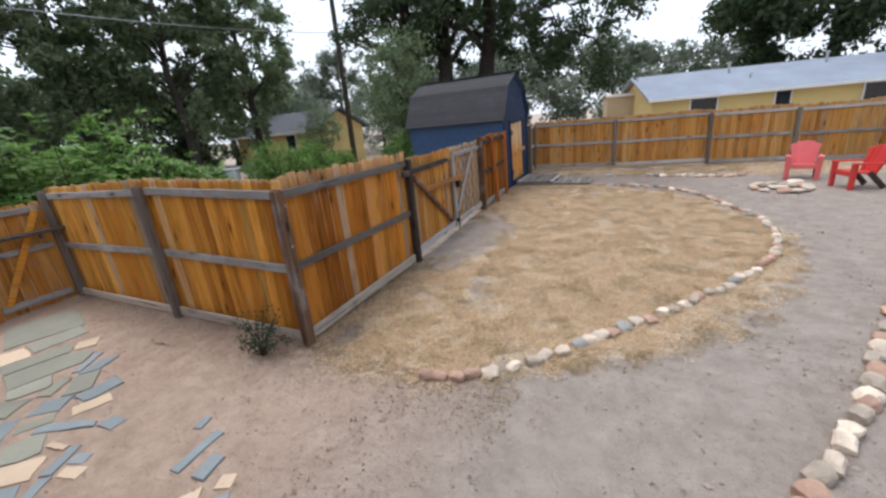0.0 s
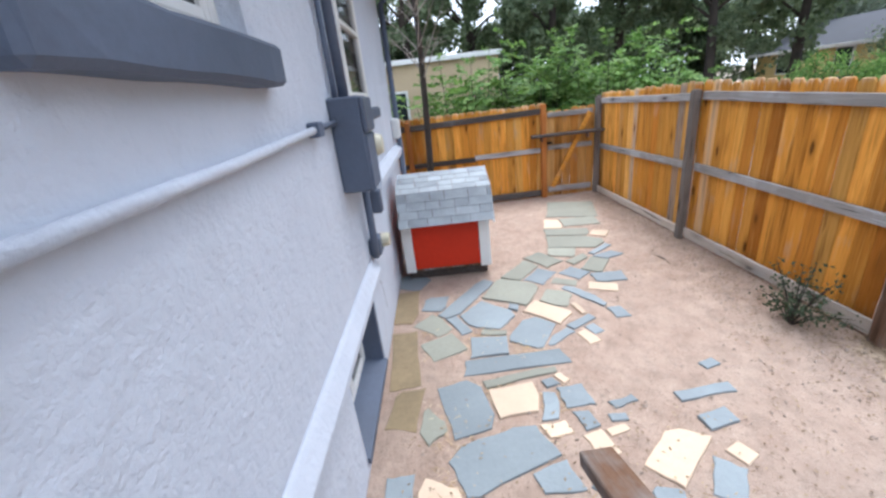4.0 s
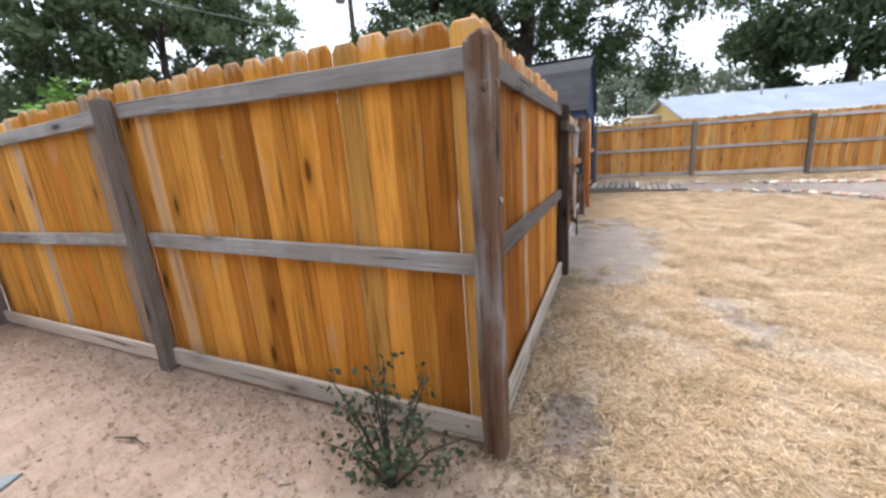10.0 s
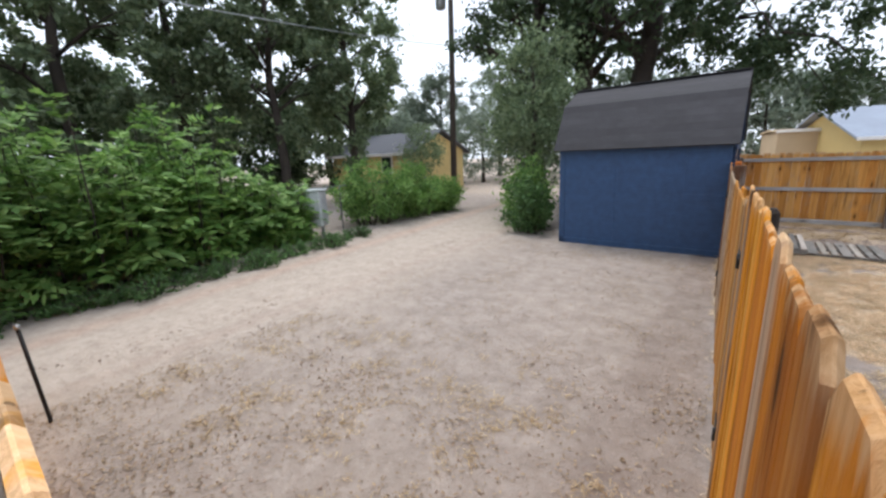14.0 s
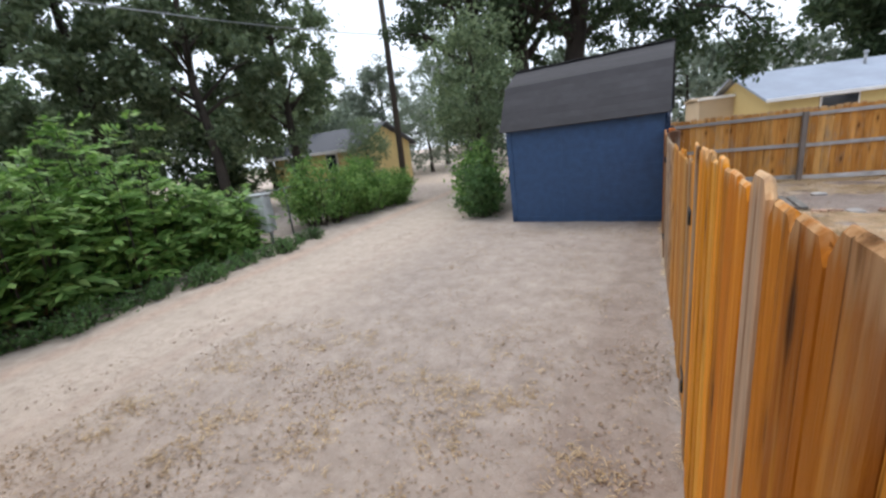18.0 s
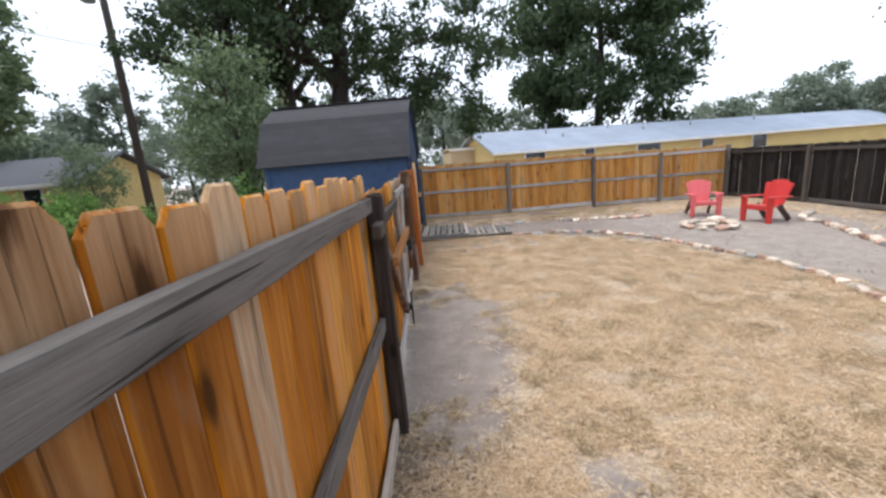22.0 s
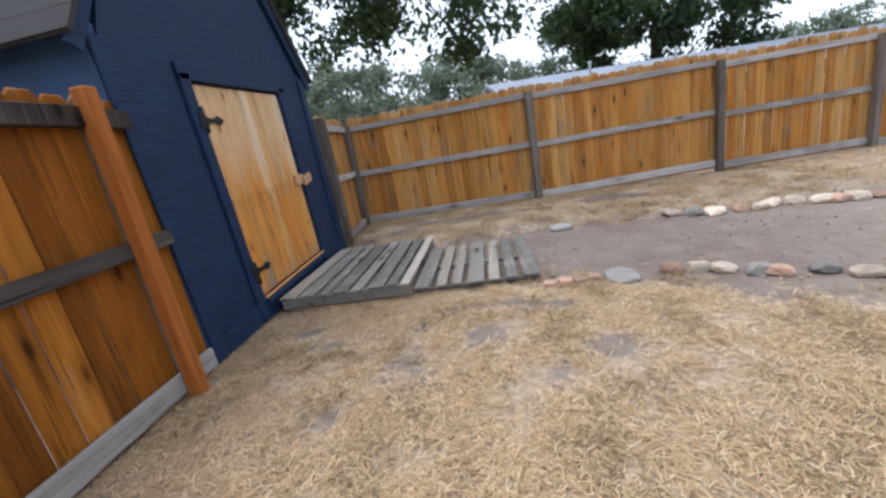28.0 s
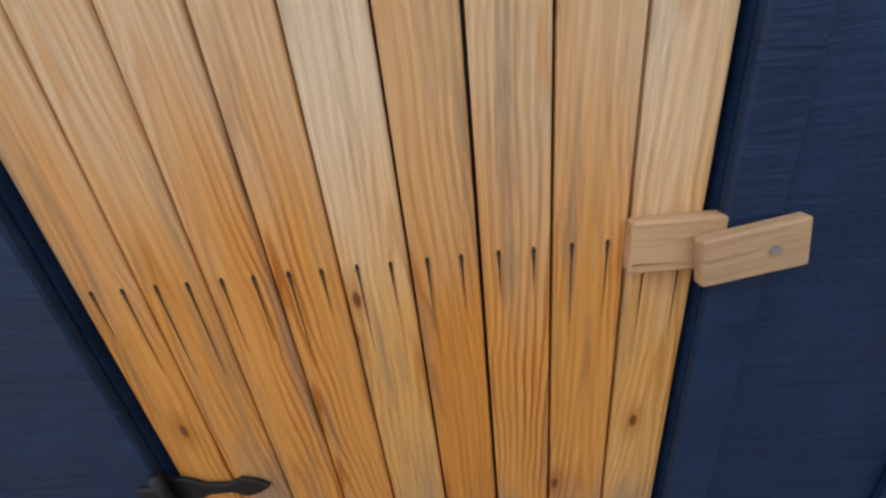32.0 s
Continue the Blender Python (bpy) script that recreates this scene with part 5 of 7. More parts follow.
for n, ((x0, z0), (x1, z1)) in enumerate(zip(DPRO, DPRO[1:])):
    d = Vector((x1 - x0, 0, z1 - z0))
    up = Vector((0, 1, 0)).cross(d.normalized())
    up = up if up.z > 0 else -up
    along = up.cross(d.normalized())
    turn = Matrix((along, d.normalized(), up)).transposed().to_4x4()
    base = Matrix.Translation(((x0 + x1) / 2, (QY0 + QY1) / 2 + 0.03, (z0 + z1) / 2)) @ turn
    panel = part("roof_panel", box(QY1 - QY0 + 0.06, d.length, 0.018, 0, 0, 0, 0.002), POST_BROWN, dog, "", base)
    rows_n = 4 if n in (0, 3) else 4
    falls = n >= 2
    for k in range(rows_n):
        x = -(QY1 - QY0) / 2 - 0.035
        stop = (QY1 - QY0) / 2 + 0.035
        x -= 0.11 * (k % 2)
        while x < stop:
            w = rng.choice((0.16, 0.21, 0.26))
            a, b = max(x, -(QY1 - QY0) / 2 - 0.035), min(x + w, stop)
            x += w
            if b - a < 0.03:
                continue
            hgt = d.length / rows_n
            s = (k + 0.5) / rows_n - 0.5
            part("shingle", box(b - a - 0.005, hgt + 0.012, 0.007, 0, 0, 0, 0.002), GREY_SHINGLE, panel, "", Matrix.Translation(((a + b) / 2, s * d.length, 0.014)) @ pose(0, 0, 0, 2.5 if falls else -2.5))
for y in (QY1 + 0.055,):
    for (x0, z0), (x1, z1) in zip(DPRO, DPRO[1:]):
        bar("rake_trim", (x0, y, z0 - 0.03), (x1, y, z1 - 0.03), 0.02, 0.055, WHITE, dog)

# ---- pallets by the shed door ----
def pallet(x0, x1, y0, y1, h, widths, seed, label):
    p = thing("pallet", label, "pallet", Matrix.Translation((x0, y0, rise((x0 + x1) / 2, (y0 + y1) / 2))), group="pallets at the shed door")
    rng = random.Random(seed)
    total = sum(widths)
    x, gap = 0.0, (x1 - x0 - total) / (len(widths) - 1)
    for w in widths:
        trim = rng.uniform(0, 0.03)
        part("board", box(w, y1 - y0 - trim, 0.018, 0, 0, 0, 0.003), PALLET_PALE if w == 0.085 else PALLET, p, "", Matrix.Translation((x + w / 2, (y1 - y0) / 2 + rng.uniform(-0.01, 0.01), h - 0.009 + rng.uniform(-0.002, 0.002))) @ pose(0, 0, 0, 0, 0, rng.uniform(-0.5, 0.5)))
        x += w + gap
    for y in (0.05, (y1 - y0) / 2, y1 - y0 - 0.05):
        part("stringer", box(x1 - x0, 0.038, h - 0.02, (x1 - x0) / 2, y, (h - 0.02) / 2), PALLET, p)


pallet(-0.43, 0.76, 9.64, 11.24, 0.115, (0.14, 0.145, 0.09, 0.14, 0.10, 0.14, 0.09, 0.085), 61, "grey weathered pallet laid as a doorstep at the shed")
pallet(0.775, 1.83, 9.68, 10.90, 0.05, (0.14, 0.09, 0.09, 0.14, 0.09, 0.10, 0.13), 62, "grey weathered pallet lying low on the dirt path")


sprig = thing("weed_sprig", "small green weed growing between the pallet boards", "weed", Matrix.Translation((-0.02, 10.42, 0.10)))
bm = bmesh.new()
wr = random.Random(9)
for i in range(14):
    a, l = wr.uniform(0, 6.28), wr.uniform(0.03, 0.07)
    p = Vector((wr.uniform(-0.04, 0.04), wr.uniform(-0.08, 0.08), 0.01))
    q = p + Vector((math.cos(a) * l, math.sin(a) * l, 0.03))
    s = Vector((-math.sin(a), math.cos(a), 0)) * 0.008
    bm.faces.new([bm.verts.new(c) for c in (p, p.lerp(q, 0.5) + s, q, p.lerp(q, 0.5) - s)])
part("leaf", bm, LEAF_SHRUB, sprig)

# ---- red chairs ----
def chair(m, mat, label):
    """A moulded garden chair: fanned back of five joined slats, flat wide arms, rear legs coloured dark for shade."""
    c = thing("garden_chair", label, "chair", m, "red garden chairs")
    part("seat", prism([(-0.26, 0.0), (0.26, 0.0), (0.23, 0.48), (-0.23, 0.48)], 0.035, "z", 0.008), mat, c, "", Matrix.Translation((0, -0.26, 0.36)) @ pose(0, 0, 0, -7))
    part("apron", box(0.50, 0.03, 0.10, 0, -0.255, 0.325, 0.012), mat, c)
    lean = pose(0, 0, 0, -17)
    for i in range(5):
        k = i - 2
        tall = 0.60 - 0.018 * k * k
        slat = prism([(-0.044, 0.0), (0.044, 0.0), (0.061, tall - 0.035), (0.042, tall), (-0.042, tall), (-0.061, tall - 0.035)], 0.024, "y", 0.005)
        part("back_slat", slat, mat, c, "", Matrix.Translation((0, 0.20, 0.33)) @ lean @ Matrix.Translation((0.087 * k, -0.006 * k * k, 0)) @ pose(0, 0, 0, 0, k * 3.3, 0))
    part("back_panel", prism([(-0.20, 0.0), (0.20, 0.0), (0.29, 0.50), (-0.29, 0.50)], 0.014, "y", 0.004), mat, c, "", Matrix.Translation((0, 0.222, 0.34)) @ lean)
    for s in (-1, 1):
        arm = prism([(-0.05, 0.0), (0.055, -0.02), (0.062, 0.14), (0.035, 0.60), (-0.03, 0.60), (-0.05, 0.14)], 0.032, "z", 0.009)
        part("armrest", arm, mat, c, "", Matrix.Translation((s * 0.31, -0.31, 0.55)) @ pose(0, 0, 0, -2))
        part("front_leg", prism([(-0.05, 0.0), (0.05, 0.0), (0.062, 0.55), (-0.062, 0.55)], 0.07, "y", 0.010), mat, c, "", Matrix.Translation((s * 0.29, -0.29, 0.0)))
        bm, mm = beam((s * 0.24, 0.06, 0.36), (s * 0.26, 0.36, 0.02), 0.045, 0.10)
        part("back_leg", bm, LEG_SHADE, c, "rear leg with shade in its colour", mm)
    return c


chair(pose(6.85, 10.35, rise(6.85, 10.35), 0, 0, -14), PINK_PLASTIC, "sun-faded pink red plastic garden chair by the fire ring")
chair(pose(7.42, 9.02, 0, 0, 0, -76), RED_PLASTIC, "bright red plastic garden chair by the fire ring")


# ---- stones ----
def stone_mesh(seed, flat=0.6, rough=0.22):
    bm = bmesh.new()
    bmesh.ops.create_icosphere(bm, subdivisions=2, radius=0.5)
    for v in bm.verts:
        n1 = noise.noise(v.co * 2.2 + Vector((seed * 7.1, 0, seed)))
        n2 = noise.noise(v.co * 5.0 + Vector((0, seed * 3.3, 0)))
        v.co *= 1 + rough * n1 * 1.6 + 0.12 * n2
        for a in range(3):
            v.co[a] = math.copysign(min(abs(v.co[a]), 0.40 + 0.05 * ((seed * (a + 3)) % 3)), v.co[a])
        v.co.z = v.co.z * flat
    bmesh.ops.recalc_face_normals(bm, faces=bm.faces)
    return bm


def as_mesh(bm, mat, smooth=False):
    me = bpy.data.meshes.new("stone")
    for f in bm.faces:
        f.smooth = smooth
    bm.to_mesh(me)
    bm.free()
    me.materials.append(mat)
    return me


STONES = [as_mesh(stone_mesh(i, 0.62 if i % 3 else 0.85), GREYSTONE if i == 4 else (FIELD, FIELD, FIELD_RED, FIELD)[i % 4]) for i in range(12)]
BRICK_STONES = [as_mesh(stone_mesh(20 + i, 0.7, 0.1), FIELD_RED) for i in range(3)]


def spline(points, step):
    """Places at even steps on a smooth curve through the points."""
    pts = [Vector((*p, 0)) for p in points]
    pts = [2 * pts[0] - pts[1]] + pts + [2 * pts[-1] - pts[-2]]
    fine = []
    for a, b, c, d in zip(pts, pts[1:], pts[2:], pts[3:]):
        for k in range(40):
            t = k / 40
            fine.append(0.5 * (2 * b + (c - a) * t + (2 * a - 5 * b + 4 * c - d) * t * t + (3 * b - a - 3 * c + d) * t ** 3))
    out, run, goal = [], 0.0, 0.0
    for a, b in zip(fine, fine[1:]):
        run += (b - a).length
        if run >= goal:
            out.append((b, math.atan2(b.y - a.y, b.x - a.x)))
            goal += step() if callable(step) else step
    return out


def edging(label, points, lo, hi, seed, group, start_red=0):
    e = thing("stone_edging", label, "stone edging", group=group)
    rng = random.Random(seed)
    size = {"v": 0.2}

    def step():
        size["v"] = rng.uniform(lo, hi)
        return size["v"] * 0.92

    for i, (p, a) in enumerate(spline(points, step)):
        s = size["v"]
        me = rng.choice(BRICK_STONES) if i < start_red else rng.choice(STONES)
        k = rng.uniform(0.55, 0.9)
        ob = part("stone", me, None, e)
        ob.matrix_basis = Matrix.Translation((p.x + rng.uniform(-0.03, 0.03), p.y + rng.uniform(-0.03, 0.03), rise(p.x, p.y) + 0.12 * s)) @ pose(0, 0, 0, rng.uniform(-12, 12), rng.uniform(-12, 12), math.degrees(a) + rng.uniform(-25, 25)) @ Matrix.Diagonal((s * 1.15, s * k * 1.1, s * rng.uniform(0.7, 1.0), 1))


edging("row of pale and reddish fieldstones edging the dry lawn", [(1.53, -0.08), (2.12, 0.19), (2.98, 1.14), (4.13, 2.6), (4.80, 3.7), (5.16, 4.9), (5.18, 5.9), (4.85, 7.15), (4.35, 8.4), (3.66, 9.15), (2.75, 9.52), (2.62, 9.54)], 0.13, 0.23, 91, "stone edgings", 4)
edging("row of pale fieldstones edging the dirt path towards the dark fence", [(3.95, -0.75), (4.25, -0.16), (4.73, 0.67), (5.3, 1.9), (6.03, 3.41), (6.76, 4.85), (7.15, 5.9), (7.6, 7.1), (8.1, 8.3), (8.15, 8.9), (9.0, 9.6)], 0.12, 0.23, 92, "stone edgings")
edging("sparse row of pale stones along the back of the path", [(3.40, 11.05), (3.9, 10.86), (4.4, 10.9), (5.33, 10.76), (5.9, 10.9)], 0.16, 0.27, 93, "stone edgings")
brickrow = thing("brick_edging", "short row of small reddish bricks in the dirt", "brick edging")
for i, (x, y) in enumerate(((1.88, 9.53), (2.00, 9.55), (2.11, 9.53), (2.22, 9.56))):
    part("brick", box(0.095, 0.07, 0.06, 0, 0, 0, 0.008), FIELD_RED, brickrow, "", pose(x, y, 0.012, 3 * (i % 2), 4 - 3 * i, 12 * (i % 3) - 10))
slabstone = thing("flat_stone", "round flat grey stone lying in the lawn edging", "stone", Matrix.Translation((2.42, 9.55, 0.015)))
part("stone", STONES[4], None, slabstone, "", Matrix.Diagonal((0.30, 0.28, 0.11, 1)))
ring = thing("fire_ring", "ring of pale flat stones for a fire", "fire ring", Matrix.Translation((6.10, 8.87, 0)))
rng = random.Random(8)
for i in range(11):
    a = 2 * math.pi * i / 11 + rng.uniform(-0.1, 0.1)
    s = rng.uniform(0.20, 0.34)
    ob = part("stone", rng.choice((STONES[0], STONES[1], STONES[3], STONES[5], STONES[6])), None, ring)
    ob.matrix_basis = Matrix.Translation((0.50 * math.cos(a), 0.46 * math.sin(a), 0.05)) @ pose(0, 0, 0, rng.uniform(-15, 15), rng.uniform(-15, 15), math.degrees(a) + 90) @ Matrix.Diagonal((s * 1.15, s * 0.75, s * 0.50, 1))
ob = part("stone", STONES[3], None, ring)
ob.matrix_basis = Matrix.Translation((0.35, 0.30, 0.08)) @ Matrix.Diagonal((0.40, 0.3, 0.25, 1))
ob = part("flat_stone", STONES[9], None, ring)
ob.matrix_basis = Matrix.Translation((-0.02, 0.05, 0.04)) @ Matrix.Diagonal((0.5, 0.34, 0.1, 1))
loose = thing("loose_stone", "flat pale stone lying beside the path", "stone", Matrix.Translation((2.25, 11.03, rise(2.25, 11) + 0.02)))
part("stone", STONES[4], None, loose, "", Matrix.Diagonal((0.33, 0.16, 0.12, 1)))

# ---- flagstone path ----
path = thing("flagstone_path", "path of blue grey, green grey and cream flagstones set in sandy dirt", "path", kind="structure")
FRNG = random.Random(404)


SLABS = []


def flagstone(x, y, length, width, turn, mat, corners, fill):
    """Notes one slab: its middle, size, turn and how much of its rectangle it fills."""
    u = Vector((math.cos(radians(turn)), math.sin(radians(turn))))
    SLABS.append((Vector((x, y)), u, Vector((-u.y, u.x)), length / 2, width / 2, mat, corners, fill))


def extent(slab, way):
    """How far a slab goes from its middle along a way."""
    return slab[3] * abs(slab[1].dot(way)) + slab[4] * abs(slab[2].dot(way))


def clip(pts, at, way):
    """The part of a ring of points that lies behind the line through at, square to way."""
    out = []
    for p, q in zip(pts, pts[1:] + pts[:1]):
        dp, dq = (p - at).dot(way), (q - at).dot(way)
        if dp <= 0:
            out.append(p)
        if dp * dq < 0:
            out.append(p.lerp(q, dp / (dp - dq)))
    return out


def outline(slab):
    """A worn rectangle of four to six corners, a little larger than the noted size."""
    mid_p, u, v, a, b, mat, corners, fill = slab
    slack = 1.0 - fill
    full = 1.14 if mid_p.x > -2 else 1.26
    ring = []
    for k, (p, q) in enumerate(((1, 1), (-1, 1), (-1, -1), (1, -1))):
        g, h = full - slack * FRNG.uniform(0, 1.0), full - slack * FRNG.uniform(0, 0.8)
        if k < corners - 4:
            k0, k1 = FRNG.uniform(0.35, 0.6), FRNG.uniform(0.35, 0.6)
            pair = [(p * g, q * h * k0), (p * g * k1, q * h)]
            ring += pair if p * q > 0 else pair[::-1]
        else:
            ring.append((p * g, q * h))
    return [mid_p + u * (a * x) + v * (b * y) for x, y in ring]


def lay_slabs():
    """Lays all slabs, each trimmed to a narrow joint along the side on which a neighbour lies."""
    for i, slab in enumerate(SLABS):
        mid_p = slab[0]
        ring = outline(slab)
        for j, other in enumerate(SLABS):
            gap = other[0] - mid_p
            if i == j or gap.length > 1.4:
                continue
            best = None
            for way in (slab[1], slab[2], other[1], other[2], gap.normalized()):
                way = way if way.dot(gap) > 0 else -way
                mine, theirs = extent(slab, way), extent(other, way)
                room = way.dot(gap) - mine - theirs
                if best is None or room > best[0]:
                    best = (room, way, mine)
            room, way, mine = best
            if room < 0.16:
                ring = clip(ring, mid_p + way * (mine + room / 2 - 0.011), way)
            if len(ring) < 3:
                break
        full = []
        for p, q in zip(ring, ring[1:] + ring[:1]):
            if (q - p).length < 0.02:
                continue
            full.append(p - mid_p)
            for t in ((0.25, 0.5, 0.78) if (q - p).length > 0.16 else ()):
                w = (q - p).normalized()
                full.append(p.lerp(q, t) - mid_p + Vector((-w.y, w.x)) * FRNG.uniform(-0.004, 0.013))
        if len(full) < 3:
            continue
        bm = prism([tuple(p) for p in full], 0.03, "z")
        bmesh.ops.bevel(bm, geom=[e for e in bm.edges if all(v.co.z > 0.02 for v in e.verts)], offset=0.004, segments=1, affect="EDGES")
        part("flagstone", bm, slab[5], path, "", Matrix.Translation((mid_p.x, mid_p.y, -0.022 + FRNG.uniform(-0.003, 0.003))) @ pose(0, 0, 0, FRNG.uniform(-0.6, 0.6), FRNG.uniform(-0.6, 0.6), 0))


flagstone(-1.90, -2.22, 0.49, 0.24, 140, FLAG_GREEN, 4, 0.78)
flagstone(-1.70, -2.07, 0.38, 0.25, 140, FLAG_GREY, 4, 0.76)
flagstone(-2.12, -1.90, 0.39, 0.33, 32, FLAG_GREEN, 4, 0.70)
flagstone(-1.43, -2.46, 0.51, 0.50, 60, FLAG_GREEN, 6, 0.83)
flagstone(-1.17, -2.03, 0.36, 0.33, 64, FLAG_GREEN, 4, 0.55)
flagstone(-1.15, -1.77, 0.51, 0.17, 32, FLAG_GREY, 5, 0.70)
flagstone(-1.52, -1.35, 0.35, 0.22, 88, FLAG_GREY, 4, 0.73)
flagstone(-1.33, -1.50, 0.30, 0.20, 68, FLAG_TAN, 4, 0.67)
flagstone(-0.80, -1.56, 0.18, 0.14, 4, FLAG_GREY, 4, 0.74)
flagstone(-0.95, -2.18, 0.43, 0.38, 44, FLAG_TAN, 5, 0.72)
flagstone(-0.93, -1.91, 0.20, 0.10, 12, FLAG_TAN, 4, 0.85)
flagstone(-0.70, -1.95, 0.30, 0.09, 120, FLAG_GREY, 4, 0.69)
flagstone(-0.57, -1.89, 0.13, 0.12, 20, FLAG_GREY, 4, 0.86)
flagstone(-0.98, -2.75, 0.49, 0.44, 48, FLAG_GREY, 5, 0.74)
flagstone(-1.38, -2.93, 0.89, 0.23, 144, FLAG_GREY, 5, 0.67)
flagstone(-1.30, -3.57, 0.77, 0.26, 0, FLAG_OCHRE, 5, 0.65)
flagstone(-1.32, -3.28, 0.33, 0.25, 168, FLAG_GREY, 5, 0.67)
flagstone(-1.90, -3.56, 0.38, 0.37, 64, FLAG_GREY, 6, 0.79)
flagstone(-4.11, -0.89, 0.75, 0.66, 164, FLAG_GREEN, 4, 0.90)
flagstone(-3.42, -1.41, 0.42, 0.23, 164, FLAG_TAN, 4, 0.78)
flagstone(-3.45, -1.02, 0.52, 0.31, 84, FLAG_GREEN, 4, 0.83)
flagstone(-3.06, -1.29, 0.59, 0.32, 76, FLAG_GREEN, 4, 0.68)
flagstone(-2.59, -1.34, 0.73, 0.47, 76, FLAG_GREEN, 5, 0.70)
flagstone(-2.34, -1.61, 0.32, 0.29, 68, FLAG_GREEN, 4, 0.71)
flagstone(-2.35, -1.18, 0.38, 0.21, 128, FLAG_GREY, 4, 0.67)
flagstone(-2.87, -0.94, 0.26, 0.23, 56, FLAG_TAN, 4, 0.80)
flagstone(-2.09, -1.11, 0.31, 0.16, 108, FLAG_GREY, 4, 0.49)
flagstone(-1.91, -1.35, 0.44, 0.26, 144, FLAG_GREEN, 4, 0.85)
flagstone(-2.06, -1.51, 0.36, 0.14, 120, FLAG_GREEN, 4, 0.50)
flagstone(-1.68, -1.65, 0.29, 0.24, 40, FLAG_GREY, 4, 0.76)
flagstone(-1.49, -1.85, 0.26, 0.16, 60, FLAG_GREEN, 4, 0.74)
flagstone(-1.08, -2.49, 0.12, 0.09, 160, FLAG_GREY, 4, 0.77)
flagstone(-0.90, -3.31, 0.40, 0.32, 48, FLAG_GREEN, 5, 0.68)
flagstone(-0.89, -3.09, 0.39, 0.26, 24, FLAG_GREY, 5, 0.74)
flagstone(-0.63, -2.38, 0.43, 0.34, 148, FLAG_GREY, 5, 0.78)
flagstone(-0.51, -2.19, 0.31, 0.10, 124, FLAG_GREY, 4, 0.80)
flagstone(-0.72, -2.73, 0.22, 0.16, 72, FLAG_GREEN, 4, 0.82)
flagstone(-0.47, -1.96, 0.18, 0.12, 16, FLAG_TAN, 4, 0.71)
flagstone(0.18, -3.08, 0.47, 0.37, 12, FLAG_GREY, 6, 0.83)
flagstone(0.17, -2.73, 0.32, 0.30, 96, FLAG_TAN, 4, 0.72)
flagstone(-0.26, -2.64, 0.79, 0.25, 92, FLAG_GREY, 5, 0.79)
flagstone(-0.06, -2.65, 0.57, 0.09, 100, FLAG_GREEN, 4, 0.77)
flagstone(0.25, -2.52, 0.26, 0.15, 164, FLAG_GREY, 4, 0.76)
flagstone(0.18, -2.33, 0.22, 0.21, 92, FLAG_GREY, 4, 0.75)
flagstone(0.04, -2.44, 0.13, 0.10, 104, FLAG_GREY, 4, 0.50)
flagstone(-0.00, -2.36, 0.12, 0.09, 28, FLAG_TAN, 4, 0.50)
flagstone(0.41, -2.31, 0.17, 0.11, 8, FLAG_GREY, 4, 0.64)
flagstone(0.44, -2.54, 0.20, 0.13, 96, FLAG_TAN, 5, 0.73)
flagstone(0.31, -3.33, 0.27, 0.19, 32, FLAG_GREEN, 4, 0.50)
flagstone(0.14, -3.45, 0.42, 0.32, 172, FLAG_OCHRE, 5, 0.72)
flagstone(-0.42, -3.51, 0.85, 0.29, 4, FLAG_OCHRE, 5, 0.73)
flagstone(-0.56, -3.21, 0.41, 0.34, 116, FLAG_GREEN, 4, 0.52)
flagstone(-0.48, -2.84, 0.38, 0.32, 84, FLAG_GREY, 4, 0.75)
flagstone(0.28, -2.02, 0.20, 0.07, 104, FLAG_GREY, 4, 0.61)
flagstone(0.27, -1.45, 0.42, 0.09, 96, FLAG_GREY, 4, 0.69)
flagstone(0.50, -1.54, 0.22, 0.12, 100, FLAG_GREY, 4, 0.57)
flagstone(0.51, -2.18, 0.19, 0.07, 104, FLAG_TAN, 5, 0.67)
flagstone(0.42, -2.11, 0.11, 0.07, 88, FLAG_GREY, 4, 0.76)
flagstone(0.01, -1.26, 0.12, 0.07, 108, FLAG_GREY, 4, 0.88)
flagstone(0.58, -2.27, 0.21, 0.19, 16, FLAG_TAN, 4, 0.50)
flagstone(0.70, -1.91, 0.43, 0.21, 132, FLAG_TAN, 5, 0.66)
flagstone(0.75, -1.57, 0.13, 0.11, 116, FLAG_TAN, 4, 0.82)
flagstone(0.90, -1.74, 0.27, 0.15, 148, FLAG_GREY, 4, 0.67)
flagstone(0.94, -2.22, 0.17, 0.08, 172, FLAG_TAN, 4, 0.57)
flagstone(1.01, -2.11, 0.22, 0.17, 168, FLAG_GREY, 5, 0.78)
flagstone(0.84, -3.28, 0.23, 0.17, 64, FLAG_TAN, 4, 0.84)
flagstone(0.60, -2.88, 0.69, 0.34, 112, FLAG_GREY, 6, 0.62)
flagstone(0.97, -2.93, 0.80, 0.27, 88, FLAG_GREEN, 6, 0.70)
flagstone(0.89, -3.49, 0.40, 0.19, 0, FLAG_GREY, 4, 0.79)
flagstone(0.80, -2.61, 0.22, 0.18, 104, FLAG_GREY, 4, 0.84)
flagstone(0.87, -2.32, 0.24, 0.17, 44, FLAG_GREY, 4, 0.64)
lay_slabs()


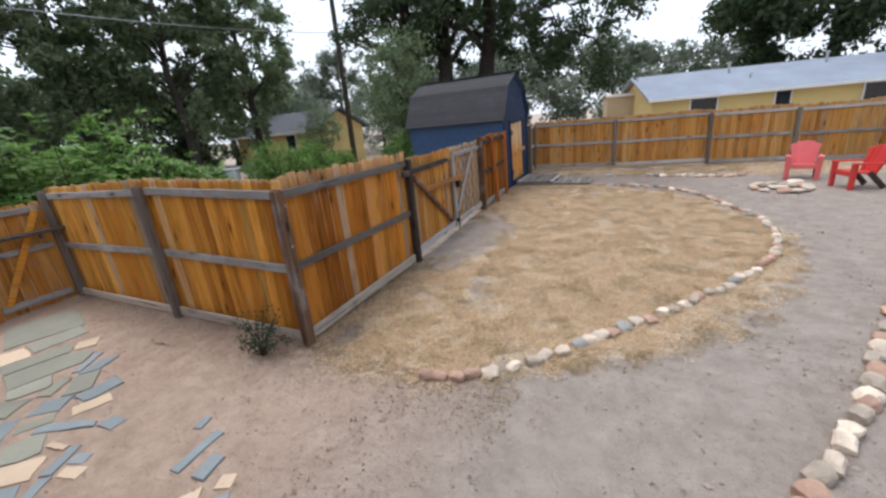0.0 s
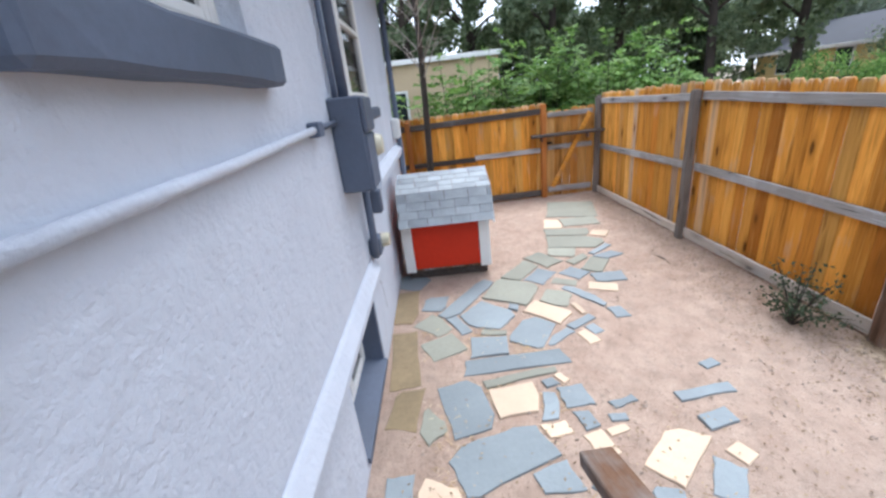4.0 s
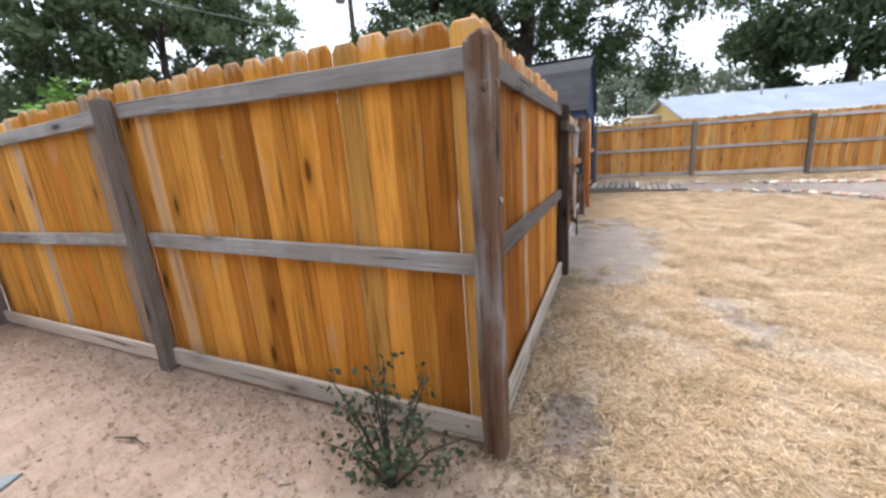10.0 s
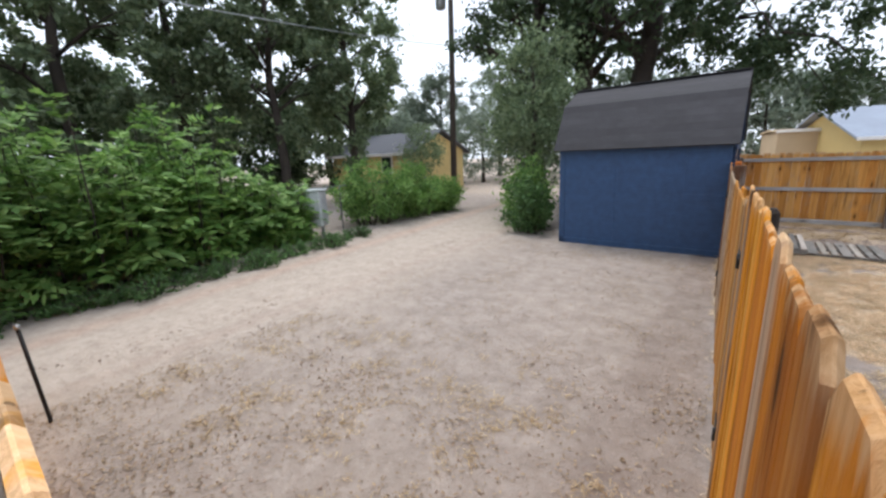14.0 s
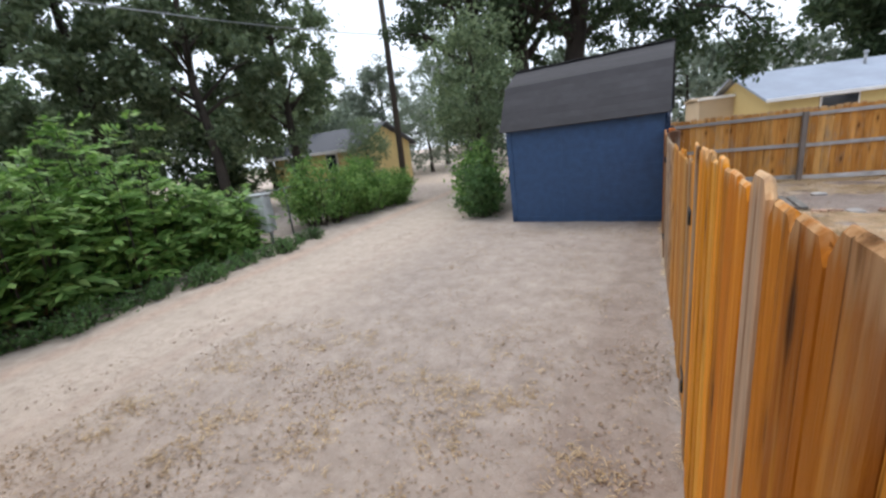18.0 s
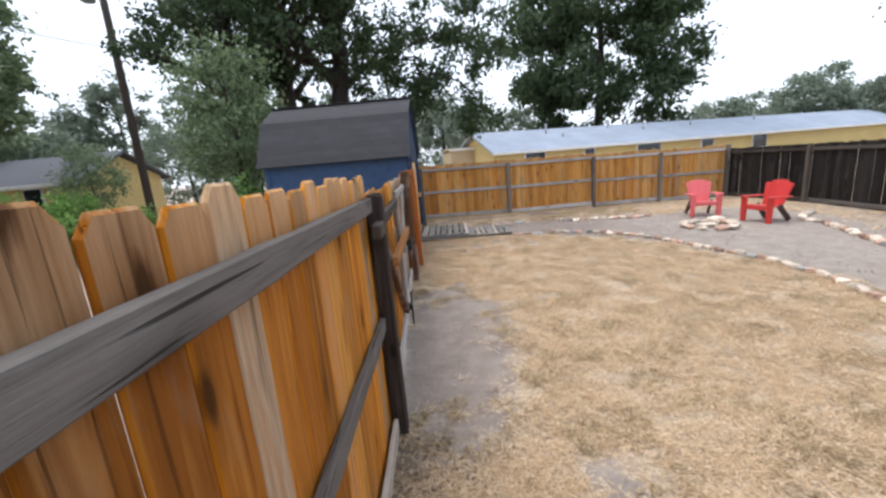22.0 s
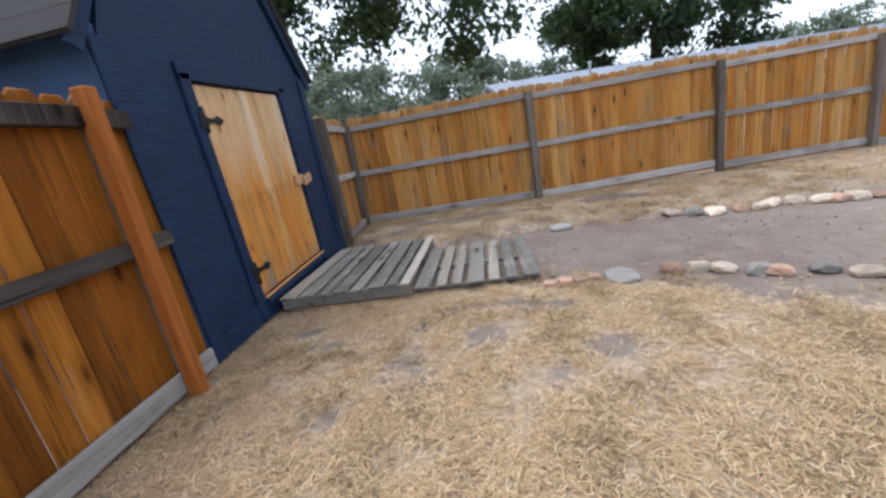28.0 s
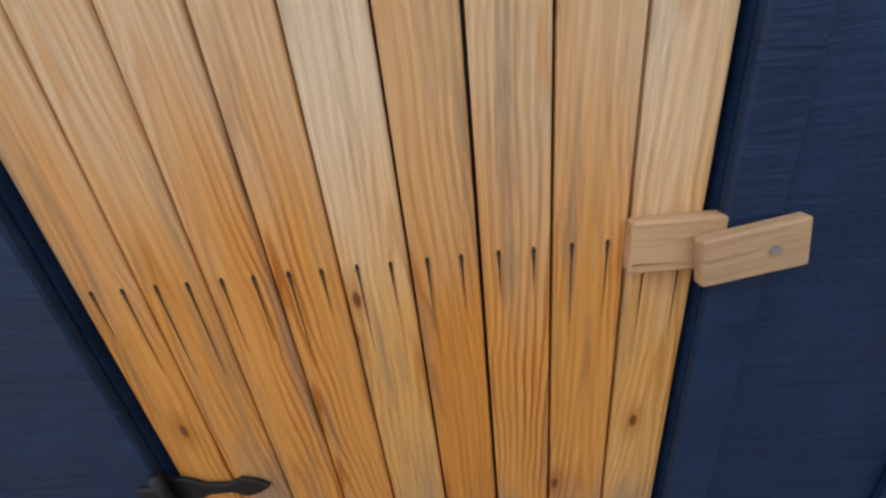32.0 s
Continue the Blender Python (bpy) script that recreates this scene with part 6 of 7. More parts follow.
# ---- plants ----
def leaf_mesh(name, centres, size, mat, rng, droop=0.0, slim=0.5):
    """Many small leaves, each a bent rhombus of two faces, at the given places."""
    n = len(centres)
    c = np.asarray(centres)
    a = rng.normal(size=(n, 3))
    a[:, 2] -= droop
    a /= np.linalg.norm(a, axis=1)[:, None]
    b = np.cross(a, rng.normal(size=(n, 3)))
    b /= np.linalg.norm(b, axis=1)[:, None]
    nrm = np.cross(a, b)
    s = size * rng.uniform(0.6, 1.35, (n, 1))
    v = np.stack([c - a * s * 0.5, c + b * s * 0.5 * slim + nrm * s * 0.08, c + a * s * 0.5, c - b * s * 0.5 * slim + nrm * s * 0.08], 1).reshape(-1, 3)
    i = np.arange(n)[:, None] * 4
    f = np.concatenate([i + [0, 1, 2], i + [0, 2, 3]], 1).reshape(-1, 3)
    me = bpy.data.meshes.new(name)
    me.from_pydata(v.tolist(), [], f.tolist())
    me.materials.append(mat)
    return me


def limbs(base, top, r, rng, count, spread, rise_k=0.7):
    """A trunk with forked limbs; returns the mesh and the tips."""
    bm = bmesh.new()
    base, top = Vector(base), Vector(top)
    pts = []
    for k in range(7):
        t = k / 6
        w = 0.12 * (top - base).length * 0.25 * math.sin(t * 3) * (0 if k == 0 else 1)
        pts.append(base.lerp(top, t) + Vector((rng.uniform(-1, 1) * w * 0.5, rng.uniform(-1, 1) * w * 0.5, 0)))
    radii = [r * (1.25 if k == 0 else 1 - 0.75 * k / 6) for k in range(7)]
    tube(pts, radii, 9, bm)
    tips = [pts[-1]]
    for i in range(count):
        t = rng.uniform(0.35, 0.95)
        j = min(5, int(t * 6))
        p = pts[j].lerp(pts[j + 1], t * 6 - j)
        a = rng.uniform(0, 2 * math.pi)
        reach = spread * rng.uniform(0.55, 1.0) * (1.15 - 0.5 * t)
        q = p + Vector((math.cos(a) * reach, math.sin(a) * reach, reach * rise_k * rng.uniform(0.4, 1.2)))
        m1 = p.lerp(q, 0.5) + Vector((0, 0, reach * 0.12))
        rr = radii[j] * 0.45
        tube([p, m1, q], [rr, rr * 0.65, rr * 0.2], 6, bm)
        tips.append(q)
        for _ in range(2):
            b = a + rng.uniform(-1.1, 1.1)
            e = m1 + Vector((math.cos(b), math.sin(b), rng.uniform(0.0, 0.8))) * reach * 0.5
            tube([m1, m1.lerp(e, 0.5) + Vector((0, 0, 0.05 * reach)), e], [rr * 0.5, rr * 0.3, rr * 0.1], 5, bm)
            tips.append(e)
    return bm, tips


def tree(x, y, h, r, radii, seed, mat, leaves=9000, leaf=0.2, low=0.35, label="", off=(0, 0), clumps=130, puff=0.75, limb_n=14, droop=()):
    rng, nr = random.Random(seed), np.random.default_rng(seed)
    t = thing("tree", label, "tree", Matrix.Translation((x, y, rise(x, y) - 0.1)))
    bm, tips = limbs((0, 0, 0), (off[0] * 0.6, off[1] * 0.6, h * 0.82), r, rng, limb_n, max(radii[0], radii[1]) * 0.8)
    part("trunk", bm, BARK, t, smooth=True)
    c0 = np.array([off[0], off[1], h * (low + (1 - low) / 2)])
    rad = np.array([radii[0], radii[1], h * (1 - low) / 2])
    d = nr.normal(size=(clumps, 3))
    d /= np.linalg.norm(d, axis=1)[:, None]
    lump = np.array([1 + 0.28 * noise.noise(Vector(q) * 1.7 + Vector((seed, 0, 0))) + 0.12 * noise.noise(Vector(q) * 4.1) for q in d])
    cc = c0 + d * rad * (lump * nr.uniform(0.35, 1.0, clumps) ** 0.45)[:, None]
    cc = np.concatenate([cc, [tuple(p) for p in tips]])
    if droop:
        n, lo, hi = droop
        spots = nr.uniform(lo, hi, (n, 3))
        spots[:, 2] = hi[2] - (hi[2] - lo[2]) * nr.uniform(0, 1, n) ** 1.4
        for q in spots[:n // 3]:
            p = Vector((off[0], off[1], h * 0.45)).lerp(Vector(q), 0.45)
            part("bough", tube([p, p.lerp(Vector(q), 0.5) + Vector((0, 0, 0.5)), q], [0.06, 0.035, 0.012], 5), BARK, t)
        cc = np.concatenate([cc, spots])
    pick = nr.integers(0, len(cc), leaves)
    big = nr.uniform(0.6, 1.3, len(cc))
    pos = cc[pick] + nr.normal(size=(leaves, 3)) * (np.array([0.42, 0.42, 0.30]) * puff)[None] * big[pick][:, None]
    pos[:, 2] = np.maximum(pos[:, 2], 0.25)
    part("crown", leaf_mesh("crown", pos, leaf, mat, nr, 0.5), None, t)
    return t


BIG = "tall leafy elm with dark trunks across the alley"
for i, (x, y, h, r, rad) in enumerate(((-17.5, 14.2, 12.5, 0.26, 3.4), (-16.8, 9.6, 13.5, 0.24, 3.9), (-21.0, 7.4, 15.5, 0.30, 4.4), (-18.6, 3.2, 14.0, 0.26, 4.2), (-23.0, -0.4, 16.0, 0.32, 4.8), (-19.6, -4.0, 14.0, 0.26, 4.2), (-21.5, -8.2, 15.0, 0.30, 4.6), (-18.0, -12.5, 14.0, 0.30, 4.6))):
    tree(x, y, h, r, (rad, rad), 100 + i, LEAF_ALLEY, 17000, 0.28, 0.17, BIG, clumps=105, puff=0.62, limb_n=20)
for i, (x, y, h) in enumerate(((-29, 21, 7), (-33, 10, 8), (-34, -2, 8), (-31, -14, 8))):
    tree(x, y, h, 0.3, (6, 6), 130 + i, LEAF_ALLEY, 8000, 0.45, 0.03, "leafy trees far behind the alley", clumps=80, puff=1.2)
tree(-14.6, 16.4, 3.9, 0.08, (1.2, 1.2), 156, LEAF_ALLEY, 4500, 0.12, 0.30, "thin leafy young tree before the yellow house", clumps=60, puff=0.5, limb_n=8)
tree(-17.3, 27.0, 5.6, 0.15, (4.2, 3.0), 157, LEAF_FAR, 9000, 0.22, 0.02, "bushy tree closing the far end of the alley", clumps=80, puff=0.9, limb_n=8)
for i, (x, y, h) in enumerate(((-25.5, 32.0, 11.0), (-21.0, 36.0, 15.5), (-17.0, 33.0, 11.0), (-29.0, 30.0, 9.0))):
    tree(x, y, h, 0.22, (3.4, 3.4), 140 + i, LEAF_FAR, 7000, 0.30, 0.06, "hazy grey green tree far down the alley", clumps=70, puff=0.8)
SHADE = "old elm behind the shed with drooping branches"
tree(-7.9, 16.2, 15.0, 0.50, (4.2, 4.0), 151, LEAF_ELM, 15000, 0.22, 0.30, SHADE, (0.2, 0.5), 110, 0.62, 22)
tree(-6.3, 17.0, 16.0, 0.52, (5.0, 4.4), 155, LEAF_ELM, 13000, 0.22, 0.36, SHADE, (0.5, 0.4), 120, 0.66, 20)
tree(-4.7, 17.4, 16.0, 0.52, (6.2, 4.6), 152, LEAF_ELM, 42000, 0.20, 0.24, SHADE, (2.6, 0.4), 190, 0.66, 24, (46, (1.2, -2.2, 2.9), (7.4, 0.2, 6.8)))
tree(-5.9, 12.0, 6.0, 0.12, (1.5, 1.4), 153, LEAF_ALLEY, 6500, 0.15, 0.30, "bushy young tree beside the shed wall", clumps=100, puff=0.6)
tree(-7.2, 14.6, 5.0, 0.12, (1.5, 1.5), 154, LEAF_ALLEY, 7000, 0.13, 0.14, "bushy young tree behind the shed", clumps=80, puff=0.7)
tree(17.5, 46.0, 25.0, 0.6, (10.0, 8.0), 161, LEAF_ELM, 52000, 0.55, 0.06, "broad dark cottonwood behind the neighbouring house", clumps=170, puff=1.9)
tree(28.5, 16.0, 19.0, 0.5, (7.2, 6.5), 162, LEAF_ELM, 56000, 0.36, 0.05, "tall dark tree beyond the dark fence", clumps=170, puff=1.3)
tree(35.0, 9.0, 18.0, 0.5, (8.5, 8.0), 163, LEAF_ELM, 26000, 0.42, 0.05, "tall dark tree beyond the dark fence", clumps=150, puff=1.5)
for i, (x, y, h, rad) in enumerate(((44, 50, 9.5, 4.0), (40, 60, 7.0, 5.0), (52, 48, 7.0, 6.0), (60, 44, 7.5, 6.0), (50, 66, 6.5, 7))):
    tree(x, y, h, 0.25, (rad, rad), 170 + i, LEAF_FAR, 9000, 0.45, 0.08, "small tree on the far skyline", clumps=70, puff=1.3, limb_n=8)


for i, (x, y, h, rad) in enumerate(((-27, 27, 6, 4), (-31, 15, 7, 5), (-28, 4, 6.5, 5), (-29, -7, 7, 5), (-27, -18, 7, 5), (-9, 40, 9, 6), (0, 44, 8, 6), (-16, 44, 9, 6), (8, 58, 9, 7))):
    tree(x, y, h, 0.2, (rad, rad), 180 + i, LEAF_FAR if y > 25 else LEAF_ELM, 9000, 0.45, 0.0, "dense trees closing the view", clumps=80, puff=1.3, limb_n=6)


def frond_mesh(name, roots, ways, lengths, mat, nr, pairs=7, leaflet=0.30):
    """Arching fronds: slim leaflets in pairs along a rib."""
    n = len(roots)
    d = ways / np.linalg.norm(ways, axis=1)[:, None]
    side = np.cross(d, np.array([0, 0, 1.0]) + nr.normal(size=(n, 3)) * 0.25)
    side /= np.linalg.norm(side, axis=1)[:, None]
    centres, aims, wides = [], [], []
    for k in range(pairs * 2 + 1):
        t = min(1.0, 0.2 + 0.8 * (k // 2) / pairs)
        sgn = 0 if k == pairs * 2 else (1 if k % 2 else -1)
        at = roots + d * (lengths * t)[:, None] - np.array([0, 0, 1.0]) * (lengths * 0.42 * t * t)[:, None]
        aim = side * sgn + d * (0.55 if sgn else 1.0) + np.array([0, 0, -0.35]) + nr.normal(size=(n, 3)) * 0.22
        aim /= np.linalg.norm(aim, axis=1)[:, None]
        size = (lengths * leaflet * (0.65 + 0.6 * math.sin(math.pi * min(1, t * 0.9))))[:, None]
        wide = np.cross(aim, side * 0.5 + np.array([0, 0, 1.0]) + nr.normal(size=(n, 3)) * 0.3)
        wide /= np.linalg.norm(wide, axis=1)[:, None]
        centres.append(at), aims.append(aim * size), wides.append(wide * size * 0.20)
    c, a, w = np.concatenate(centres), np.concatenate(aims), np.concatenate(wides)
    v = np.stack([c, c + a * 0.45 + w, c + a, c + a * 0.45 - w], 1).reshape(-1, 3)
    i = np.arange(len(c))[:, None] * 4
    f = np.concatenate([i + [0, 1, 2], i + [0, 2, 3]], 1).reshape(-1, 3)
    me = bpy.data.meshes.new(name)
    me.from_pydata(v.tolist(), [], f.tolist())
    me.materials.append(mat)
    return me


def sumac(x, y, h, rx, ry, seed, label, stems=22, per=13):
    """A loose thicket of stems with feathered fronds, open and dry towards the ground."""
    rng, nr = random.Random(seed), np.random.default_rng(seed)
    s = thing("shrub", label, "shrub", Matrix.Translation((x, y, 0)))
    bm = bmesh.new()
    roots, ways, lens, low = [], [], [], []
    for _ in range(stems):
        a, k = rng.uniform(0, 2 * math.pi), rng.uniform(0.05, 1.0) ** 0.5
        tall = h * (rng.uniform(0.45, 0.85) if rng.random() < 0.7 else rng.uniform(0.85, 1.15))
        top = Vector((math.cos(a) * rx * k, math.sin(a) * ry * k, tall))
        foot = Vector((top.x * 0.7, top.y * 0.7, -0.05))
        tube([foot, foot.lerp(top, 0.5) + Vector((0.03, 0.02, 0.06)), top], [0.02, 0.014, 0.006], 5, bm)
        for q in range(per):
            t = 0.10 + 0.90 * (q + rng.random()) / per
            b = rng.uniform(0, 2 * math.pi)
            roots.append(tuple(foot.lerp(top, t)))
            ways.append((math.cos(b), math.sin(b), rng.uniform(0.1, 0.7) + 0.8 * (t > 0.93)))
            lens.append(rng.uniform(0.42, 0.78) * (1.0 if t < 0.9 else 0.8))
        low += [tuple(foot.lerp(top, rng.uniform(0.02, 0.35)) + Vector((rng.uniform(-0.2, 0.2), rng.uniform(-0.2, 0.2), 0))) for _ in range(9)]
    part("stem", bm, BARK, s)
    part("foliage", frond_mesh("foliage", np.array(roots), np.array(ways), np.array(lens), LEAF_SHRUB, nr), None, s)
    part("undergrowth", leaf_mesh("undergrowth", np.maximum(np.array(low), (-9, -9, 0.04)), 0.13, DRY_LEAF, nr, 0.3, 0.4), None, s, "dry brown undergrowth")
    return s


def shrub(x, y, h, rx, ry, seed, mat, leaves, leaf, label, stems=14, upright=True):
    """A rounded bush: leaf clumps over a dome of stems, with hollows between the clumps."""
    rng, nr = random.Random(seed), np.random.default_rng(seed)
    s = thing("shrub", label, "shrub", Matrix.Translation((x, y, 0)))
    bm = bmesh.new()
    spots, size = [], []
    for _ in range(stems):
        a, k = rng.uniform(0, 2 * math.pi), rng.uniform(0.0, 1.0) ** 0.5
        up = h * math.sqrt(max(0.05, 1.0 - 0.8 * k * k)) * rng.uniform(0.72, 1.08)
        top = Vector((math.cos(a) * rx * k, math.sin(a) * ry * k, up))
        foot = Vector((top.x * 0.4, top.y * 0.4, -0.05))
        tube([foot, foot.lerp(top, 0.5) + Vector((0, 0, 0.1)), top], [0.022, 0.015, 0.005], 5, bm)
        for t in (1.0, 0.86, 0.68, 0.5, 0.3):
            spots.append(tuple(foot.lerp(top, t) + Vector((rng.uniform(-1, 1), rng.uniform(-1, 1), 0)) * 0.1 * rx))
            size.append(rng.uniform(0.09, 0.17) * (h / 1.9) ** 0.5)
    part("stem", bm, BARK, s)
    cc, ss = np.array(spots), np.array(size)
    pick = nr.integers(0, len(cc), leaves)
    pos = cc[pick] + nr.normal(size=(leaves, 3)) * ss[pick][:, None] * np.array([1.0, 1.0, 0.75])
    pos[:, 2] = np.maximum(pos[:, 2], 0.03)
    part("foliage", leaf_mesh("foliage", pos, leaf, mat, nr, 0.25, 0.5), None, s)
    return s


TALLSHRUB = "tall bright green feathery shrub growing over the chain link fence"
for i, (x, y, h, rx, ry) in enumerate(((-10.0, -7.0, 2.2, 1.3, 1.4), (-10.1, -4.6, 2.2, 1.3, 1.4), (-9.6, -2.3, 2.9, 1.4, 1.4), (-9.1, -0.3, 2.9, 1.2, 1.3), (-9.2, 1.5, 2.8, 1.1, 1.2), (-9.5, 3.0, 2.8, 1.0, 1.0), (-9.9, 4.3, 1.75, 0.9, 0.9), (-10.1, 5.4, 1.35, 0.8, 0.7), (-11.4, 1.0, 2.9, 1.2, 1.6), (-11.6, 4.2, 2.0, 1.0, 1.2))):
    sumac(x, y, h, rx, ry, 200 + i, TALLSHRUB, 30, 18)
for i, (x, y, h, rx, ry) in enumerate(((-9.9, 8.6, 1.95, 1.25, 1.45), (-9.9, 10.6, 1.75, 1.1, 1.2), (-9.9, 12.2, 1.35, 0.9, 0.9))):
    shrub(x, y, h, rx, ry, 220 + i, LEAF_SHRUB, 9000, 0.11, "rounded green shrub along the alley", 44, False)
for i in range(20):
    y = -5 + 0.62 * i
    shrub(-8.1 - 0.13 * max(0, y - 2.5) + 0.2 * (i % 3), y, 0.18 + 0.08 * (i % 3), 0.4, 0.55, 240 + i, LEAF_HEDGE, 900, 0.06, "low weeds along the alley edge", 12, False)
shrub(-4.75, 9.6, 1.3, 0.7, 0.65, 260, LEAF_HEDGE, 2800, 0.12, "leafy green shrub beside the blue shed wall", 16, False)
shrub(-5.3, 10.4, 1.9, 0.8, 0.8, 261, LEAF_SHRUB, 3200, 0.12, "leafy green shrub beside the blue shed wall", 16, False)
# rose bush at the corner post
rng, nr = random.Random(31), np.random.default_rng(31)
rose = thing("rose_bush", "small thin rose bush at the foot of the corner post", "bush", Matrix.Translation((-0.36, -0.34, 0)))
bm, spots = bmesh.new(), []
for i in range(15):
    a, k = rng.uniform(0, 2 * math.pi), rng.uniform(0.1, 0.30)
    top = Vector((math.cos(a) * k * 1.25, math.sin(a) * k, rng.uniform(0.15, 0.48)))
    tube([(0, 0, -0.02), top * 0.5 + Vector((0, 0, 0.05)), top], [0.007, 0.005, 0.002], 5, bm)
    spots += [tuple(top.lerp(Vector((0, 0, 0)), rng.uniform(0, 0.7))) for _ in range(16)]
part("stem", bm, BARK, rose)
pos = np.array(spots)[nr.integers(0, len(spots), 560)] + nr.normal(size=(560, 3)) * 0.035
pos[:, 2] = np.maximum(pos[:, 2], 0.03)
part("leaves", leaf_mesh("leaves", pos, 0.036, LEAF_ROSE, nr, 0.2, 0.6), None, rose)
# bare sapling behind the doghouse
sap = thing("bare_tree", "thin bare sapling with dead twigs behind the doghouse", "tree", Matrix.Translation((-4.70, -3.24, 0)))
bm = bmesh.new()
trunk = [(0, 0, -0.1), (0.02, 0.02, 0.9), (0.0, 0.06, 2.0), (-0.03, 0.08, 3.0), (-0.12, 0.02, 4.1), (-0.05, -0.1, 5.2)]
tube(trunk, [0.075, 0.06, 0.052, 0.045, 0.03, 0.012], 8, bm)
part("trunk", bm, BARK, sap, smooth=True)
for i in range(26):
    z = rng.uniform(2.3, 4.9)
    a, l = rng.uniform(0, 2 * math.pi), rng.uniform(0.5, 1.3)
    p = Vector((-0.03, 0.05, z))
    q = p + Vector((math.cos(a) * l * 0.7, math.sin(a) * l * 0.7, l * 0.7))
    bm = tube([p, p.lerp(q, 0.5) + Vector((0.03, 0.02, 0.02)), q], [0.013, 0.008, 0.003], 5)
    for _ in range(3):
        t = rng.uniform(0.4, 0.9)
        s0 = p.lerp(q, t)
        tube([s0, s0 + Vector((rng.uniform(-1, 1), rng.uniform(-1, 1), rng.uniform(0, 1))) * 0.32], [0.005, 0.002], 4, bm)
    part("twig", bm, TWIG, sap, "pale dead twig")

# ---- dry grass, litter ----
def scatter(name, label, n, area, keep, length, mat, seed, width, lift=0.3, z0=0.004, tuft=1, loose=0.09):
    """Thin bent blades or leaves on the ground, singly or in combed tufts."""
    nr = np.random.default_rng(seed)
    spots = []
    m = n // tuft
    while len(spots) < m:
        for x, y in nr.uniform((area[0], area[2]), (area[1], area[3]), (4000, 2)):
            if keep(x, y) > nr.random():
                spots.append((x, y))
    spots = np.repeat(np.array(spots[:m]), tuft, 0)
    n = m * tuft
    a = nr.uniform(0, 2 * np.pi, n)
    if tuft > 1:
        a = np.repeat(nr.uniform(0, 2 * np.pi, m), tuft) + nr.normal(size=n) * 0.55
        spots = spots + nr.normal(size=(n, 2)) * loose * 0.5
    l = length * nr.uniform(0.4, 1.4, n)
    tilt = nr.uniform(0, lift, n)
    w = width * nr.uniform(0.6, 1.4, n)
    d = np.stack([np.cos(a), np.sin(a), np.zeros(n)], 1)
    s = np.stack([-np.sin(a), np.cos(a), np.zeros(n)], 1)
    z = np.array([rise(x, y) for x, y in spots])
    p0 = np.concatenate([spots, (z + z0 + nr.uniform(-0.004, 0.012, n))[:, None]], 1)
    bend = nr.uniform(-0.35, 0.35, n)[:, None]
    p1 = p0 + d * (l * 0.5)[:, None] + np.array([0, 0, 1.0]) * (l * 0.5 * tilt)[:, None] + s * bend * l[:, None] * 0.3
    p2 = p0 + d * l[:, None] + np.array([0, 0, 1.0]) * (l * 0.55 * tilt)[:, None] + s * bend * l[:, None]
    hw = s * w[:, None] * 0.5
    v = np.stack([p0 - hw, p0 + hw, p1 - hw, p1 + hw, p2], 1).reshape(-1, 3)
    i = np.arange(n)[:, None] * 5
    f = np.concatenate([i + [0, 1, 3], i + [0, 3, 2], i + [2, 3, 4]], 1).reshape(-1, 3)
    me = bpy.data.meshes.new(name)
    me.from_pydata(v.tolist(), [], f.tolist())
    me.materials.append(mat)
    return tagged(new(name, me), label, "grass" if "grass" in name else "leaf litter", kind="stuff")


def patchy(x, y):
    g = cover(x, y)[0]
    k = g + 0.7 * noise.noise((x * 2.1, y * 2.1, 9)) + 1.0 * noise.noise((x * 6.0, y * 6.0, 4))
    return min(1, max(0, (k - 0.45) * 1.5)) if g > 0.12 else 0.0


scatter("dry_grass", "dead straw coloured lawn grass lying flat", 240000, (-0.6, 5.4, -0.2, 10.3), patchy, 0.052, STRAW, 301, 0.004, 0.45, tuft=12, loose=0.08)
scatter("dry_grass", "old brown grass and leaf bits matted in the lawn", 26000, (-0.6, 5.4, -0.2, 10.3), lambda x, y: max(0, 0.15 + 1.5 * noise.noise((x * 3.0, y * 3.0, 12))) * (cover(x, y)[0] > 0.25), 0.045, STRAW_OLD_SHADED, 310, 0.009, 0.5, 0.008, tuft=6, loose=0.07)
# Brown blades here also carry the back corner's shade in their colour.
scatter("dry_grass", "dead grass by the back fence", 28000, (-0.6, 6.0, 11.0, 13.4), patchy, 0.06, STRAW_OLD_SHADED, 302, 0.005, 0.8, tuft=8, loose=0.07)
scatter("dry_grass", "dead grass in front of the dark fence", 12000, (5.5, 9.9, 2.0, 13.4), lambda x, y: patchy(x, y) if lawn(x, y) < 0 else 0, 0.10, STRAW, 303, 0.008, 0.5, tuft=8)
scatter("leaf_litter", "dry leaf litter on the rosy dirt", 6500, (-5.0, 2.4, -3.5, 0.0), lambda x, y: (0.9 * max(0, (y + 1.0) / 1.0) ** 2 + 0.25 * max(0, noise.noise((x * 2, y * 2, 6)))) if y > -1.0 else (0.06 if x > 0.3 else 0.0), 0.02, DRY_LEAF, 304, 0.010, 0.5)
scatter("leaf_litter", "straw between the flagstones", 1500, (-0.9, 1.2, -3.4, -2.3), lambda x, y: max(0, noise.noise((x * 3, y * 3, 2)) * 2), 0.05, STRAW, 305, 0.005, 0.15, -0.006)
scatter("leaf_litter", "dry leaf litter on the alley side of the fence", 9000, (-4.8, -0.25, 0.1, 8.4), lambda x, y: max(0.04, 0.45 * max(0, 1 - (y - 0.5) / 2.8) + 0.7 * noise.noise((x * 1.6, y * 1.6, 5)) + 0.25 * (y > 7.3)), 0.026, DRY_LEAF, 306, 0.013, 0.5)
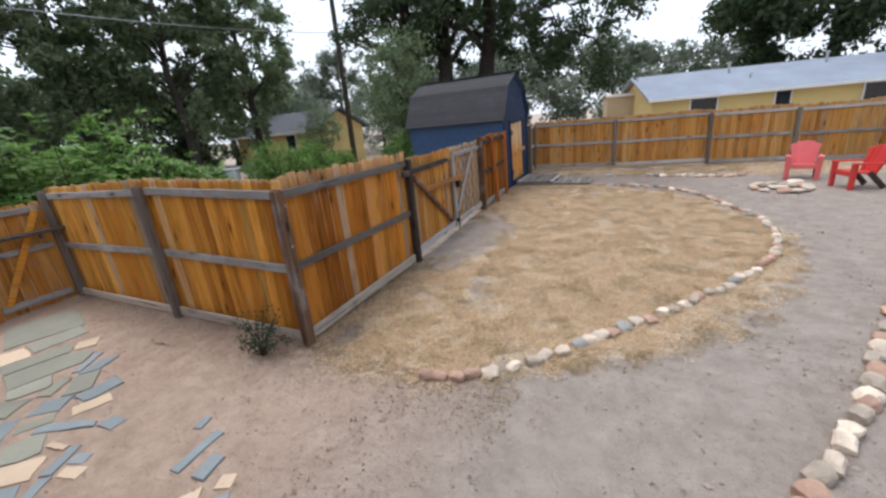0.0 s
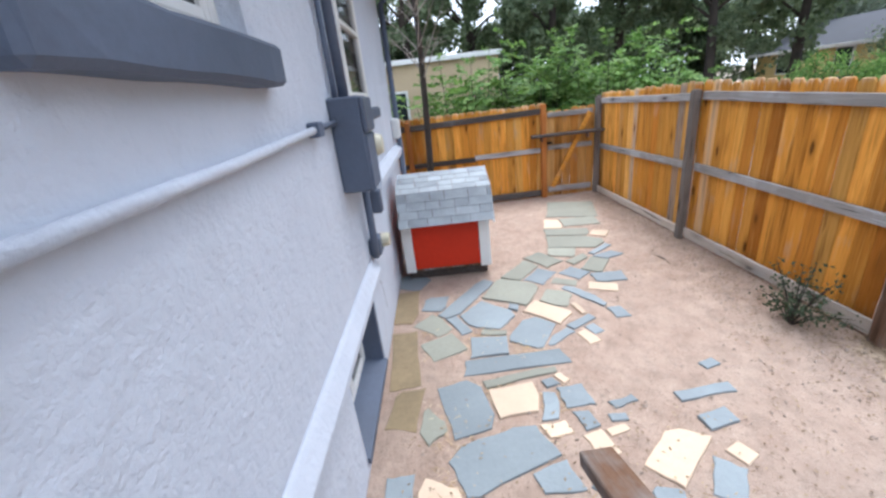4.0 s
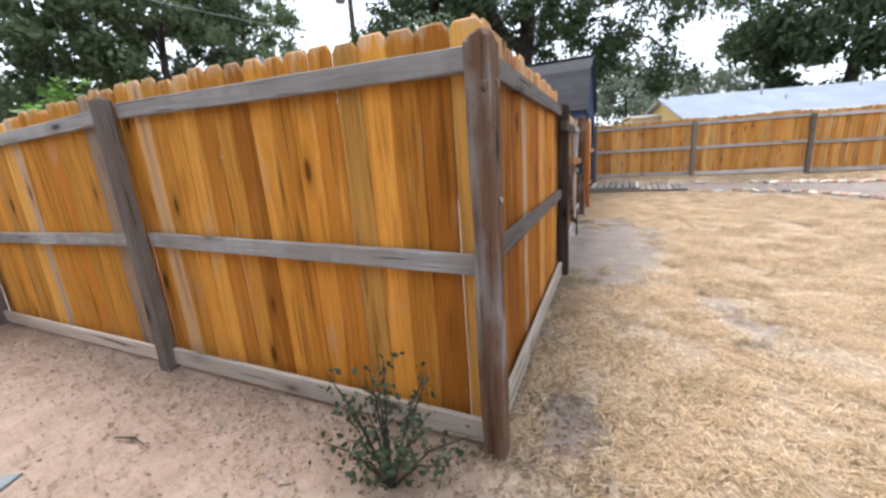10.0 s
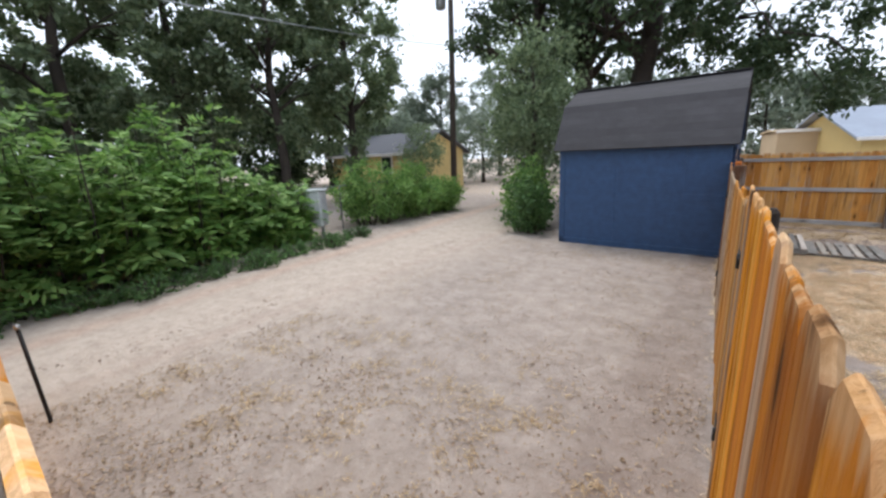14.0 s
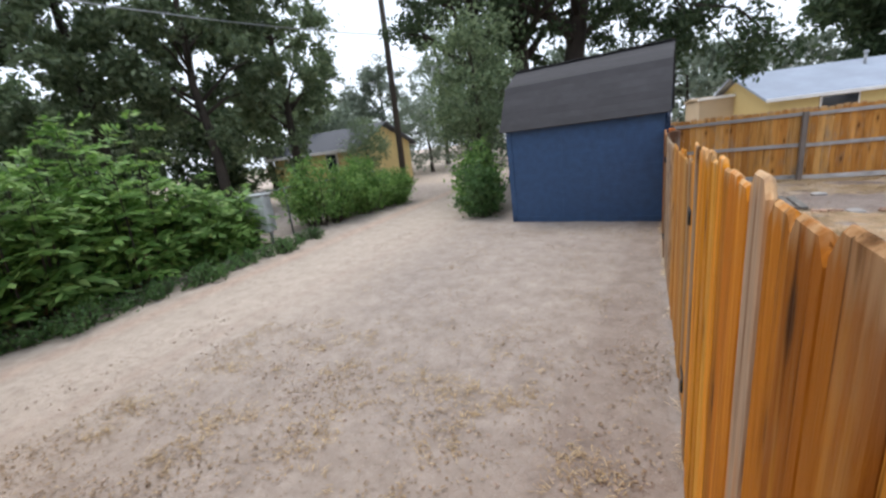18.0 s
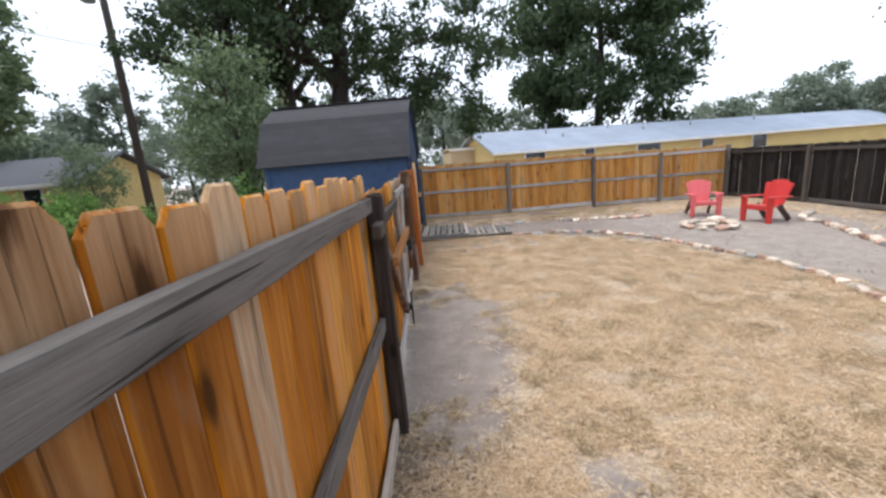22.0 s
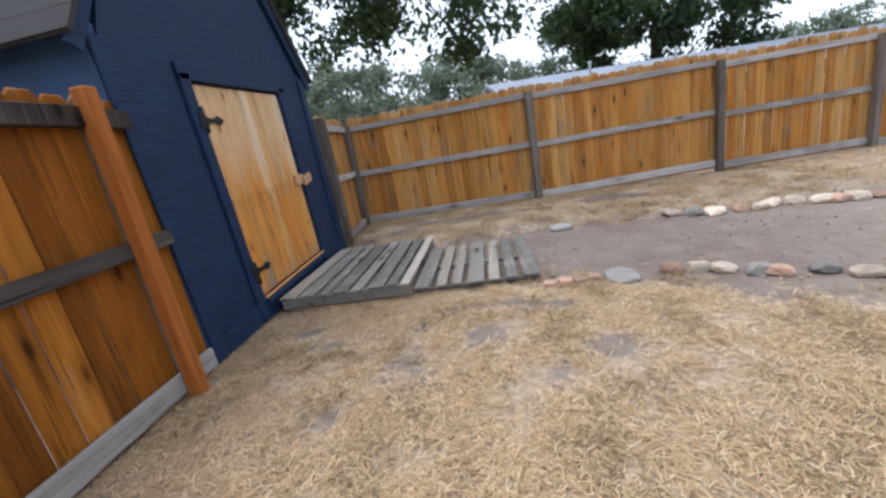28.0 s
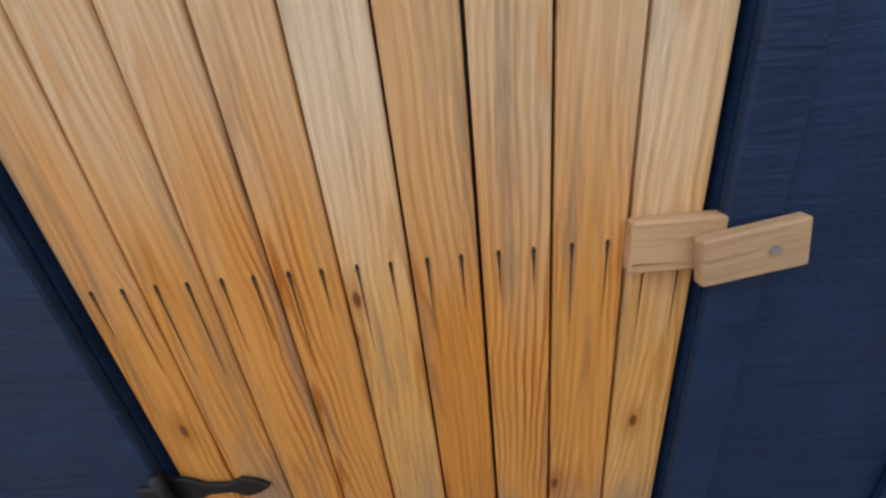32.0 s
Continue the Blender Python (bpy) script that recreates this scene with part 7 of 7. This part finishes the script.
scatter("dry_grass", "thin dry weeds on the alley side of the fence", 3200, (-4.8, -0.4, 0.8, 3.2), lambda x, y: max(0, 1.6 * noise.noise((x * 2.2, y * 2.2, 8))), 0.05, STRAW_OLD_SHADED, 308, 0.005, 0.8, tuft=7, loose=0.06)
scatter("leaf_litter", "dry leaf litter on the dirt path", 1500, (1.0, 9.0, -3.0, 12.0), lambda x, y: 0.2 if lawn(x, y) < 0 else 0, 0.02, DRY_LEAF, 307, 0.01, 0.4)
scatter("leaf_litter", "brown leaf litter along the foot of the fence", 2600, (-0.1, 0.75, -0.1, 2.6), lambda x, y: max(0, 0.9 - x / 0.6) + 0.3 * noise.noise((x * 4, y * 4, 1)), 0.024, DRY_LEAF, 309, 0.013, 0.5)
CLOD = plain("dry dirt clod", (0.40, 0.315, 0.255), 0.95, 0.25, 9.0, 0.5, 0.0, 0.004)


def clods(label, n, area, keep, size, seed):
    """Small crumbs of dirt and gravel, each a rough eight-sided lump."""
    nr = np.random.default_rng(seed)
    spots = []
    while len(spots) < n:
        for x, y in nr.uniform((area[0], area[2]), (area[1], area[3]), (2000, 2)):
            if keep(x, y) > nr.random():
                spots.append((x, y, rise(x, y)))
    c = np.array(spots[:n])
    unit = np.array([(1, 0, 0), (-1, 0, 0), (0, 1, 0), (0, -1, 0), (0, 0, 0.7), (0, 0, -0.5)], float)
    s = size * nr.uniform(0.35, 1.0, n) ** 2
    v = (c[:, None] + unit[None] * s[:, None, None] * nr.uniform(0.6, 1.3, (n, 6, 1)) + nr.normal(size=(n, 6, 3)) * s[:, None, None] * 0.15).reshape(-1, 3)
    ring = np.array([(0, 2, 4), (2, 1, 4), (1, 3, 4), (3, 0, 4), (2, 0, 5), (1, 2, 5), (3, 1, 5), (0, 3, 5)])
    f = (np.arange(n)[:, None, None] * 6 + ring[None]).reshape(-1, 3)
    me = bpy.data.meshes.new("gravel")
    me.from_pydata(v.tolist(), [], f.tolist())
    me.materials.append(CLOD)
    return tagged(new("gravel", me), label, "gravel", kind="stuff")


clods("crumbs of dry rosy dirt in the side yard", 2600, (-5.0, 2.6, -3.5, 0.0), lambda x, y: 0.15 + 0.85 * max(0, noise.noise((x * 1.6, y * 1.6, 21))) + 0.5 * (y > -0.6), 0.016, 401)
clods("crumbs of dirt and gravel on the dirt path", 6500, (1.2, 9.5, -3.0, 12.0), lambda x, y: (0.25 + max(0, noise.noise((x * 1.3, y * 1.3, 22)))) * (lawn(x, y) < 0), 0.022, 402)
clods("crumbs of dirt and gravel in the alley", 3200, (-6.0, -0.3, 0.2, 8.6), lambda x, y: 0.1 + max(0, noise.noise((x * 1.1, y * 1.1, 23))), 0.020, 403)
tw = thing("twig", "thin dry twig lying on the dirt", "twig", Matrix.Translation((-1.9, -0.62, 0.01)))
part("stem", tube([(0, 0, 0), (0.12, 0.03, 0.01), (0.26, 0.02, 0.0)], [0.006, 0.005, 0.002], 5), BARK, tw)

# ---- alley and neighbours ----
cl = thing("chain_link_fence", "grey chain link fence half hidden in shrubs", "fence")
for i in range(9):
    y = -7 + 2.4 * i
    part("post", tube([(-9.75 - 0.06 * max(0, y - 4), y, -0.1), (-9.75 - 0.06 * max(0, y - 4), y, 1.35)], 0.028), OLDSTEEL, cl, smooth=True)
part("top_rail", tube([(-9.75, -7, 1.32), (-9.75, 4, 1.32), (-10.3, 12.2, 1.32)], 0.02), OLDSTEEL, cl, smooth=True)
bm = bmesh.new()
for i in range(70):
    y = -7 + 0.16 * i
    tube([(-9.75, y, 0.02), (-9.75, y + 1.3, 1.30)], 0.0025, 3, bm, False)
    tube([(-9.75, y + 1.3, 0.02), (-9.75, y, 1.30)], 0.0025, 3, bm, False)
part("mesh", bm, OLDSTEEL, cl)
ub = thing("utility_cabinet", "white weathered utility cabinet beside the chain link fence", "utility box", pose(-9.6, 6.22, 0, 0, 0, 28))
part("body", box(0.62, 0.42, 0.95, 0, 0, 0.80, 0.03), OLDWHITE, ub)
part("lid", box(0.68, 0.48, 0.05, 0, 0, 1.30, 0.015), OLDWHITE, ub)
part("door_seam", box(0.012, 0.006, 0.8, 0.02, -0.212, 0.80, 0.001), STEEL, ub)
for x in (-0.22, 0.22):
    part("leg", box(0.07, 0.07, 0.40, x, 0, 0.18), STEEL, ub)

pole = thing("utility_pole", "tall wooden utility pole with crossarm and transformer", "utility pole", Matrix.Translation((-13.2, 17.5, 0)))
part("pole", tube([(0, 0, -0.2), (0.1, 0, 6), (0.16, 0, 12.1)], [0.17, 0.15, 0.12], 12), POLE_WOOD, pole, smooth=True)
bar("crossarm", (-0.95, -0.75, 11.75), (1.25, 0.75, 11.95), 0.10, 0.12, POLE_WOOD, pole)
for k in (-0.9, -0.55, 0.55, 1.1):
    part("insulator", tube([(k, k * 0.7, 11.9), (k, k * 0.7, 12.12)], [0.05, 0.03], 8), STEEL, pole)
part("transformer", tube([(-0.30, -0.25, 9.3), (-0.30, -0.25, 9.35), (-0.30, -0.25, 10.35), (-0.30, -0.25, 10.45)], [0.2, 0.26, 0.26, 0.12], 14), STEEL, pole, "grey transformer can", smooth=True)
bar("brace", (0.13, 0, 11.2), (0.75, 0.45, 11.85), 0.03, 0.05, POLE_WOOD, pole)
for a, b, sag in (((-13.1, 17.5, 7.6), (-13.6, -22, 7.6), 1.3), ((-14.0, 16.9, 12.0), (-15.5, -25, 12.0), 1.6), ((-12.2, 18.1, 12.1), (-12.6, -25, 12.2), 1.6), ((-13.1, 17.5, 6.9), (-16.0, 60, 7.5), 1.0)):
    a, b = Vector(a), Vector(b)
    pts = [a.lerp(b, k / 14) - Vector((0, 0, sag * 4 * (k / 14) * (1 - k / 14))) for k in range(15)]
    tagged(link("overhead_wire", tube(pts, 0.02, 5), STEEL), "grey overhead wire sagging along the alley", "cable", "overhead wires")
stake = thing("metal_stake", "thin black metal stake standing in the alley dirt", "stake", Matrix.Translation((-4.53, 0.23, 0)))
part("rod", tube([(0, 0, -0.1), (0.0, -0.03, 0.85)], 0.014, 8), BLACK, stake, smooth=True)
part("cap", tube([(0.0, -0.03, 0.845), (0.0, -0.03, 0.88)], 0.02, 8), STEEL, stake, smooth=True)


def dwelling(name, label, m, length, depth, eave, ridge, wallmat, roofmat, windows=(), over=0.4, vents=()):
    hs = thing(name, label, "house", m)
    part("wall", prism([(0, 0), (depth, 0), (depth, eave), (depth / 2, ridge - 0.15), (0, eave)], length, "x"), wallmat, hs)
    s = (ridge - eave) / (depth / 2)
    for sgn in (0, 1):
        y0, y1 = (-over, depth / 2) if not sgn else (depth + over, depth / 2)
        z0 = eave - over * s
        part("roof", prism([(y0, z0), (y1, ridge), (y1, ridge + 0.12), (y0, z0 + 0.12)], length + 2 * over, "x"), roofmat, hs, "", Matrix.Translation((-over, 0, 0)))
        part("fascia", box(length + 2 * over, 0.04, 0.16, length / 2, y0 + (-0.03 if not sgn else 0.03), z0 + 0.04), WHITE, hs)
    for x, w, z0, z1 in windows:
        wd = part("window", box(w + 0.16, 0.08, z1 - z0 + 0.16, x, -0.03, (z0 + z1) / 2), WHITE, hs)
        part("pane", box(w, 0.02, z1 - z0, x, -0.08, (z0 + z1) / 2, 0), DARK_GLASS, wd)
    for x, k, hgt in vents:
        y = depth / 2 * k
        z = eave + (ridge - eave) * k
        vp = part("vent_pipe", tube([(x, y, z - 0.1), (x, y, z + hgt)], 0.07, 8), STEEL, hs, smooth=True)
        part("cap", tube([(x, y, z + hgt - 0.02), (x, y, z + hgt + 0.10)], [0.13, 0.09], 8), STEEL, vp)
    return hs


dwelling("neighbour_house", "long yellow house with a blue grey roof", pose(3.6, 27.2, -0.15, 0, 0, 19), 46, 7.0, 2.45, 3.9, YELLOW, BLUE_ROOF,
         ((3.0, 1.5, 1.2, 2.2), (7.5, 0.8, 1.3, 2.2), (13.0, 2.2, 1.2, 2.2), (19.0, 1.2, 1.3, 2.2), (25.0, 1.6, 1.2, 2.2)), 0.4, ((5.6, 0.75, 0.7), (6.4, 0.45, 0.3), (11.5, 0.8, 0.7), (14.5, 0.6, 0.5), (20.0, 0.7, 0.7), (28.0, 0.75, 0.5)))
dwelling("tan_building", "low tan building with a pale roof edge across the alley", pose(-12.6, -24.0, 0, 0, 0, 90), 23.4, 7.0, 3.25, 3.35, TAN, WHITE, ((19.5, 1.1, 1.2, 2.3), (14.0, 1.1, 1.2, 2.3)), 0.12)
dwelling("yellow_house", "small pale yellow house with a dark roof down the alley", pose(-25.4, 18.6, 0, 0, 0, -5), 9.0, 4.6, 2.5, 3.7, YELLOW, DARK_ROOF, ((2.5, 1.0, 1.2, 2.2), (6.5, 0.9, 1.2, 2.2)), 0.35)
dwelling("tan_garage", "plain tan flat roofed garage behind the back fence", pose(0.6, 30.5, 0, 0, 0, 8), 2.6, 5.0, 2.75, 2.85, TAN, TAN, (), 0.1)
dwelling("pale_roof_house", "far house with a pale roof beyond the dark fence", pose(46.0, 34.0, 0, 0, 0, -30), 12.0, 8.0, 2.2, 3.4, WHITE, CREAM, (), 0.4)
